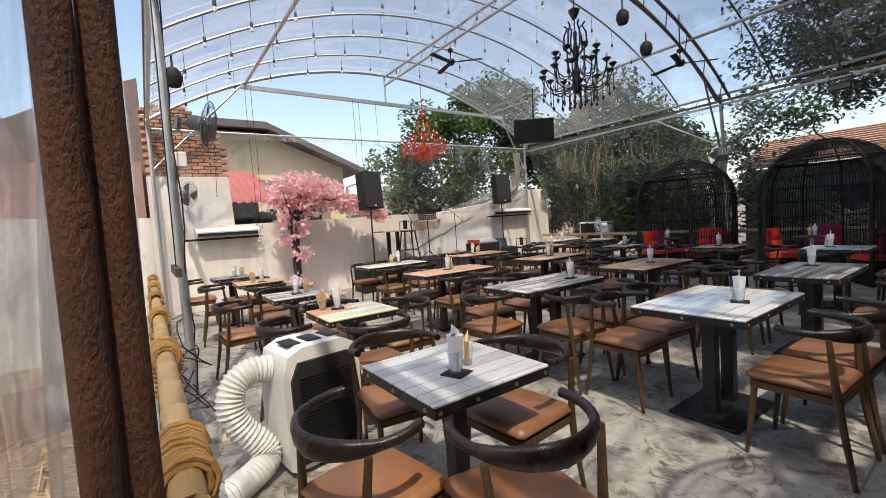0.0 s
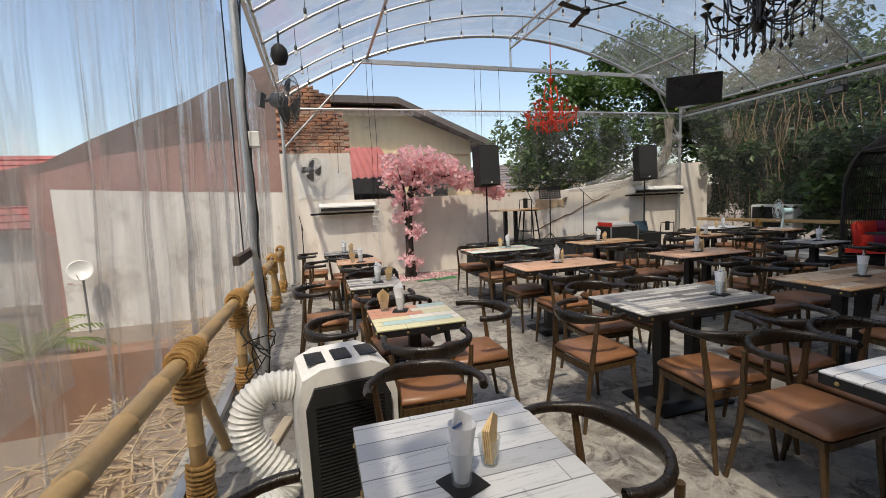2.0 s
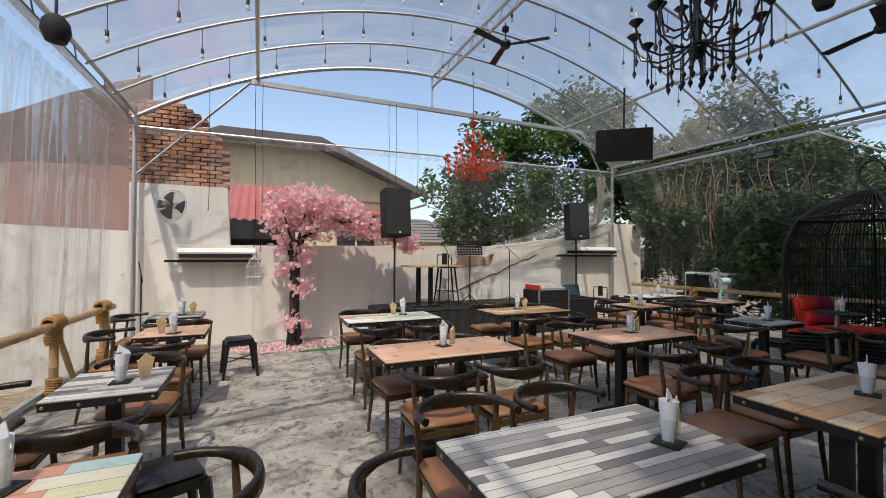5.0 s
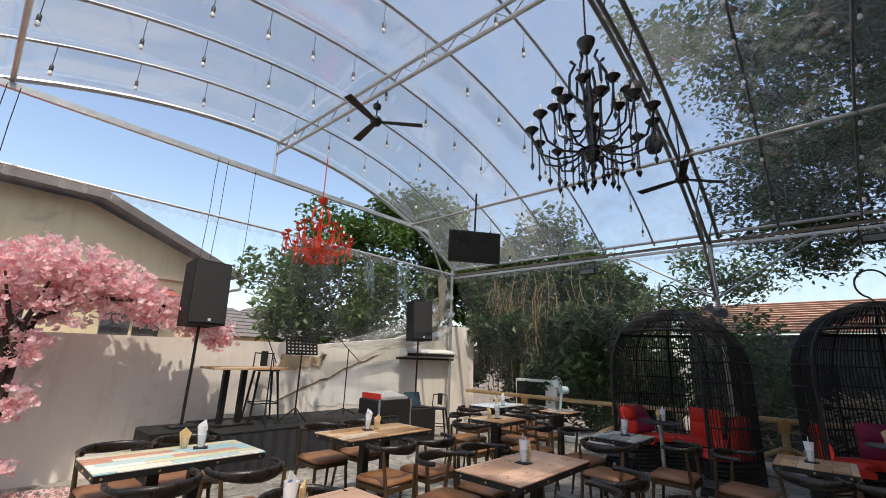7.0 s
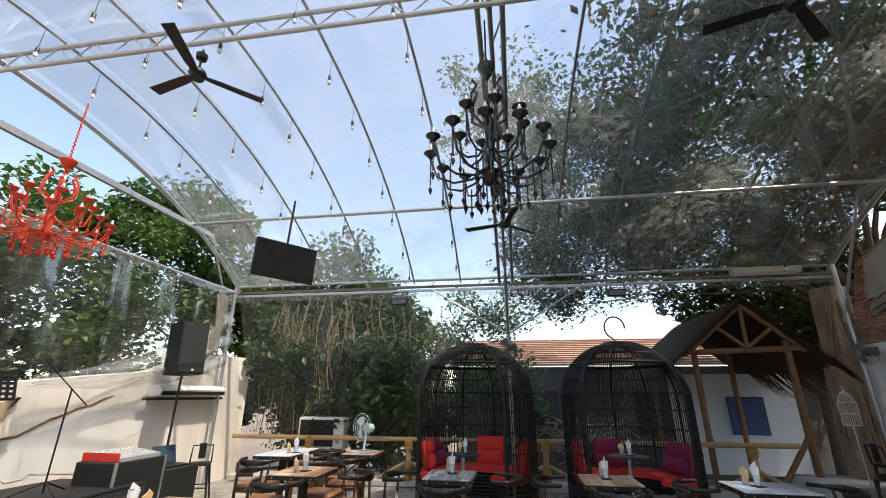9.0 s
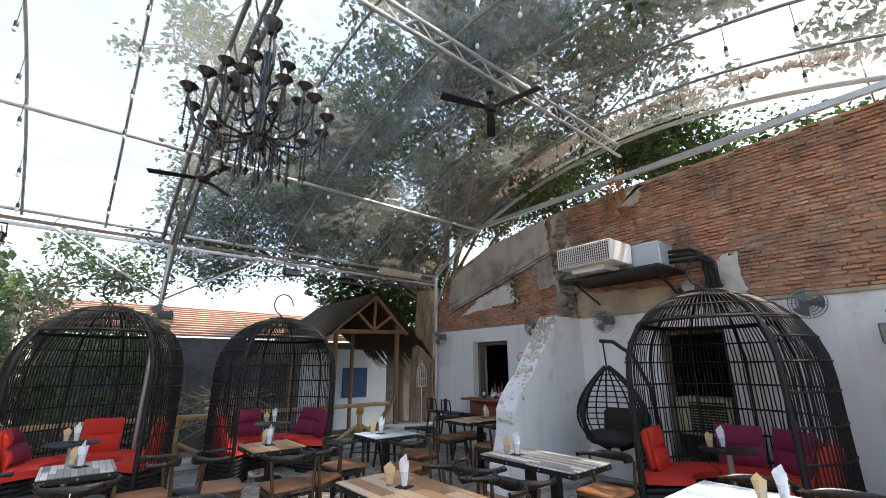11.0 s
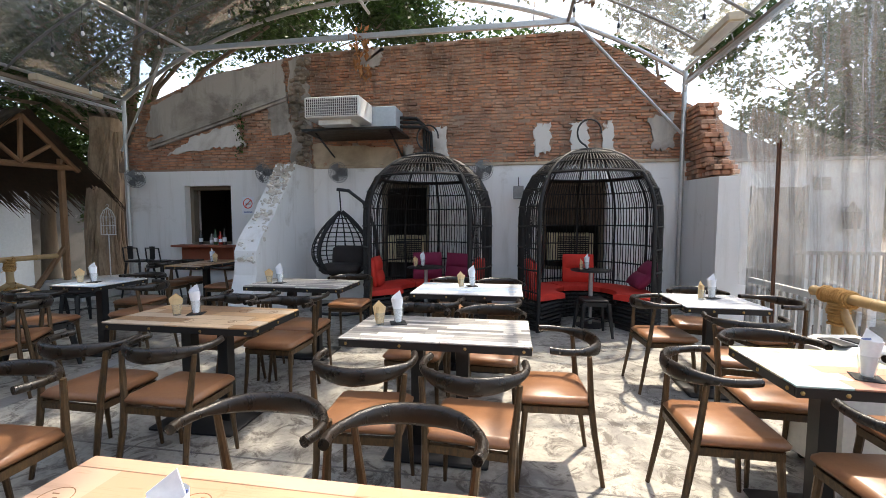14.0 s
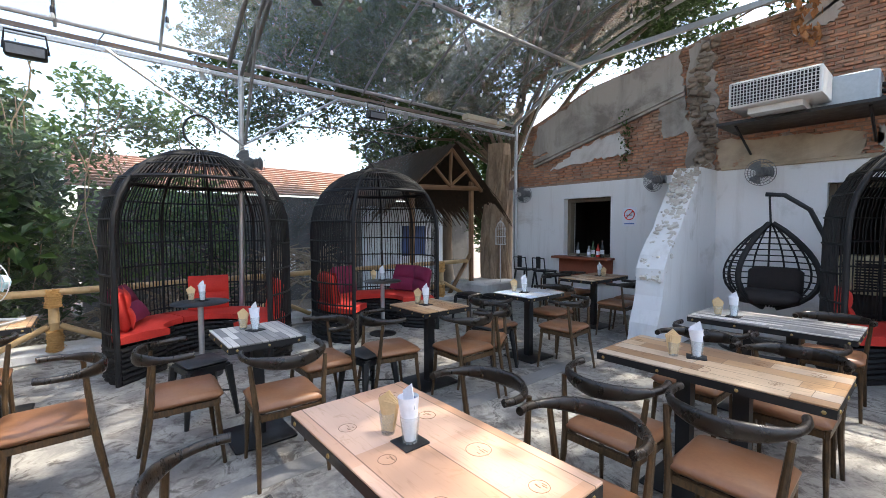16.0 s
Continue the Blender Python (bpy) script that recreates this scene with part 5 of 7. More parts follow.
part("pole", Mesh().tube([(-5.6, 11.25, -0.6), (-5.6, 11.25, 0.56)], 0.02, 6), M_STEEL_DARK, dish)
part("feed_arm", Mesh().tube([(-5.6, 11.13, 0.40), (-5.56, 10.96, 0.52)], 0.008, 5), M_STEEL_DARK, dish)
lowm = Mesh().box((-6.4, 9.3, -0.52), (7.6, 0.3, 0.22)).box((-6.1, 7.1, -0.24), (6.3, 0.2, 0.74))
structure("low_brown_wall", lowm, worn("brown_mud_wall", (0.17, 0.08, 0.045), (0.30, 0.17, 0.10), 0.95, 0, 2, 0.5), "low brown wall beyond the curtain", 0)
straw = thing("straw_litter", "dry straw and thatch lying outside the rail", "straw")
stm = Mesh()
rnd = random.Random(2)
for i in range(900):
    px, py = rnd.uniform(-3.7, -2.25), rnd.uniform(1.5, 10.5)
    stm.box((0, 0, 0), (rnd.uniform(0.15, 0.5), 0.012, 0.008), pose(px, py, -0.42 + 0.14 * (px + 3.7) + rnd.uniform(0, 0.05), rnd.uniform(-12, 12), rnd.uniform(-12, 12), rnd.uniform(0, 180)))
tagged(part("straw_strands", stm, worn("dry_straw", (0.36, 0.25, 0.14), (0.56, 0.43, 0.27), 0.95, 0, 12, 0.3), straw, "", 0), kind="stuff")
part("straw_bank", Mesh().slab([(-3.75, -0.6), (-2.3, -0.6), (-2.3, -0.25), (-3.75, -0.45)], "y", 1.4, 10.6), worn("brown_litter", (0.24, 0.16, 0.10), (0.36, 0.26, 0.17), 0.95, 0, 8, 0.6), straw)
palm = thing("palm_bush", "young yellow-green palm outside the curtain", "palm")
M_PALM = leaf_mat("palm_leaf", (0.14, 0.22, 0.03), (0.30, 0.34, 0.06))
rnd = random.Random(6)
for i in range(14):
    a = i * 2.4
    el = rnd.uniform(0.5, 1.3)
    fr_ = Mesh()
    base = Vector((-5.5, 9.4, -0.5))
    prev = None
    pts = []
    for k in range(9):
        u = k / 8
        pts.append(base + Vector((math.cos(a) * u * 1.0, math.sin(a) * u * 1.0, el * 1.15 * u - 0.9 * u * u)))
    fr_.tube(pts, [0.012 * (1 - 0.8 * k / 8) for k in range(9)], 5)
    for k in range(1, 9):
        d = (pts[k] - pts[k - 1]).normalized()
        sd = d.cross(Vector((0, 0, 1))).normalized()
        for s in (-1, 1):
            for h in (0.0, 0.5):
                o = pts[k - 1].lerp(pts[k], h)
                tip = o + sd * s * 0.28 * (1 - 0.5 * k / 8) + d * 0.16 + Vector((0, 0, -0.05))
                fr_.add([o, o + d * 0.025, tip, o - d * 0.02], [(0, 1, 2, 3)])
    part("frond", fr_, M_PALM, palm, "", 0)

# ---- rail along the left edge ----
rail = thing("bamboo_rail", "bamboo handrail lashed with coir rope along the floor's edge", "railing")


def node_tube(a, b, r, n=10):
    a, b = Vector(a), Vector(b)
    pts, rs = [], []
    ln = (b - a).length
    k = max(2, int(ln / 0.32))
    for i in range(k + 1):
        for o, g in ((-0.012, 1.0), (0.0, 1.13), (0.012, 1.0)):
            u = min(1, max(0, i / k + o / ln))
            pts.append(a.lerp(b, u))
            rs.append(r * g)
    return Mesh().tube(pts, rs, n)


def lashing(m, a, b, r, turns=9, rope=0.017):
    """Thin coir rope wound round a pole between a and b in two crossing layers, with loose fibre ends."""
    a, b = Vector(a), Vector(b)
    d = (b - a).normalized()
    s = d.cross(Vector((0.3, 0.2, 1))).normalized()
    t = d.cross(s)
    thin = rope * 0.5
    for layer, n_turns in ((0, int(turns * 1.9)), (1, int(turns * 1.1))):
        pts = []
        n = n_turns * 10
        for i in range(n + 1):
            ang = (2 * math.pi * i / 10) * (1 if layer == 0 else -1) + layer
            rr_ = r + thin * (0.7 + 1.5 * layer + 0.5 * math.sin(i * 0.7) + 0.5 * math.sin(i * 0.13 + a.y * 7))
            u = i / n + 0.012 * math.sin(i * 0.31 + a.y * 3)
            pts.append(a.lerp(b, min(1, max(0, u))) + s * (math.cos(ang) * rr_) + t * (math.sin(ang) * rr_))
        m.tube(pts, thin, 5)
    rnd_ = random.Random(int(a.y * 100 + a.z * 10))
    for i in range(26):
        ang, u = rnd_.uniform(0, 6.28), rnd_.random()
        p = a.lerp(b, u) + (s * math.cos(ang) + t * math.sin(ang)) * (r + thin)
        q = p + (s * math.cos(ang) + t * math.sin(ang)) * rnd_.uniform(0.01, 0.03) + Vector((rnd_.uniform(-0.02, 0.02), rnd_.uniform(-0.02, 0.02), -rnd_.uniform(0.01, 0.05)))
        m.tube([p, p.lerp(q, 0.5) + Vector((0, 0, 0.006)), q], 0.0018, 3)
    return m


POSTS = [3.05, 4.45, 5.85, 7.3, 8.75, 10.2]
part("handrail", node_tube((-2.12, 2.75, 0.80), (-2.12, 10.6, 0.74), 0.042), M_BAMBOO, rail, "thick varnished bamboo pole")
for y in POSTS:
    part("upright", node_tube((-2.12, y, -0.1), (-2.12, y, 0.76), 0.040), M_BAMBOO, rail)
    part("raking_strut", node_tube((-2.10, y + 0.50, 0.02), (-2.12, y + 0.03, 0.72), 0.030), M_BAMBOO, rail)
    lm = Mesh()
    lashing(lm, (-2.12, y - 0.16, 0.795), (-2.12, y + 0.14, 0.79), 0.046, 10)
    part("rope_lashing", lm, M_ROPE, rail, "orange coir rope binding")
    part("rope_lashing", lashing(Mesh(), (-2.12, y, 0.56), (-2.12, y, 0.74), 0.052, 7), M_ROPE, rail, "orange coir rope binding")
    part("rope_lashing", lashing(Mesh(), (-2.12, y, 0.02), (-2.12, y, 0.22), 0.044, 8), M_ROPE, rail, "dark coir rope binding")
part("kerb_angle", Mesh().box((-2.22, 6.3, 0.06), (0.06, 9.0, 0.05)).box((-2.2, 6.3, -0.02), (0.10, 9.0, 0.012)), M_STEEL, rail, "galvanised angle along the slab edge")
gp = thing("pair_of_rusted_poles", "two rust-brown iron poles standing side by side", "pole")
M_RUST = worn("rusted_pole", (0.022, 0.015, 0.012), (0.20, 0.085, 0.042), 0.85, 0.1, 22, 0.9, (2, 2, 1.0))
part("pole", Mesh().tube([(-2.192, 2.055, 0.0), (-2.187, 2.05, 0.7), (-2.182, 2.047, 1.4), (-2.178, 2.05, 2.26)], [0.0125, 0.0115, 0.012, 0.0105], 14), M_RUST, gp)
part("pole", Mesh().tube([(-2.166, 2.068, 0.0), (-2.164, 2.062, 0.8), (-2.160, 2.058, 1.5), (-2.150, 2.06, 2.22)], [0.0115, 0.0105, 0.011, 0.010], 14), M_RUST, gp)

# open side rail behind the booths
rail2 = thing("bamboo_rail", "bamboo handrail with rope lashings behind the booths", "railing")
part("handrail", node_tube((8.35, 0.9, 0.80), (8.35, 10.9, 0.78), 0.042), M_BAMBOO, rail2)
for y in (1.6, 4.9, 7.35, 9.3):
    part("upright", node_tube((8.35, y, 0.1), (8.35, y, 0.78), 0.05), M_BAMBOO, rail2)
    part("rope_lashing", lashing(Mesh(), (8.35, y, 0.62), (8.35, y, 0.82), 0.055, 8), M_ROPE, rail2)
    part("rope_lashing", lashing(Mesh(), (8.35, y, 0.12), (8.35, y, 0.36), 0.055, 9), M_ROPE, rail2)
    for s in (-1, 1):
        part("raking_strut", node_tube((8.35, y + s * 0.55, 0.14), (8.35, y + s * 0.05, 0.4), 0.035), M_BAMBOO, rail2)

# white picket fence beyond the pier
fence = thing("picket_fence", "weathered white timber picket fence", "fence")
M_WPAINT = worn("weathered_white_paint", (0.60, 0.59, 0.56), (0.74, 0.73, 0.70), 0.7, 0, 8, 0.3)
for i in range(15):
    part("picket", Mesh().box((-2.36, 1.45 + i * 0.11, 0.30), (0.02, 0.055, 0.72)), M_WPAINT, fence)
part("rail", Mesh().box((-2.33, 2.2, 0.70), (0.05, 1.75, 0.06)), M_WPAINT, fence)
part("rail", Mesh().box((-2.33, 2.2, 0.14), (0.05, 1.75, 0.05)), M_WPAINT, fence)

annex = thing("white_annex", "whitewashed low building with a grey door beyond the curtain", "building")
part("wall", Mesh().box((-4.2, -2.25, 0.97), (4.15, 0.3, 3.15)).box((-6.13, -4.2, 0.97), (0.3, 3.6, 3.15)), M_WHITE, annex)
part("coping", Mesh().box((-4.2, -2.23, 2.575), (4.25, 0.40, 0.06)), M_GREY_PL, annex)
part("roof", Mesh().slab([(-6.4, 2.60), (-5.0, 2.75), (-3.9, 3.30), (-3.0, 3.85), (-2.2, 4.0), (-2.2, 2.6)], "y", -3.4, -2.6), worn("mossy_sheet_roof", (0.20, 0.18, 0.16), (0.36, 0.33, 0.30), 0.85, 0, 3, 0.4), annex, "weathered grey roof slope")
ad = part("door", Mesh().box((-4.5, -2.09, 0.72), (0.88, 0.05, 2.66)), worn("grey_door", (0.17, 0.145, 0.125), (0.27, 0.24, 0.21), 0.7, 0, 4, 0.2, (8, 8, 0.5)), annex, "grey-brown timber door")
for dx in (-0.46, 0.46):
    part("jamb", Mesh().box((-4.5 + dx, -2.08, 0.72), (0.06, 0.08, 2.72)), M_GREY_PL, ad)
part("vent_panel", Mesh().box((-5.22, -2.08, 2.12), (0.28, 0.05, 0.24), None, 0.01), M_GREY_PL, annex)
lan = part("lantern", Mesh().lathe([(0.0, 1.26), (0.13, 1.27), (0.15, 1.55), (0.17, 1.57), (0.05, 1.68), (0.02, 1.76), (0.0, 1.76)], 6, None, (-5.62, -1.90, 0.0)).box((-5.62, -2.02, 1.66), (0.03, 0.2, 0.03)), M_STEEL_DARK, annex, "dark wall lantern")
for i in range(13):
    part("baluster", Mesh().box((-4.45 - i * 0.11, -1.2, 0.36), (0.035, 0.035, 0.94)), M_GREY_PL, annex)
part("balustrade_rail", Mesh().box((-5.1, -1.2, 0.86), (1.5, 0.08, 0.06)), M_GREY_PL, annex)
yard = thing("low_yard_wall", "low white wall beside the annex", "wall")
part("wall", Mesh().box((-6.2, 3.6, 0.08), (0.2, 5.2, 1.36)), M_WHITE, yard)
palm2 = thing("spiky_plant", "spiky grey-green plant in the yard", "plant")
sp = Mesh()
rnd = random.Random(88)
for i in range(34):
    a, el = rnd.uniform(0, 6.28), rnd.uniform(0.15, 1.4)
    ln = rnd.uniform(0.35, 0.6)
    d = Vector((math.cos(a) * math.cos(el), math.sin(a) * math.cos(el), math.sin(el)))
    s = d.cross(Vector((0, 0, 1))).normalized() * 0.02
    o = Vector((-4.3, 1.35, 0.12))
    sp.add([o - s, o + s, o + d * ln * 0.6 + s * 0.8, o + d * ln + Vector((0, 0, -0.06)), o + d * ln * 0.6 - s * 0.8], [(0, 1, 2, 3, 4)])
sp.tube([(-4.3, 1.35, -0.6), (-4.3, 1.35, 0.14)], [0.06, 0.05], 8)
part("spiky_leaves", sp, M_LEAF_DARK, palm2, "", 0)
grass = Mesh()
for i in range(2600):
    px, py = rnd.uniform(-4.3, -2.8), rnd.uniform(0.5, 2.9)
    h = rnd.uniform(0.12, 0.34)
    lx, ly = rnd.gauss(0, 0.12), rnd.gauss(0, 0.12)
    grass.add([(px - 0.006, py, -0.6), (px + 0.006, py, -0.6), (px + lx * 0.5 + 0.004, py + ly * 0.5, -0.6 + h * 0.7), (px + lx, py + ly, -0.6 + h)], [(0, 1, 2, 3)])
solid("tall_grass", grass, leaf_mat("grass_blade", (0.10, 0.19, 0.02), (0.24, 0.34, 0.05)), "bright green grass below the slab edge", "grass", "", "stuff", 0)
yard_rnd = random.Random(61)
make_tree(-8.6, -4.6, 3.6, [(yard_rnd.uniform(-3.4, 2.4), yard_rnd.uniform(-2.4, 4.6), yard_rnd.uniform(1.2, 6.2), yard_rnd.uniform(0.9, 1.4), 800) for _ in range(34)] + [(yard_rnd.uniform(-1.0, 3.4), yard_rnd.uniform(-0.6, 3.4), yard_rnd.uniform(3.6, 8.0), yard_rnd.uniform(0.8, 1.2), 700) for _ in range(18)], 0.17, M_LEAF_DARK, "dense green tree beyond the white annex", 19, (0, 0), 0.22, -0.6, 1.6)

# ---- stage end ----
stage = thing("stage_platform", "low black stage with a pleated black skirt", "stage")
part("deck", Mesh().box((3.72, 10.44, 0.535), (2.9, 1.18, 0.03), None, 0.006), M_BLACK_MATTE, stage)


def skirt(u, v):
    x = 2.27 + 2.9 * u
    return (x, 9.84 + 0.022 * math.sin(x * 42 + 2 * math.sin(x * 3)) * (1 - 0.6 * v), 0.004 + 0.515 * v)


part("skirt", Mesh().grid(skirt, 220, 3), worn("black_cloth", (0.012, 0.012, 0.014), (0.03, 0.03, 0.034), 0.9, 0, 12, 0.2), stage, "pleated black cloth skirt")
part("side_skirt", Mesh().grid(lambda u, v: (2.27 + 0.015 * math.sin(u * 60), 9.84 + 1.18 * u, 0.004 + 0.515 * v), 60, 2), M_BLACK_MATTE, stage)


def speaker(x, y, z0, turn, pole_from, label):
    s = thing("loudspeaker", label, "loudspeaker", "loudspeakers", pose(x, y, z0, -4, 0, turn))
    part("cabinet", Mesh().slab([(-0.23, -0.18), (0.23, -0.18), (0.18, 0.19), (-0.18, 0.19)], "z", 0.0, 0.80), M_BLACK_MATTE, s)
    part("grille", Mesh().box((0, -0.187, 0.40), (0.43, 0.012, 0.76), None, 0.005), worn("speaker_mesh", (0.02, 0.02, 0.02), (0.045, 0.045, 0.045), 0.6, 0.2, 90, 0.6), s)
    part("badge", Mesh().box((0.02, -0.195, 0.06), (0.035, 0.004, 0.03)), M_PLASTIC, s, "small pale badge")
    st = thing("speaker_stand", "thin black speaker pole", "speaker stand", "speaker poles", pose(x, y, pole_from))
    part("pole", Mesh().tube([(0, 0, 0.02), (0, 0, z0 - pole_from - 0.01)], 0.018, 10), M_BLACK, st)
    part("foot", Mesh().box((0, 0, 0.012), (0.28, 0.28, 0.02)), M_BLACK, st)


speaker(1.92, 10.12, 1.80, 6, 0.62, "black loudspeaker on a pole above a bass cabinet")
speaker(6.25, 10.55, 1.84, -14, 0.0, "black loudspeaker on a floor pole")
sub = thing("bass_cabinet", "black bass loudspeaker cabinet on the floor", "loudspeaker", "", pose(1.85, 10.15, 0))
part("cabinet", Mesh().box((0, 0, 0.31), (0.62, 0.55, 0.62), None, 0.015), M_BLACK_MATTE, sub)
part("grille", Mesh().box((0, -0.28, 0.31), (0.56, 0.012, 0.55)), M_BLACK, sub)
ht = thing("high_table", "tall wooden-topped table on two black columns", "table", "", pose(2.75, 10.45, 0.55))
part("tabletop", Mesh().box((0, 0, 0.73), (1.06, 0.5, 0.03), None, 0.004), M_TOP["doodle"], ht)
for x in (-0.12, 0.12):
    part("pedestal", Mesh().box((x - 0.15, 0, 0.36), (0.07, 0.07, 0.71)), M_BLACK, ht)
part("base_plate", Mesh().box((-0.15, 0, 0.012), (0.5, 0.4, 0.022)), M_BLACK, ht)


def bar_stool(x, y, z, turn, seat=0.70):
    s = thing("bar_stool", "tall black metal bar stool with a low back", "stool", "bar stools", pose(x, y, z, 0, 0, turn))
    part("seat", Mesh().box((0, 0, seat), (0.32, 0.32, 0.03), None, 0.01), M_BLACK, s)
    for a in (-1, 1):
        for b in (-1, 1):
            part("leg", Mesh().tube([(a * 0.20, b * 0.20, 0), (a * 0.13, b * 0.13, seat - 0.02)], [0.013, 0.02], 6), M_BLACK, s)
    fr = [(p * 0.172, q * 0.172, 0.24) for p, q in ((-1, -1), (1, -1), (1, 1), (-1, 1))]
    part("footrest", Mesh().tube(fr, 0.009, 5, None, 1.0, True), M_BLACK, s)
    part("backrest", Mesh().tube([(-0.15, -0.15, seat), (-0.14, -0.18, seat + 0.24), (0.14, -0.18, seat + 0.24), (0.15, -0.15, seat)], 0.012, 6).box((0, -0.175, seat + 0.16), (0.10, 0.012, 0.22)), M_BLACK, s)


bar_stool(3.12, 10.62, 0.55, 170)
bar_stool(7.05, 0.55, 0.0, 180)
bar_stool(6.60, 0.55, 0.0, 175)
bar_stool(6.55, 10.2, 0.0, 120, 0.55)
ms = thing("music_stand", "black perforated music stand on a tripod", "music stand", "", pose(3.30, 9.98, 0.55))
for r in range(6):
    part("desk_slat", Mesh().box((0, -0.02 + r * 0.012, 0.95 + r * 0.046), (0.48, 0.006, 0.026)), M_BLACK, ms)
for c in range(9):
    part("desk_slat", Mesh().box((0, 0, 0), (0.026, 0.006, 0.255), pose(-0.24 + c * 0.06, 0.012, 1.065, -14)), M_BLACK, ms)
part("stem", Mesh().tube([(0, 0, 0.1), (0, 0.0, 0.98)], 0.012, 8), M_BLACK, ms)
for k in range(3):
    a = radians(k * 120 + 20)
    part("leg", Mesh().tube([(0, 0, 0.22), (0.26 * math.cos(a), 0.26 * math.sin(a), 0.006)], 0.009, 6), M_BLACK, ms)


def boom(x, y, z, h, ang, ln, label="black microphone boom stand"):
    b = thing("microphone_stand", label, "microphone stand", "microphone stands", pose(x, y, z))
    part("stem", Mesh().tube([(0, 0, 0.02), (0, 0, h)], 0.009, 8), M_BLACK, b)
    c, s = math.cos(radians(ang)), math.sin(radians(ang))
    part("boom_arm", Mesh().tube([(-c * ln * 0.62, 0, h + s * ln * 0.62), (c * ln * 0.38, 0, h - s * ln * 0.38)], 0.007, 6), M_BLACK, b)
    for k in range(3):
        a = radians(k * 120 + 10)
        part("leg", Mesh().tube([(0, 0, 0.12), (0.28 * math.cos(a), 0.28 * math.sin(a), 0.006)], 0.008, 6), M_BLACK, b)


boom(4.35, 10.3, 0.55, 1.05, 38, 0.78)
boom(2.95, 10.15, 0.55, 0.95, 62, 0.4)
boom(-1.72, 10.3, 0.0, 1.2, 80, 0.3)
case = thing("mixer_rack", "black flight case with an audio mixer on top", "audio rack", "", pose(5.15, 10.2, 0))
part("case", Mesh().box((0, 0, 0.40), (0.72, 0.55, 0.80), None, 0.012), M_BLACK_MATTE, case)
for sx in (-1, 1):
    part("corner_trim", Mesh().box((sx * 0.36, -0.275, 0.40), (0.025, 0.025, 0.8)), M_STEEL, case)
part("mixer", Mesh().slab([(-0.25, 0.80), (0.22, 0.80), (0.22, 0.90), (-0.25, 0.84)], "x", -0.3, 0.3), worn("grey_mixer", (0.30, 0.30, 0.31), (0.42, 0.42, 0.42), 0.5, 0, 20, 0.2), case, "grey audio mixer")
part("mixer_cheek", Mesh().box((-0.315, 0, 0.85), (0.025, 0.48, 0.09)), M_RED, case, "red end cheek")
for i in range(10):
    for j in range(5):
        part("knob", Mesh().tube([(-0.25 + i * 0.055, -0.18 + j * 0.08, 0.845 + j * 0.0102), (-0.25 + i * 0.055, -0.18 + j * 0.08, 0.87 + j * 0.0102)], 0.009, 6), M_PLASTIC, case)
amp = thing("amplifier_box", "black amplifier cabinet beside the stage", "amplifier", "", pose(5.85, 10.15, 0))
part("cabinet", Mesh().box((0, 0, 0.31), (0.62, 0.5, 0.62), None, 0.015), M_BLACK_MATTE, amp)
lap = thing("laptop", "open black laptop with a dim screen", "laptop", "", pose(5.85, 10.1, 0.62, 0, 0, -8))
part("keyboard", Mesh().box((0, -0.02, 0.012), (0.36, 0.25, 0.02), None, 0.004), M_BLACK, lap)
part("screen", Mesh().box((0, 0, 0.13), (0.36, 0.012, 0.24), pose(0, 0.11, 0.012, -18), 0.004), worn("dark_screen", (0.03, 0.05, 0.07), (0.06, 0.10, 0.13), 0.2, 0, 12, 0.0), lap, "dim screen")


def split_unit(x0, x1, y, z, label):
    u = thing("split_air_conditioner", label, "air conditioner", "wall air conditioners")
    part("body", Mesh().slab([(y, z), (y, z + 0.17), (y - 0.16, z + 0.17), (y - 0.24, z + 0.10), (y - 0.22, z + 0.02), (y - 0.12, z)], "x", x0, x1), M_PLASTIC, u)
    part("outlet", Mesh().box(((x0 + x1) / 2, y - 0.225, z + 0.045), (x1 - x0 - 0.06, 0.03, 0.06), pose(0, 0, 0)), M_BLACK_MATTE, u, "dark outlet slot")
    part("shelf_bar", Mesh().box(((x0 + x1) / 2 - 0.05, y - 0.12, z - 0.04), (x1 - x0 + 0.25, 0.05, 0.04)), M_BLACK, u, "black bracket bar")


split_unit(-1.38, -0.26, 11.04, 1.42, "white ceiling air conditioner on black brackets")
split_unit(6.2, 7.75, 11.04, 1.52, "white air conditioner mounted on the garden wall")


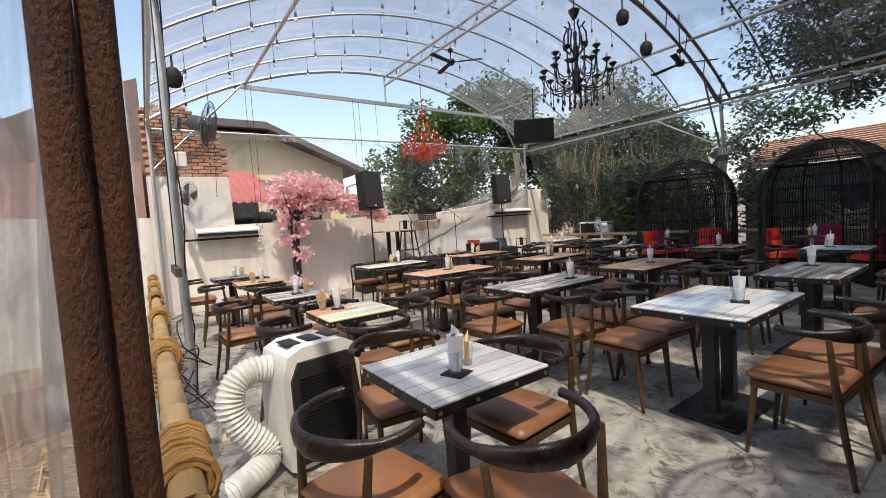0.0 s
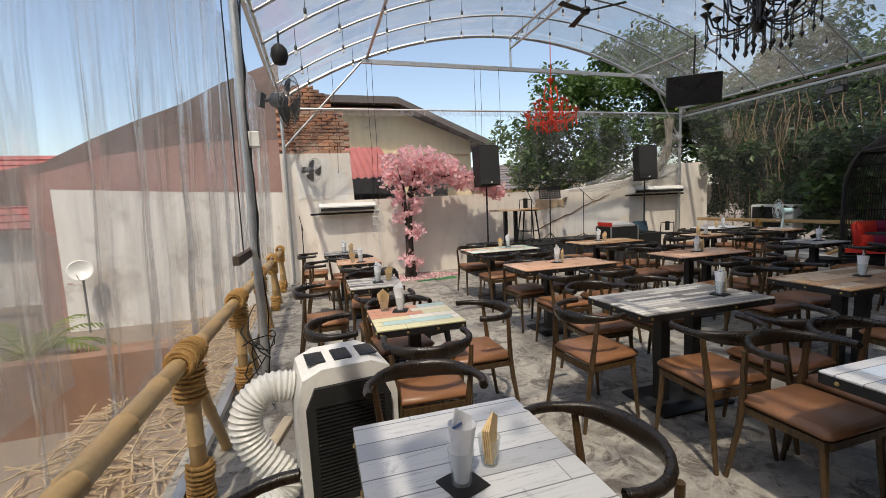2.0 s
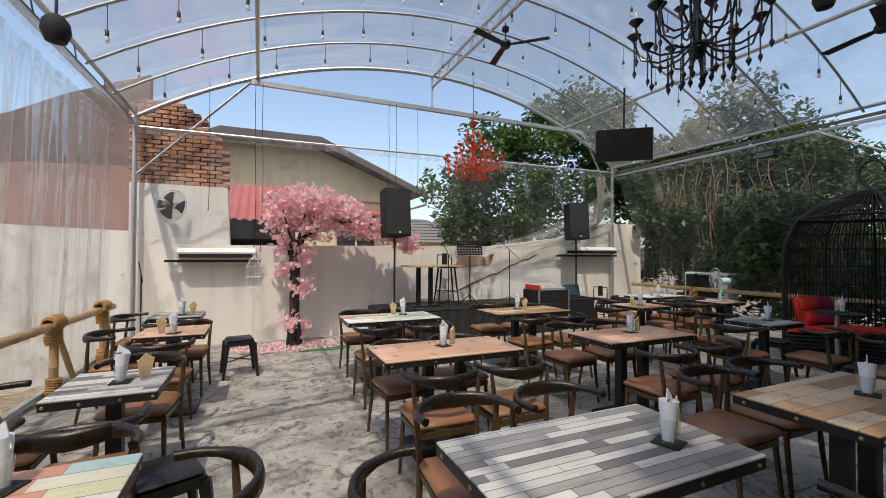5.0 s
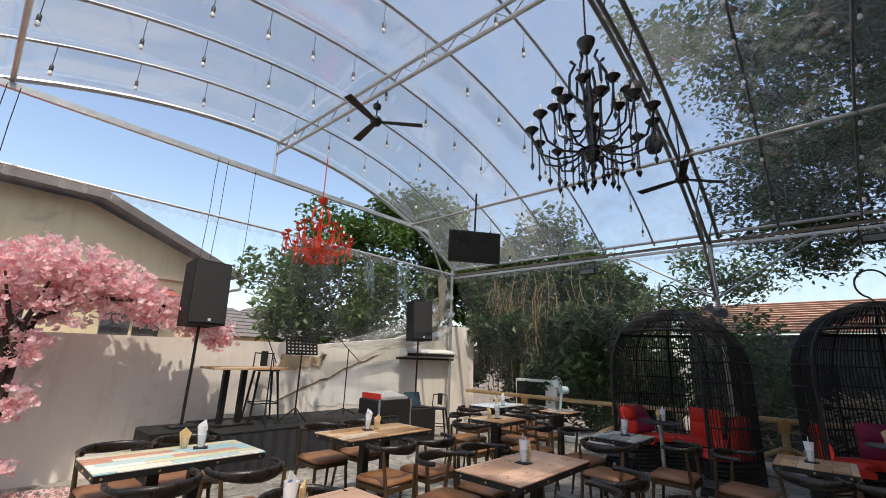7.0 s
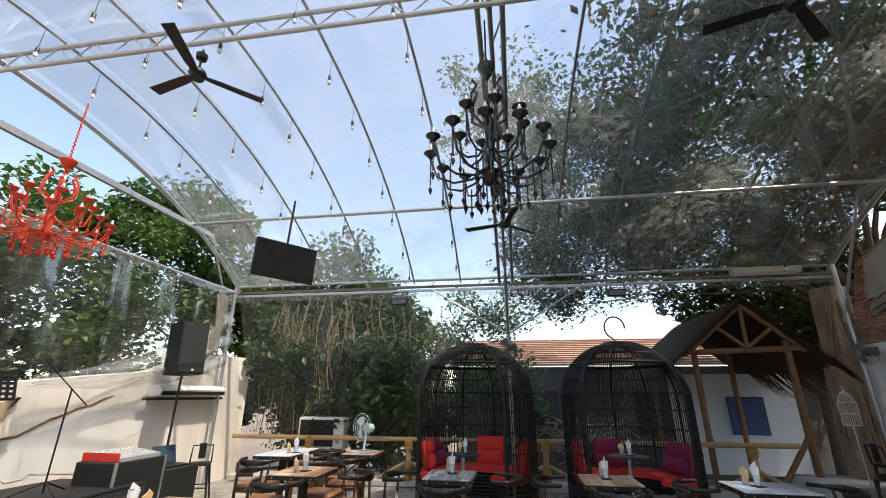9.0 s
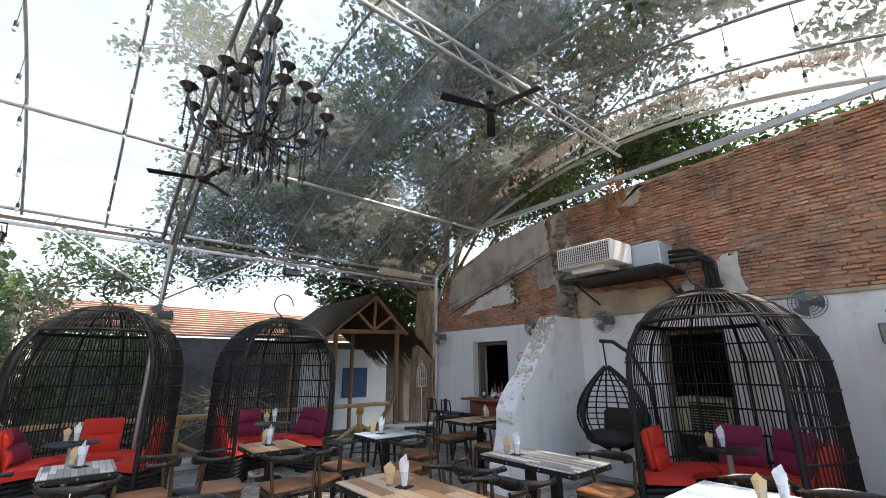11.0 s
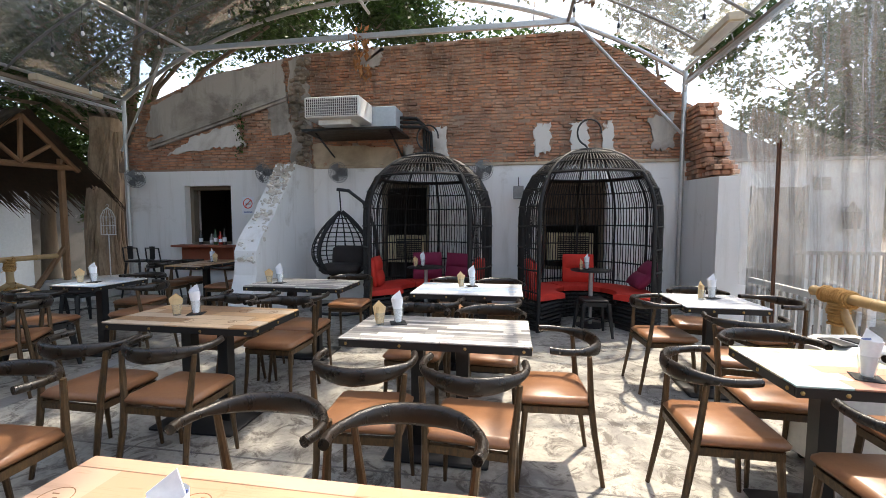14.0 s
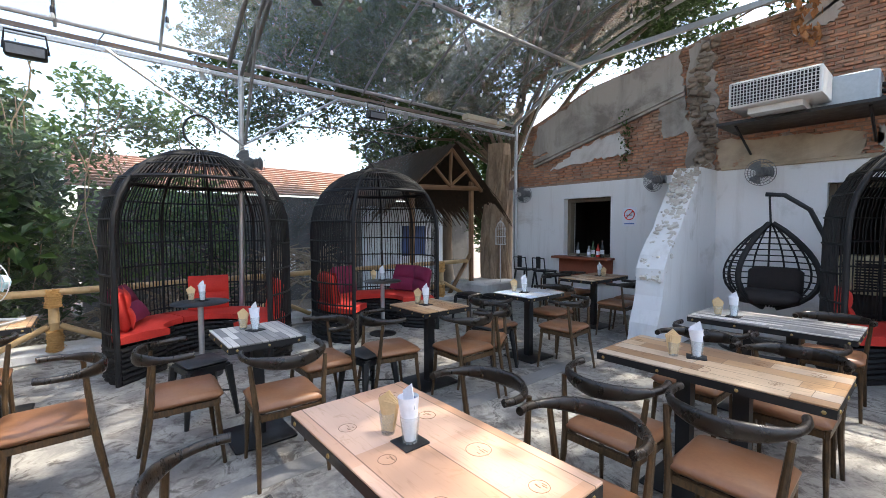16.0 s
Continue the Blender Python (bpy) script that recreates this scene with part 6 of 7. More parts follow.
def wall_fan(x, y, z, nx, ny, r=0.17, label="grey wall fan in a wire guard", tilt=-12):
    f = thing("wall_fan", label, "fan", "wall fans", pose(x, y, z, 0, 0, math.degrees(math.atan2(ny, nx))) @ pose(0, 0, 0, 0, -tilt, 0))
    for k in range(5):
        part("guard_ring", Mesh().tube([(0.03 + 0.05 * (1 - ((k + 1) / 5) ** 2), r * (k + 1) / 5 * math.cos(2 * math.pi * i / 24), r * (k + 1) / 5 * math.sin(2 * math.pi * i / 24)) for i in range(24)], 0.004, 4, None, 1.0, True), M_STEEL_DARK, f)
    wires = Mesh()
    for i in range(28):
        a = 2 * math.pi * i / 28
        for s in (1, -1):
            wires.tube([(0.03 + s * 0.05, 0.02 * math.cos(a), 0.02 * math.sin(a)), (0.03 + s * 0.04, r * 0.6 * math.cos(a), r * 0.6 * math.sin(a)), (0.03, r * math.cos(a), r * math.sin(a))], 0.0018, 3)
    tagged(part("guard_wire", wires, M_STEEL_DARK, f), kind="stuff")
    for k in range(3):
        a = k * 2.094
        part("blade", Mesh().grid(lambda u, v: (0.03 + 0.03 * (v - 0.5), r * (0.2 + 0.68 * u) * math.cos(a + (v - 0.5) * 1.1), r * (0.2 + 0.68 * u) * math.sin(a + (v - 0.5) * 1.1)), 4, 4), M_GREYPL, f)
    part("motor", Mesh().tube([(-0.14, 0, 0), (-0.12, 0, 0), (-0.03, 0, 0), (0.0, 0, 0)], [0.035, 0.06, 0.065, 0.04], 12), M_GREYPL, f)
    part("bracket", Mesh().tube([(-0.10, 0, 0), (-0.20, 0, -0.02)], 0.018, 6).box((-0.22, 0, -0.02), (0.03, 0.09, 0.12)), M_GREYPL, f)


M_GREYPL = worn("grey_plastic", (0.12, 0.125, 0.13), (0.20, 0.205, 0.21), 0.5, 0, 6, 0.1)
wall_fan(4.77, 0.28, 2.23, 0.25, 1.0)
wall_fan(3.42, 0.26, 2.22, 0.0, 1.0)
wall_fan(1.03, 0.26, 2.22, -0.3, 1.0)
wall_fan(7.34, 0.26, 2.18, -0.5, 1.0)
wall_fan(-1.45, 10.78, 2.24, 0.75, -0.65, 0.24, "white wall fan in a wire guard")
wall_fan(-1.62, 6.05, 2.42, 0.95, -0.35, 0.22, "large steel fan clamped to the pole")
wall_fan(7.46, 5.45, 2.32, -0.9, 0.4, 0.19)

# stains, repainted patches and a crack on the garden wall
M_REPAINT = plaster("fresh_white_patch", (0.82, 0.80, 0.77), (0.62, 0.56, 0.48), None, 0.6)
M_STAIN = plaster("ochre_damp_patch", (0.58, 0.42, 0.26), (0.40, 0.30, 0.20), (0.72, 0.64, 0.54), 0.5)
WALL_PATCHES = [
    ([(4.2, 0.62), (5.3, 0.62), (6.6, 1.2), (6.5, 1.5), (5.4, 1.35), (4.5, 1.05)], M_REPAINT), ([(-1.75, 1.68), (-0.74, 1.68), (-0.74, 2.1), (-1.2, 2.5), (-1.8, 2.4)], M_REPAINT),
    ([(3.5, 1.25), (4.3, 1.30), (4.4, 1.50), (3.6, 1.48)], M_STAIN),
]


# blossom tree
M_PINK = leaf_mat("pink_blossom", (0.93, 0.44, 0.48), (0.98, 0.88, 0.87), 0.45, 0.08)
bt = thing("blossom_tree", "artificial pink cherry blossom tree with dark stems", "tree", "", pose(0.33, 10.45, 0))
tm = Mesh()
rnd = random.Random(55)
for i in range(6):
    a = i * 1.05
    tm.tube([(0.10 * math.cos(a), 0.10 * math.sin(a), 0), (0.05 * math.cos(a + 0.6), 0.05 * math.sin(a + 0.6), 0.6), (0.06 * math.cos(a + 1.4), 0.06 * math.sin(a + 1.4), 1.2), (0.12 * math.cos(a + 2), 0.12 * math.sin(a + 2), 1.75), (0.35 * math.cos(a + 2), 0.25 * math.sin(a + 2), 2.2)], [0.035, 0.032, 0.03, 0.025, 0.01], 7)
tm.tube([(0, 0, 1.7), (0.6, 0, 2.05), (1.2, 0.02, 2.05), (1.75, 0.04, 1.85), (2.05, 0.05, 1.7)], [0.03, 0.026, 0.02, 0.015, 0.008], 7)
part("trunk", tm, worn("dark_stem", (0.03, 0.022, 0.018), (0.07, 0.05, 0.04), 0.85, 0, 12, 0.6), bt, "twisted dark brown stems")
bl = Mesh()


def blossom(m, c, r, n):
    """Sprays of five-petalled flowers, with gaps between the sprays."""
    for _ in range(max(3, n // 9)):
        d = Vector((rnd.gauss(0, 1), rnd.gauss(0, 1), rnd.gauss(0, 0.85))).normalized() * r * rnd.random() ** 0.45
        hub = Vector(c) + d
        for _ in range(6):
            p = hub + Vector((rnd.gauss(0, 0.035), rnd.gauss(0, 0.035), rnd.gauss(0, 0.03)))
            t = Euler((rnd.uniform(-1.3, 1.3), rnd.uniform(-1.3, 1.3), rnd.uniform(0, 6.28))).to_matrix()
            s = rnd.uniform(0.019, 0.030)
            for k in range(5):
                q_ = Euler((0, 0, k * 1.2566)).to_matrix()
                m.add([p + t @ (q_ @ Vector(q)) for q in ((0, 0, 0), (s, -s * 0.62, 0.25 * s), (1.5 * s, 0, 0.5 * s), (s, s * 0.62, 0.25 * s))], [(0, 1, 2, 3)])


for c, r, n in (((-0.05, 0, 2.25), 0.36, 420), ((0.25, -0.05, 2.35), 0.34, 420), ((0.55, 0, 2.22), 0.32, 400), ((-0.25, -0.05, 1.98), 0.24, 240), ((0.3, 0, 1.98), 0.32, 360), ((0.85, 0, 2.15), 0.28, 330), ((1.15, 0, 2.02), 0.25, 290), ((1.45, 0.02, 1.92), 0.22, 240), ((1.75, 0.04, 1.80), 0.20, 200), ((2.02, 0.05, 1.68), 0.17, 150), ((0.14, -0.1, 1.48), 0.17, 130), ((-0.12, 0, 1.28), 0.15, 100), ((0.10, -0.1, 0.98), 0.17, 120), ((-0.05, -0.08, 0.42), 0.15, 90), ((0.12, 0.02, 0.25), 0.12, 70), ((-0.15, -0.05, 1.6), 0.16, 110)):
    blossom(bl, c, r * 1.15, int(n * 2.0))
part("blossom", bl, M_PINK, bt, "dense pink blossom", 0)
pet = Mesh()
for i in range(1500):
    a, r = rnd.uniform(0, 6.28), rnd.random() ** 0.6
    px, py = 0.35 + 0.95 * r * math.cos(a), 10.35 + 0.42 * r * math.sin(a)
    s = rnd.uniform(0.015, 0.03)
    t = Euler((rnd.uniform(-0.5, 0.5), rnd.uniform(-0.5, 0.5), rnd.uniform(0, 6.28))).to_matrix()
    pet.add([Vector((px, py, 0.016 + rnd.uniform(0, 0.025))) + t @ Vector(q) for q in ((-s, 0, 0), (0, -s * 0.6, 0), (s, 0, 0), (0, s * 0.6, 0))], [(0, 1, 2, 3)])
solid("fallen_petals", pet, M_PINK, "fallen pink petals round the tree's foot", "petals", "", "stuff", 0)
solid("green_mat", Mesh().box((0.75, 10.05, 0.006), (0.8, 0.22, 0.010)), worn("artificial_grass", (0.02, 0.16, 0.05), (0.04, 0.26, 0.08), 0.9, 0, 60, 0.8), "strip of green artificial grass on the floor", "mat")


def wire_cage(x, y, z, h, stand):
    c = thing("wire_bird_cage", "small white wire bird cage on a slim stand", "bird cage", "wire bird cages", pose(x, y, 0))
    for i in range(14):
        a = 2 * math.pi * i / 14
        part("wire", Mesh().tube([(0.11 * math.cos(a), 0.11 * math.sin(a), z), (0.11 * math.cos(a), 0.11 * math.sin(a), z + h * 0.65), (0.06 * math.cos(a), 0.06 * math.sin(a), z + h * 0.9), (0, 0, z + h)], 0.0035, 4), M_WPAINT, c)
    for zz in (z, z + h * 0.33, z + h * 0.65):
        part("hoop", Mesh().tube([(0.11 * math.cos(2 * math.pi * i / 18), 0.11 * math.sin(2 * math.pi * i / 18), zz) for i in range(18)], 0.005, 4, None, 1.0, True), M_WPAINT, c)
    if stand:
        part("stem", Mesh().tube([(0, 0, 0.02), (0, 0, z)], 0.009, 6), M_WPAINT, c)
        for k in range(3):
            a = k * 2.094
            part("foot", Mesh().tube([(0, 0, 0.14), (0.09 * math.cos(a), 0.09 * math.sin(a), 0.10), (0.12 * math.cos(a), 0.12 * math.sin(a), 0.008)], 0.007, 5), M_WPAINT, c)
    part("finial", Mesh().tube([(0.03 * math.cos(t), 0, z + h + 0.03 + 0.03 * math.sin(t)) for t in [k * 0.6 for k in range(11)]], 0.004, 4), M_WPAINT, c)


wire_cage(-0.28, 10.4, 0.98, 0.48, True)
wire_cage(7.88, 0.35, 1.15, 0.5, True)

# ---- things overhead ----
def ceiling_fan(x, y, z, turn):
    f = thing("ceiling_fan", "black three-bladed ceiling fan", "ceiling fan", "ceiling fans", pose(x, y, z, 0, 0, turn))
    part("motor", Mesh().lathe([(0.0, -0.06), (0.06, -0.05), (0.085, 0.0), (0.07, 0.04), (0.02, 0.06), (0.0, 0.06)], 18), M_BLACK, f)
    part("rod", Mesh().tube([(0, 0, 0.05), (0, 0, max(0.24, APEX - 0.30 - z))], 0.011, 6), M_BLACK, f)
    part("canopy", Mesh().lathe([(0.0, 0.17), (0.05, 0.19), (0.055, 0.24), (0.0, 0.26)], 14), M_BLACK, f)
    for k in range(3):
        part("blade", Mesh().slab([(0.07, -0.03), (0.18, -0.045), (0.61, -0.055), (0.62, 0.055), (0.18, 0.045), (0.07, 0.03)], "z", -0.012, -0.004), M_BLACK, f).matrix_basis = pose(0, 0, 0, 0, 0, k * 120) @ pose(0, 0, 0, 8, 0, 0)


ceiling_fan(3.0, 8.31, 4.51, -43)
ceiling_fan(5.95, 5.41, 3.97, 75)
ceiling_fan(2.92, 3.12, 4.42, -47)


def beads(x, y, z, count, tip):
    """A string of beads ending in a faceted drop."""
    prof = [(0.002, 0.0)]
    for k in range(count):
        prof += [(0.009, -0.010 - k * 0.022), (0.003, -0.021 - k * 0.022)]
    e = prof[-1][1]
    prof += [(tip, e - 0.035), (0.0, e - 0.085)]
    return Mesh().lathe(prof[::-1], 6, None, (x, y, z))


def chandelier(x, y, z, r, mat_, label, n1, n2, top):
    c = thing("chandelier", label, "chandelier", "chandeliers", pose(x, y, z))
    part("stem", Mesh().lathe([(0.0, -0.24), (0.05, -0.22), (0.07, -0.16), (0.03, -0.08), (0.05, 0.05), (0.025, 0.2), (0.05, 0.33), (0.02, 0.5), (0.03, 0.62), (0.0, 0.66)], 14), mat_, c)
    part("chain", Mesh().tube([(0.008 * (-1) ** k, 0, 0.64 + 0.03 * k) for k in range(int((top - 0.64) / 0.03) + 1)], 0.009, 5), mat_, c)
    part("rose", Mesh().lathe([(0.0, 0.80), (0.03, 0.81), (0.075, 0.90), (0.08, 0.93), (0.0, 0.94)], 16), mat_, c)
    for n, rr, z0, zc in ((n1, r, -0.10, 0.08), (n2, r * 0.62, 0.10, 0.34)):
        for i in range(n):
            a = 2 * math.pi * (i + 0.3 * (n == n2)) / n
            ca, sa = math.cos(a), math.sin(a)
            pts = [(0.04, z0), (rr * 0.3, z0 - 0.07), (rr * 0.6, z0 - 0.09), (rr * 0.88, z0 - 0.03), (rr, zc - 0.05), (rr, zc)]
            arm = part("arm", Mesh().tube([(q * ca, q * sa, w) for q, w in pts], 0.0095, 6), mat_, c)
            part("cup", Mesh().lathe([(0.0, zc - 0.03), (0.022, zc - 0.025), (0.034, zc - 0.005), (0.060, zc + 0.018), (0.054, zc + 0.024), (0.0, zc + 0.005)], 12, None, (rr * ca, rr * sa, 0)), mat_, arm)
            part("candle", Mesh().lathe([(0.012, zc), (0.012, zc + 0.045), (0.017, zc + 0.06), (0.006, zc + 0.10), (0.0, zc + 0.105)], 8, None, (rr * ca, rr * sa, 0)), M_CANDLE, arm, "clear candle bulb")
            drop = beads(rr * ca, rr * sa, zc - 0.02, 12, 0.019)
            part("crystal_drop", drop, mat_, arm)
    for i in range(8):
        a = 2 * math.pi * i / 8 + 0.2
        for rr in (0.11, 0.22, 0.34):
            part("crystal_drop", beads(rr * math.cos(a + rr), rr * math.sin(a + rr), -0.14 + 0.1 * rr, 9 + i % 3, 0.022), mat_, c)
    for i in range(6):
        a = 2 * math.pi * i / 6
        part("scroll", Mesh().tube([(0.03 * math.cos(a), 0.03 * math.sin(a), 0.30), (0.16 * math.cos(a), 0.16 * math.sin(a), 0.42), (0.15 * math.cos(a), 0.15 * math.sin(a), 0.60), (0.10 * math.cos(a), 0.10 * math.sin(a), 0.70), (0.14 * math.cos(a), 0.14 * math.sin(a), 0.74)], 0.013, 6), mat_, c)
    return c


M_CANDLE = worn("clear_bulb", (0.70, 0.70, 0.66), (0.82, 0.82, 0.80), 0.15, 0, 5, 0.0)
M_GLOSSBLACK = worn("glossy_black_glass", (0.010, 0.010, 0.011), (0.022, 0.022, 0.024), 0.15, 0, 8, 0.05)
M_GLOSSRED = worn("glossy_red_glass", (0.62, 0.04, 0.015), (0.72, 0.08, 0.03), 0.2, 0, 8, 0.05)
chandelier(3.07, 5.50, 3.34, 0.48, M_GLOSSBLACK, "large black glass chandelier with crystal drops", 12, 8, 1.45)
red_ch = chandelier(3.43, 10.1, 3.22, 0.52, M_GLOSSRED, "red glass chandelier with candle bulbs", 14, 8, 1.9)
red_ch.scale = (1, 1, 0.8)

tv = thing("television", "flat black television hung from the roof", "television", "", pose(5.75, 8.74, 3.47, 0, 0, -36.9) @ pose(0, 0, 0, 6, 0, 0))
part("panel", Mesh().box((0, 0.02, 0), (0.96, 0.05, 0.57), None, 0.008), M_BLACK, tv)
part("screen", Mesh().box((0, -0.0075, 0.01), (0.92, 0.006, 0.52)), worn("off_screen", (0.008, 0.008, 0.009), (0.012, 0.012, 0.013), 0.3, 0, 3, 0.0), tv, "dark unlit screen")
part("drop_pole", Mesh().tube([(0, 0.06, 0.1), (0, 0.05, 1.0)], 0.018, 8), M_BLACK, tv)


def pod(name, x, y, z, label, category):
    s = thing(name, label, category, "", pose(x, y, z))
    part("shell", Mesh().lathe([(0.0, -0.12), (0.07, -0.10), (0.10, -0.02), (0.09, 0.06), (0.05, 0.11), (0.0, 0.12)], 16), M_BLACK_MATTE, s)
    part("bracket", Mesh().tube([(0, 0, 0.10), (0, 0, 0.26)], 0.012, 6), M_BLACK, s)


pod("pendant_speaker", 4.92, 5.47, 4.06, "black pendant loudspeaker under the truss", "loudspeaker")
pod("pendant_speaker", 4.25, 5.47, 4.42, "black pendant loudspeaker under the truss", "loudspeaker")
pod("pendant_speaker", -1.72, 7.54, 3.30, "black pendant loudspeaker hung at the eave", "loudspeaker")


def stage_light(x, y, z):
    s = thing("flood_light", "black flood light under the eave beam", "light fitting", "flood lights", pose(x, y, z))
    part("body", Mesh().box((0, 0, 0), (0.13, 0.30, 0.12), None, 0.015), M_BLACK, s)
    part("yoke", Mesh().tube([(0, -0.16, 0), (0, -0.14, 0.18), (0, 0.14, 0.18), (0, 0.16, 0)], 0.010, 5), M_BLACK, s)
    part("lens", Mesh().box((-0.067, 0, -0.01), (0.006, 0.26, 0.08)), M_GREYPL, s)


stage_light(7.50, 7.40, 3.18)
stage_light(7.50, 3.59, 3.22)


def batten(x, y0, y1, z):
    b = thing("tube_light", "cream fluorescent batten along the eave", "light fitting", "tube lights")
    part("housing", Mesh().box((x, (y0 + y1) / 2, z), (0.16, y1 - y0, 0.10), None, 0.01), worn("cream_enamel", (0.55, 0.46, 0.32), (0.66, 0.57, 0.42), 0.5, 0, 4, 0.05), b)
    part("diffuser", Mesh().box((x, (y0 + y1) / 2, z - 0.056), (0.12, y1 - y0 - 0.06, 0.012)), M_PLASTIC, b)


batten(7.52, 0.70, 1.72, 3.52)
batten(-1.80, 0.85, 1.85, 3.62)

# string lights along the ribs
random.seed(77)
lamp_base = thing("string_light", "hanging festoon bulb on a black cord", "string light", "string lights")
part("cord", Mesh().tube([(0, 0, 0), (0, 0, -0.24)], 0.0035, 4), M_BLACK, lamp_base)
part("socket", Mesh().tube([(0, 0, -0.235), (0, 0, -0.245), (0, 0, -0.30)], [0.010, 0.018, 0.018], 8), M_BLACK, lamp_base)
part("bulb", Mesh().lathe([(0.012, -0.30), (0.022, -0.325), (0.018, -0.35), (0.0, -0.362)], 8), M_CANDLE, lamp_base, "small clear bulb")
lamp_first = True
for y in RIBS:
    x = XM - HALF + 0.35 + random.uniform(0, 0.3)
    while x < XM + HALF - 0.3:
        if lamp_first:
            lamp_base.matrix_basis = pose(x, y, roof_z(x, 0.045))
            lamp_first = False
        else:
            copy_thing(lamp_base, pose(x, y, roof_z(x, 0.045)))
        x += random.uniform(0.5, 0.78)

# cords hanging from the tie beam and along the garden wall's end
cord_rnd = random.Random(14)
wiring = thing("roof_wiring", "thin dark cords hanging from the steel tie beam", "wiring")
for x, z1 in ((-0.95, 2.2), (-0.28, 1.62), (-0.17, 1.55), (2.02, 2.1), (2.16, 1.75), (2.60, 2.6), (4.9, 2.4), (5.05, 1.9)):
    strand = Mesh().tube([(x + 0.02 * math.sin(k + x * 9) * k / 6 + cord_rnd.uniform(-0.004, 0.004), 10.84, 4.36 + (z1 - 4.36) * k / 6) for k in range(7)], 0.0045, 4)
    part("cord", strand.lathe([(0.0, -0.012), (0.012, -0.006), (0.012, 0.006), (0.0, 0.012)], 8, None, (x + 0.02 * math.sin(6 + x * 9), 10.84, z1)), M_BLACK_MATTE, wiring)

# ---- things along the brick wall ----
duct = thing("ducted_air_conditioner", "ducted air conditioner with white grille on a black shelf", "air conditioner")
part("shelf", Mesh().box((3.02, 0.42, 2.80), (1.5, 0.84, 0.035)), M_BLACK, duct, "black steel shelf")
for x in (2.4, 3.6):
    part("bracket", Mesh().tube([(x, 0.0, 2.5), (x, 0.7, 2.78)], 0.016, 6), M_BLACK, duct)
part("plenum", Mesh().box((3.14, 0.86, 3.05), (0.84, 0.56, 0.30), None, 0.012), M_PLASTIC, duct, "white grille box")
gr = Mesh()
for i in range(26):
    gr.box((2.745 + i * 0.0316, 1.147, 3.05), (0.008, 0.014, 0.25))
for i in range(7):
    gr.box((3.14, 1.150, 2.94 + i * 0.037), (0.79, 0.012, 0.006))
part("grille", gr, M_WPAINT, duct, "white egg-crate grille")
part("grille_back", Mesh().box((3.14, 1.139, 3.05), (0.78, 0.006, 0.25)), M_BLACK_MATTE, duct)
part("cooling_unit", Mesh().box((2.75, 0.34, 3.01), (0.8, 0.44, 0.36), None, 0.015), worn("blue_grey_sheet", (0.36, 0.42, 0.46), (0.48, 0.53, 0.56), 0.45, 0.3, 3, 0.1), duct, "blue-grey sheet metal unit")
part("plenum_foot", Mesh().box((3.14, 0.84, 2.86), (0.5, 0.4, 0.07)), M_WPAINT, duct)
for k in range(3):
    part("pipe", Mesh().tube([(2.35, 0.3, 3.06 - k * 0.07), (2.10 - k * 0.05, 0.22, 3.06 - k * 0.07), (2.00 - k * 0.06, 0.12, 2.98 - k * 0.07), (1.98 - k * 0.06, 0.08, 2.2)], 0.026, 7), M_BLACK_MATTE, duct, "black insulated pipe")

sw = thing("hanging_egg_chair", "black rattan hanging egg chair on a curved stand", "swing chair", "", pose(3.2, 0.72, 0))
M_CHARC = worn("charcoal_cushion", (0.02, 0.016, 0.015), (0.045, 0.036, 0.034), 0.9, 0, 10, 0.3)


def egg(z):
    u = (z - 0.52) / 1.04
    return 0.47 * math.sin(math.pi * min(1, max(0.0, u)) ** 0.72) ** 0.8 if 0 < u < 1 else 0.02


for k in range(13):
    a = radians(150 + 240 * k / 12 - 60 + 180)
    part("cane", Mesh().tube([(egg(z) * math.sin(a), -egg(z) * 0.75 * math.cos(a), z) for z in [0.53 + 1.02 * i / 12 for i in range(13)]], 0.011 if 0 < k < 12 else 0.032, 6), M_RATTAN, sw)
for z in [0.62 + 0.075 * i for i in range(12)]:
    part("cross_cane", Mesh().tube([(egg(z) * math.sin(radians(270 + 240 * k / 16)), -egg(z) * 0.75 * math.cos(radians(270 + 240 * k / 16)), z) for k in range(17)], 0.008, 5), M_RATTAN, sw)
part("cushion", Mesh().box((0, 0.02, 0.66), (0.62, 0.42, 0.16), None, 0.06), M_CHARC, sw, "charcoal seat cushion", 60)
part("cushion", Mesh().box((0, -0.18, 0.86), (0.56, 0.14, 0.34), pose(0, 0, 0, 8), 0.05), M_CHARC, sw, "charcoal back cushion", 60)
part("chain", Mesh().tube([(0, 0, 1.55), (0.02, 0, 1.88)], 0.012, 6), M_BLACK, sw)
part("stand", Mesh().tube([(0.06, 0, 1.90), (-0.12, -0.02, 1.88), (-0.35, -0.05, 1.70), (-0.52, -0.08, 1.3), (-0.58, -0.1, 0.7), (-0.55, -0.1, 0.1), (-0.40, -0.05, 0.03)], 0.026, 8), M_BLACK, sw, "curved black steel stand")
part("base_ring", Mesh().tube([(0.5 * math.cos(2 * math.pi * i / 28) - 0.02, 0.42 * math.sin(2 * math.pi * i / 28) + 0.02, 0.022) for i in range(28)], 0.022, 6, None, 1.0, True), M_BLACK, sw)


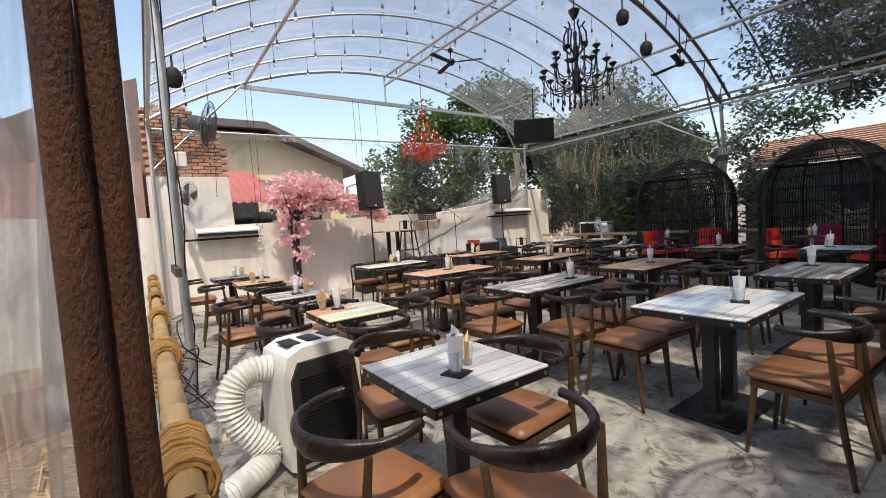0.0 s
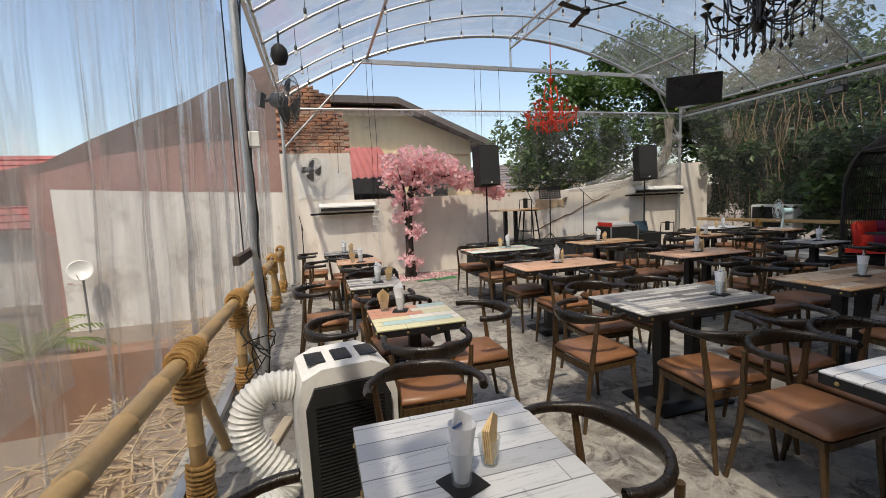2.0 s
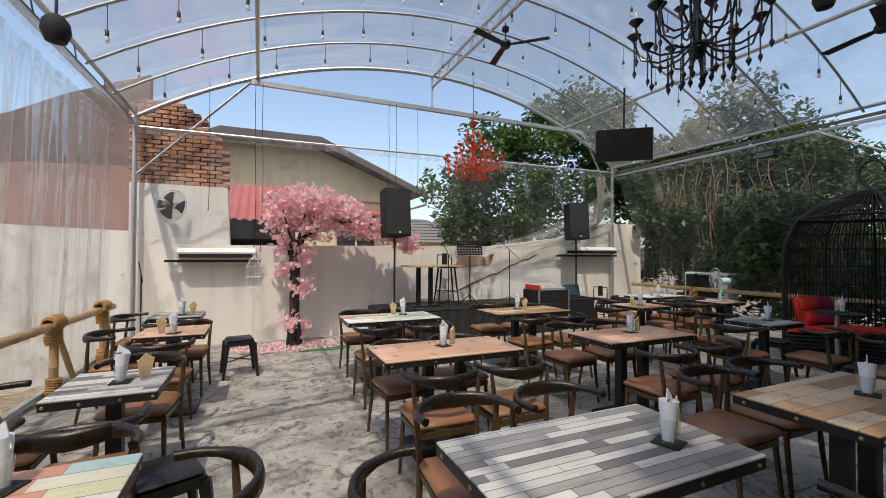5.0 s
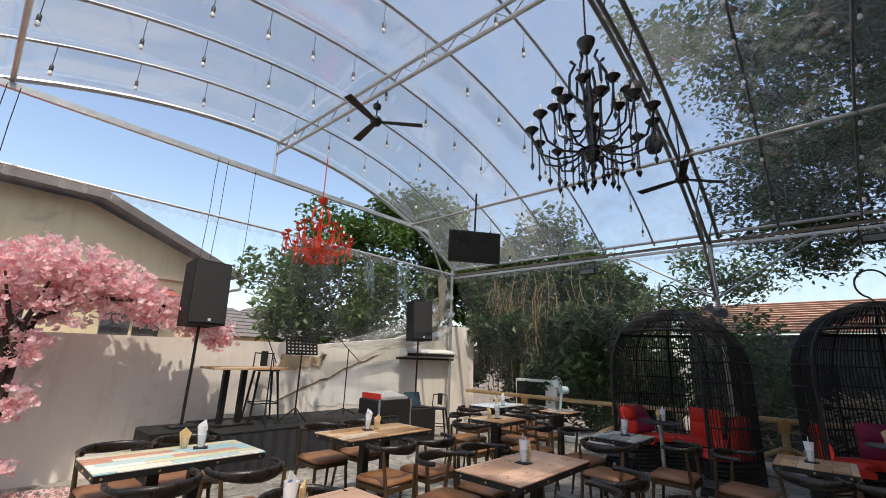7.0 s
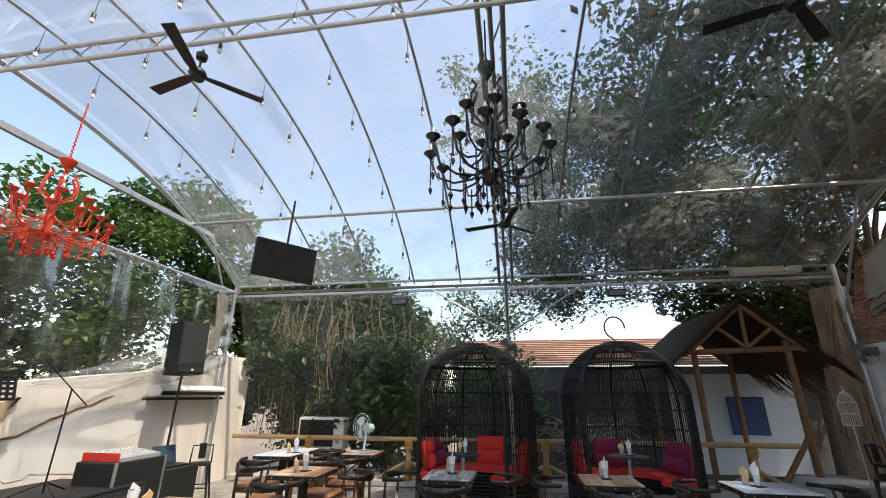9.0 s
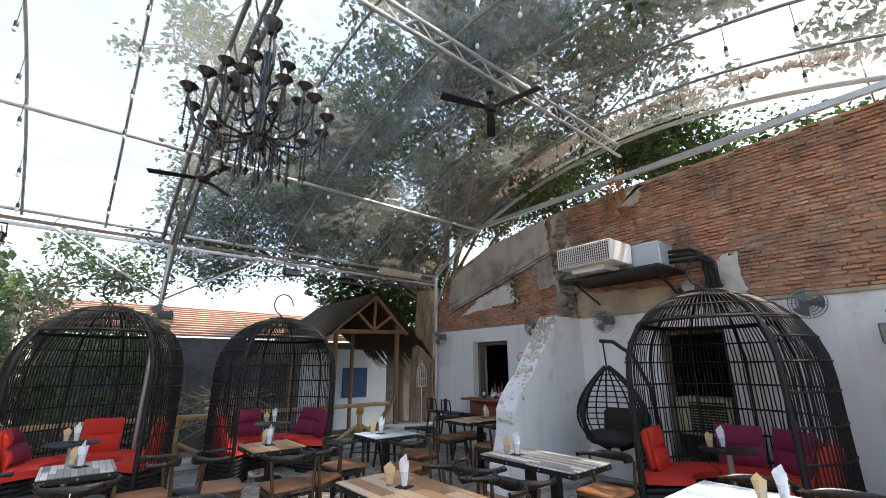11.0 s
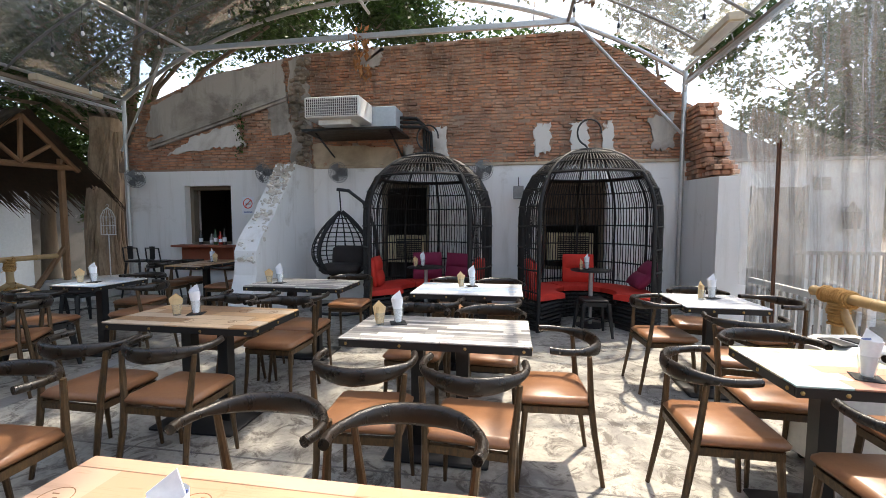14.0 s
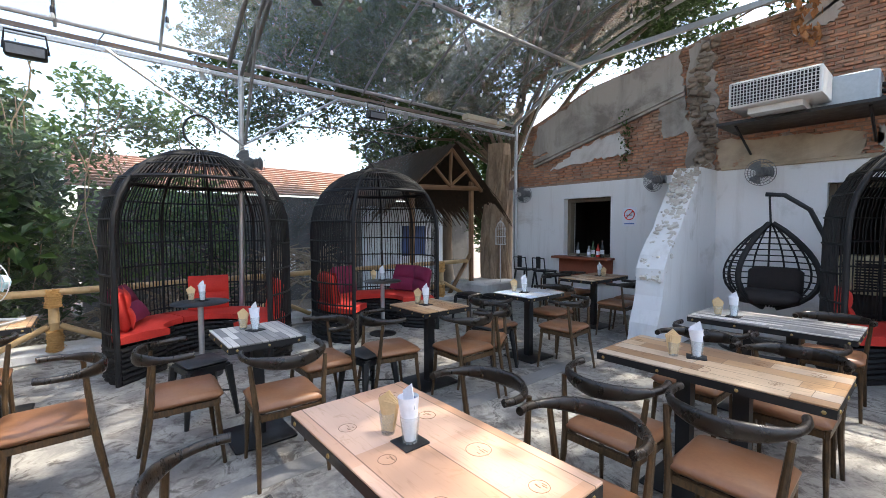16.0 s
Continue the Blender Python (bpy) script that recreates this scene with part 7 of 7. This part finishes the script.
def low_stool(x, y, turn):
    s = thing("metal_stool", "low black pressed-metal stool", "stool", "low stools", pose(x, y, 0, 0, 0, turn))
    part("seat", Mesh().box((0, 0, 0.445), (0.30, 0.30, 0.03), None, 0.012), M_BLACK, s)
    part("apron", Mesh().box((0, 0, 0.405), (0.31, 0.31, 0.05)), M_BLACK, s)
    for a in (-1, 1):
        for b in (-1, 1):
            part("leg", Mesh().tube([(a * 0.19, b * 0.19, 0), (a * 0.145, b * 0.145, 0.41)], [0.016, 0.032], 6), M_BLACK, s)
    part("brace", Mesh().tube([(-0.17, -0.17, 0.2), (0.17, 0.17, 0.2)], 0.008, 5).tube([(-0.17, 0.17, 0.2), (0.17, -0.17, 0.2)], 0.008, 5), M_BLACK, s)


for x, y, t in ((5.66, 6.35, 12), (6.75, 2.35, 5), (6.35, 2.15, -10), (-0.62, 5.62, 20), (-0.42, 9.0, 8), (1.40, 1.62, 30), (-0.45, 1.58, 5), (4.95, 3.72, 0), (5.0, 5.2, 8)):
    low_stool(x, y, t)

sign = thing("no_smoking_sign", "white no-smoking sign with a red crossed ring", "sign", "", pose(5.28, 0.004, 1.68))
part("sheet", Mesh().box((0, 0.002, 0), (0.24, 0.004, 0.32)), M_PAPER, sign)
part("ring", Mesh().tube([(0.085 * math.cos(2 * math.pi * i / 32), 0.006, 0.04 + 0.085 * math.sin(2 * math.pi * i / 32)) for i in range(32)], 0.008, 6, None, 1.0, True), M_RED, sign, "red ring")
part("bar", Mesh().tube([(0.06, 0.006, -0.02), (-0.06, 0.006, 0.10)], 0.007, 6), M_RED, sign, "red slash")
part("cigarette", Mesh().box((0.0, 0.006, 0.03), (0.10, 0.004, 0.014)).tube([(-0.04, 0.006, 0.05), (-0.05, 0.006, 0.075), (-0.03, 0.006, 0.09)], 0.004, 5), M_BLACK, sign, "black cigarette shape")
part("caption_bar", Mesh().box((0, 0.006, -0.115), (0.17, 0.003, 0.018)), worn("blue_print", (0.08, 0.14, 0.35), (0.1, 0.18, 0.4), 0.6, 0, 8, 0.0), sign, "blue caption line")

counter = thing("bar_ledge", "red-brown timber bar ledge below the window", "counter")
part("ledge", Mesh().box((6.08, 0.16, 0.95), (1.12, 0.30, 0.04), None, 0.006), worn("red_brown_wood", (0.24, 0.06, 0.03), (0.34, 0.10, 0.05), 0.5, 0, 6, 0.2), counter)
part("panel", Mesh().box((6.08, 0.05, 0.72), (1.06, 0.06, 0.42)), worn("red_brown_panel", (0.24, 0.06, 0.03), (0.34, 0.10, 0.05), 0.6, 0, 6, 0.2), counter)
for i, (x, c, h) in enumerate(((5.72, (0.02, 0.02, 0.02), 0.30), (5.80, (0.5, 0.03, 0.02), 0.24), (5.90, (0.05, 0.10, 0.04), 0.28), (5.98, (0.4, 0.4, 0.4), 0.2), (6.2, (0.04, 0.04, 0.04), 0.26))):
    bo = thing("bottle", "glass bottle standing on the bar ledge", "bottle", "bottles on the ledge", pose(x, 0.08, 0.97))
    mt = worn("bottle_glass", [v * 0.8 for v in c], c, 0.12, 0, 4, 0.0)
    part("glass", Mesh().lathe([(0.0, 0.0), (0.034, 0.004), (0.034, h * 0.6), (0.014, h * 0.78), (0.013, h), (0.0, h)], 12), mt, bo)
    part("label", Mesh().lathe([(0.0345, h * 0.2), (0.0345, h * 0.45)], 12), M_PAPER, bo, "pale paper label")
for x, z, w in ((-0.38, 0.98, 0.72), (2.36, 0.92, 0.66)):
    wa = thing("window_air_conditioner", "old cream window air conditioner with louvred front", "air conditioner", "window air conditioners", pose(x, -0.12, z))
    part("case", Mesh().box((0, -0.2, 0), (w, 0.5, 0.46), None, 0.01), worn("yellowed_enamel", (0.46, 0.40, 0.24), (0.58, 0.52, 0.34), 0.5, 0, 5, 0.05), wa)
    for i in range(11):
        part("louvre", Mesh().box((-0.05, 0.055, -0.17 + i * 0.034), (w - 0.22, 0.012, 0.02)), M_BLACK_MATTE, wa)
    part("support", Mesh().box((0, -0.2, -0.23 - (z - 0.64) / 2 + 0.0), (w * 0.9, 0.3, max(0.02, z - 0.62)), None), M_ROOM_SHADE, wa)
blind = thing("reed_blind", "dark reed blind half-drawn in the window", "blind", "", pose(-0.42, -0.1, 0))
for i in range(44):
    part("reed", Mesh().box((-0.42 + i * 0.0195, 0, 1.66), (0.013, 0.008, 0.62)), worn("brown_reed", (0.06, 0.04, 0.025), (0.13, 0.09, 0.06), 0.9, 0, 10, 0.3) if i == 0 else bpy.data.materials["brown_reed"], blind)
lan = thing("hanging_lantern", "small dark cage lantern hung on the wall", "lantern", "", pose(0.46, 0.14, 1.86))
part("cage", Mesh().box((0, 0, 0), (0.16, 0.16, 0.2), None, 0.01), M_STEEL_DARK, lan)
part("hanger", Mesh().tube([(0, 0, 0.1), (0, 0, 0.22), (0, -0.13, 0.25)], 0.006, 5), M_BLACK, lan)
df = thing("desk_fan", "pale blue desk fan standing on a small table", "fan", "", pose(6.62, 7.62, 0.76, 0, 0, 150))
M_AQUA = worn("pale_aqua_plastic", (0.45, 0.66, 0.70), (0.55, 0.74, 0.77), 0.4, 0, 5, 0.05)
part("foot", Mesh().tube([(-0.15, -0.13, 0.012), (0.15, -0.13, 0.012), (0.15, 0.13, 0.012), (-0.15, 0.13, 0.012)], 0.012, 6, None, 1.0, True), M_WPAINT, df)
part("neck", Mesh().tube([(0, 0, 0.02), (-0.03, 0, 0.22), (-0.02, 0, 0.3)], 0.018, 8), M_AQUA, df)
part("motor", Mesh().tube([(-0.16, 0, 0.32), (-0.14, 0, 0.32), (-0.02, 0, 0.32), (0.0, 0, 0.32)], [0.04, 0.06, 0.06, 0.03], 12), M_AQUA, df)
gd = Mesh()
for k in range(4):
    gd.tube([(0.06, 0.19 * (k + 1) / 4 * math.cos(2 * math.pi * i / 24), 0.34 + 0.19 * (k + 1) / 4 * math.sin(2 * math.pi * i / 24)) for i in range(24)], 0.004, 4, None, 1.0, True)
for i in range(20):
    a = 2 * math.pi * i / 20
    gd.tube([(0.09, 0, 0.34), (0.06, 0.19 * math.cos(a), 0.34 + 0.19 * math.sin(a))], 0.002, 3)
part("guard", gd, M_WPAINT, df, "white wire guard")
for k in range(3):
    a = k * 2.094
    part("blade", Mesh().grid(lambda u, v: (0.04 + 0.03 * (v - 0.5), 0.16 * (0.2 + 0.7 * u) * math.cos(a + (v - 0.5) * 1.2), 0.34 + 0.16 * (0.2 + 0.7 * u) * math.sin(a + (v - 0.5) * 1.2)), 4, 4), M_AQUA, df)
ou = thing("outdoor_unit", "white air conditioner outdoor unit with a dark coil", "air conditioner", "", pose(8.75, 9.2, 0.12))
part("case", Mesh().box((0, 0, 0.72), (0.32, 0.95, 0.58), None, 0.015), M_PLASTIC, ou)
part("coil", Mesh().box((-0.165, 0.08, 0.72), (0.01, 0.70, 0.48)), M_BLACK_MATTE, ou, "dark coil face")
part("stand", Mesh().box((0, -0.35, 0.21), (0.3, 0.06, 0.42)).box((0, 0.35, 0.21), (0.3, 0.06, 0.42)), M_STEEL_DARK, ou)

# ---- along the left edge ----
pac = thing("portable_air_conditioner", "white portable air conditioner with a black grille and a hose", "air conditioner", "", pose(-1.38, 4.30, 0, 0, 0, 8))
bd = Mesh().slab([(-0.24, 0.05), (-0.21, 0.03), (0.21, 0.03), (0.24, 0.05), (0.245, 0.56), (0.21, 0.70), (0.12, 0.74), (-0.12, 0.74), (-0.21, 0.70), (-0.245, 0.56)], "y", -0.17, 0.19)
part("body", bd, M_PLASTIC, pac, "cream white plastic body", 50)
part("front_grille", Mesh().slab([(-0.20, 0.07), (0.20, 0.07), (0.205, 0.56), (0.16, 0.66), (-0.16, 0.66), (-0.205, 0.56)], "y", -0.195, -0.172), M_BLACK_MATTE, pac, "black front panel")
for i in range(26):
    part("louvre", Mesh().box((0.0, -0.199, 0.11 + i * 0.0185), (0.33, 0.008, 0.009)), M_BLACK, pac)
for x in (-0.13, 0.0, 0.13):
    part("top_panel", Mesh().box((x, 0.0, 0.744), (0.09, 0.16, 0.008), None, 0.002), M_BLACK, pac)
for sx in (-1, 1):
    for sy in (-1, 1):
        part("castor", Mesh().tube([(sx * 0.18 - 0.012, sy * 0.12, 0.022), (sx * 0.18 + 0.012, sy * 0.12, 0.022)], 0.022, 10), M_BLACK, pac)
hp = [(-0.22, 0.05, 0.60), (-0.34, 0.05, 0.63), (-0.44, 0.05, 0.58), (-0.48, 0.04, 0.46), (-0.44, 0.03, 0.32), (-0.33, 0.0, 0.20), (-0.30, -0.03, 0.12), (-0.40, -0.08, 0.085), (-0.56, -0.16, 0.08), (-0.70, -0.24, 0.08)]
fine_p = []
for i in range(len(hp) - 1):
    for k in range(10):
        fine_p.append(Vector(hp[i]).lerp(Vector(hp[i + 1]), k / 10))
fine_p = [sum((fine_p[min(max(j, 0), len(fine_p) - 1)] for j in range(i - 5, i + 6)), Vector()) / 11 for i in range(len(fine_p))]
part("hose", Mesh().tube(fine_p, [0.074 + 0.006 * (1 if i % 2 else -1) for i in range(len(fine_p))], 16), M_PLASTIC, pac, "ribbed white exhaust hose", 70)
solid("timber_offcut", Mesh().box((0, 0, 0.02), (0.07, 0.36, 0.04), pose(-1.78, 5.0, 0, 0, 0, -14), 0.004), worn("pale_timber", (0.50, 0.40, 0.28), (0.62, 0.52, 0.38), 0.8, 0, 10, 0.3, (8, 1, 8)), "short pale timber offcut lying on the floor", "timber")
st = thing("hanging_timber_bar", "dark timber bar hung on cords beside the pole", "timber bar")
part("bar", Mesh().box((-1.98, 5.55, 1.17), (0.04, 0.75, 0.06)), worn("dark_timber", (0.06, 0.04, 0.03), (0.12, 0.085, 0.06), 0.8, 0, 10, 0.3, (4, 1, 4)), st)
part("cord", Mesh().tube([(-1.98, 5.5, 1.2), (-1.96, 5.45, 3.4)], 0.005, 5), M_BLACK, st)
cb = Mesh()
rnd = random.Random(90)
for i in range(2):
    y = 5.75 + rnd.uniform(-0.06, 0.06)
    cb.tube([(-1.90 + rnd.uniform(-0.02, 0.02), y + 0.05 * math.sin(k * 0.8 + i), 3.4 - 3.3 * k / 12) for k in range(13)], 0.006, 5)
for i in range(4):
    cb.tube([(-1.95 - 0.12 * math.sin(k * 0.9 + i) * rnd.uniform(0.5, 1), 5.6 + 0.35 * math.cos(k * 0.7 + i * 1.7), 0.72 - 0.08 * i - 0.045 * k + 0.05 * math.sin(k)) for k in range(12)], 0.005, 5)
solid("power_cables", cb, M_BLACK_MATTE, "tangle of dark cables tied along the pole", "cables", "", "stuff")
sb = thing("switch_box", "small white switch box on the pole", "switch box", "", pose(-1.86, 5.70, 2.05))
part("box", Mesh().box((0, 0, 0), (0.08, 0.05, 0.12), None, 0.006), M_PLASTIC, sb)

# ---- old render left on the gable ----
def ragged(pts, amp, seed, per=6):
    """An outline with a torn edge."""
    rnd_ = random.Random(seed)
    out = []
    for i in range(len(pts)):
        a, b = Vector((*pts[i], 0)), Vector((*pts[(i + 1) % len(pts)], 0))
        for k in range(per):
            p = a.lerp(b, k / per)
            out.append((p.x + rnd_.uniform(-amp, amp), p.y + rnd_.uniform(-amp, amp)))
    return out


PATCHES = [
    ([(0.20, 2.42), (0.22, 2.92), (-0.02, 2.95), (-0.05, 2.55)], M_WHITE_OLD), ([(-0.36, 2.45), (-0.34, 2.95), (-0.60, 2.98), (-0.62, 2.5)], M_WHITE_OLD),
    ([(-0.84, 2.4), (-0.82, 2.92), (-0.98, 2.95), (-1.0, 2.42)], M_WHITE_OLD), ([(1.88, 2.42), (1.86, 2.90), (1.64, 2.98), (1.60, 2.45)], M_WHITE_OLD),
    ([(2.35, 2.36), (2.36, 2.66), (2.22, 2.68), (2.2, 2.36)], M_WHITE_OLD), ([(3.32, 2.36), (3.3, 2.70), (3.16, 2.72), (3.16, 2.38)], M_GREY_PL),
    ([(4.0, 2.34), (4.0, 2.75), (2.5, 2.62), (2.5, 2.34)], M_PATCH_TAN), ([(-1.55, 2.5), (-1.5, 3.0), (-1.85, 3.05), (-1.88, 2.5)], M_GREY_PL),
    ([(7.35, 2.95), (7.2, 3.5), (6.0, 3.98), (4.55, 4.22), (4.5, 3.62), (5.6, 3.3), (6.6, 3.0)], M_GREY_PL),
    ([(6.9, 2.62), (6.3, 2.95), (5.5, 3.15), (5.3, 2.75), (6.0, 2.72)], M_WHITE_OLD), ([(4.75, 2.9), (4.85, 3.5), (4.45, 3.6), (4.4, 2.95)], M_GREY_PL),
    ([(4.40, 2.34), (4.42, 4.2), (4.12, 4.24), (4.02, 3.3), (4.05, 2.34)], M_GREY_PL), ([(3.2, 3.95), (3.1, 4.28), (2.7, 4.3), (2.8, 4.0)], M_GREY_PL),
]
for i, (o, mt) in enumerate(WALL_PATCHES):
    structure("wall_patch", Mesh().slab(ragged(o, 0.05, 40 + i, 9), "y", 11.08, 11.044 - 0.002 * i), mt, "patch of other plaster on the garden wall", 0)
crack = Mesh()
crack_rnd = random.Random(5)
crack.tube([(3.55 + 0.16 * k, 11.045, 0.74 + 0.062 * k + crack_rnd.uniform(-0.025, 0.025)) for k in range(14)], [0.006] + [0.014] * 12 + [0.005], 5)
structure("wall_crack", crack, worn("brown_crack", (0.16, 0.10, 0.06), (0.30, 0.20, 0.13), 0.95, 0, 12, 0.4), "brown ragged crack across the garden wall", 0)
for i, (o, mt) in enumerate(PATCHES):
    structure("render_patch", Mesh().slab(ragged(o, 0.035, i, 11), "y", -0.02, 0.014 + 0.001 * (i % 5)), mt, "patch of old lime render on the brick", 0)
corn = Mesh()
for k, (dz, dy) in enumerate(((0.0, 0.05), (0.05, 0.08), (0.10, 0.06))):
    corn.slab([(7.25, 2.72 + dz), (4.45, 3.50 + dz), (4.45, 3.545 + dz), (7.25, 2.765 + dz)], "y", -0.01, dy)
structure("raking_cornice", corn, M_GREY_PL, "weathered raking cornice across the old gable", 0)
structure("plaster_ledge", Mesh().box((1.0, 0.012, 2.335), (5.9, 0.03, 0.05), None, 0.008), M_PATCH_TAN, "broken plaster ledge above the white wall", 20)
tuft = thing("creeper", "small green creeper hanging on the gable", "creeper")
tl = Mesh()
rnd = random.Random(71)
for k in range(16):
    leaves(tl, (5.35 + 0.05 * math.sin(k), 0.06, 3.4 - 0.055 * k), 0.09, 9, 0.055, rnd, 0.6)
part("creeper_leaves", tl, M_LEAF, tuft, "", 0)
dry = thing("dry_palm_leaf", "dry orange-brown leaves caught on the gable top", "dry leaves")
dl = Mesh()
for k in range(7):
    leaves(dl, (3.05 + 0.09 * math.sin(2 * k), 0.14, 4.5 - 0.11 * k), 0.13, 12, 0.12, rnd, 0.9)
part("withered_leaves", dl, worn("withered_leaf", (0.30, 0.12, 0.04), (0.46, 0.22, 0.09), 0.9, 0, 8, 0.3), dry, "", 0)
lit = Mesh()
for i in range(520):
    x = rnd.uniform(1.5, 7.2)
    y = rnd.uniform(0.3, 4.8) ** 1.0
    if rnd.random() > (1.15 - y / 5.0) * (0.4 + x / 10):
        continue
    s = rnd.uniform(0.03, 0.08)
    p = Vector((x, y, roof_z(x, -0.055)))
    t = Euler((rnd.uniform(-0.3, 0.3), rnd.uniform(-0.3, 0.3), rnd.uniform(0, 6.28))).to_matrix()
    lit.add([p + t @ Vector(q) for q in ((-s, 0, 0), (0, -s * 0.5, 0), (s, 0, 0), (0, s * 0.5, 0))], [(0, 1, 2, 3)])
for i in range(420):
    x = rnd.uniform(-0.6, 7.0)
    p = Vector((x, 0.55 + rnd.gauss(0, 0.035), roof_z(x, -0.05)))
    s = rnd.uniform(0.03, 0.10)
    t = Euler((rnd.uniform(-0.5, 0.5), rnd.uniform(-0.5, 0.5), rnd.uniform(0, 6.28))).to_matrix()
    lit.add([p + t @ Vector(q) for q in ((-s, 0, 0), (0, -s * 0.4, 0), (s, 0, 0), (0, s * 0.4, 0))], [(0, 1, 2, 3)])
solid("leaf_litter", lit, worn("dead_leaf", (0.10, 0.055, 0.025), (0.26, 0.14, 0.06), 0.9, 0, 8, 0.3), "dead leaves lying on the plastic roof", "leaf litter", "", "stuff", 0)

# ---- bricks of the gable ----
random.seed(101)
shapes = []
for k in range(5):
    bl_, bh = 0.083, 0.0205
    j = [random.uniform(-0.004, 0.004) for _ in range(8)]
    b = Mesh()
    b.add([(-bl_ + j[0], -0.03, -bh), (bl_ + j[1], -0.03, -bh), (bl_ + j[2], -0.03, bh), (-bl_ + j[3], -0.03, bh), (-bl_ + 0.006 + j[4], 0.002 + j[4], -bh + 0.005), (bl_ - 0.006 + j[5], 0.002 + j[5], -bh + 0.005), (bl_ - 0.006 + j[6], 0.003, bh - 0.005), (-bl_ + 0.006, 0.003 + j[7], bh - 0.005)], [(4, 5, 6, 7), (0, 1, 5, 4), (1, 2, 6, 5), (2, 3, 7, 6), (3, 0, 4, 7)])
    shapes.append(b)
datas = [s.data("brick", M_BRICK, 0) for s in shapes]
rest = Mesh()
row = 0
z = 2.38
while z < 4.5:
    x = -2.2 + (0.09 if row % 2 else 0.0) + random.uniform(-0.03, 0.03)
    while x < 7.8:
        if random.random() > 0.012 and z + 0.03 < top_at(x) - random.uniform(0, 0.05):
            k = random.randrange(5)
            y = -0.010 + random.uniform(-0.022, 0.009)
            zz = z + random.uniform(-0.003, 0.003) + 0.01 * math.sin(x * 1.3)
            if 0.55 < x < 1.75:
                ob = new("brick", datas[k])
                ob.matrix_basis = pose(x, y, zz, 0, random.uniform(-1.6, 1.6), random.uniform(-2.5, 2.5))
                ob.parent = core
            else:
                rest.add(shapes[k].v, shapes[k].f, pose(x, y, zz, 0, random.uniform(-1.6, 1.6), random.uniform(-2.5, 2.5)))
        x += 0.178
    z += 0.0485
    row += 1
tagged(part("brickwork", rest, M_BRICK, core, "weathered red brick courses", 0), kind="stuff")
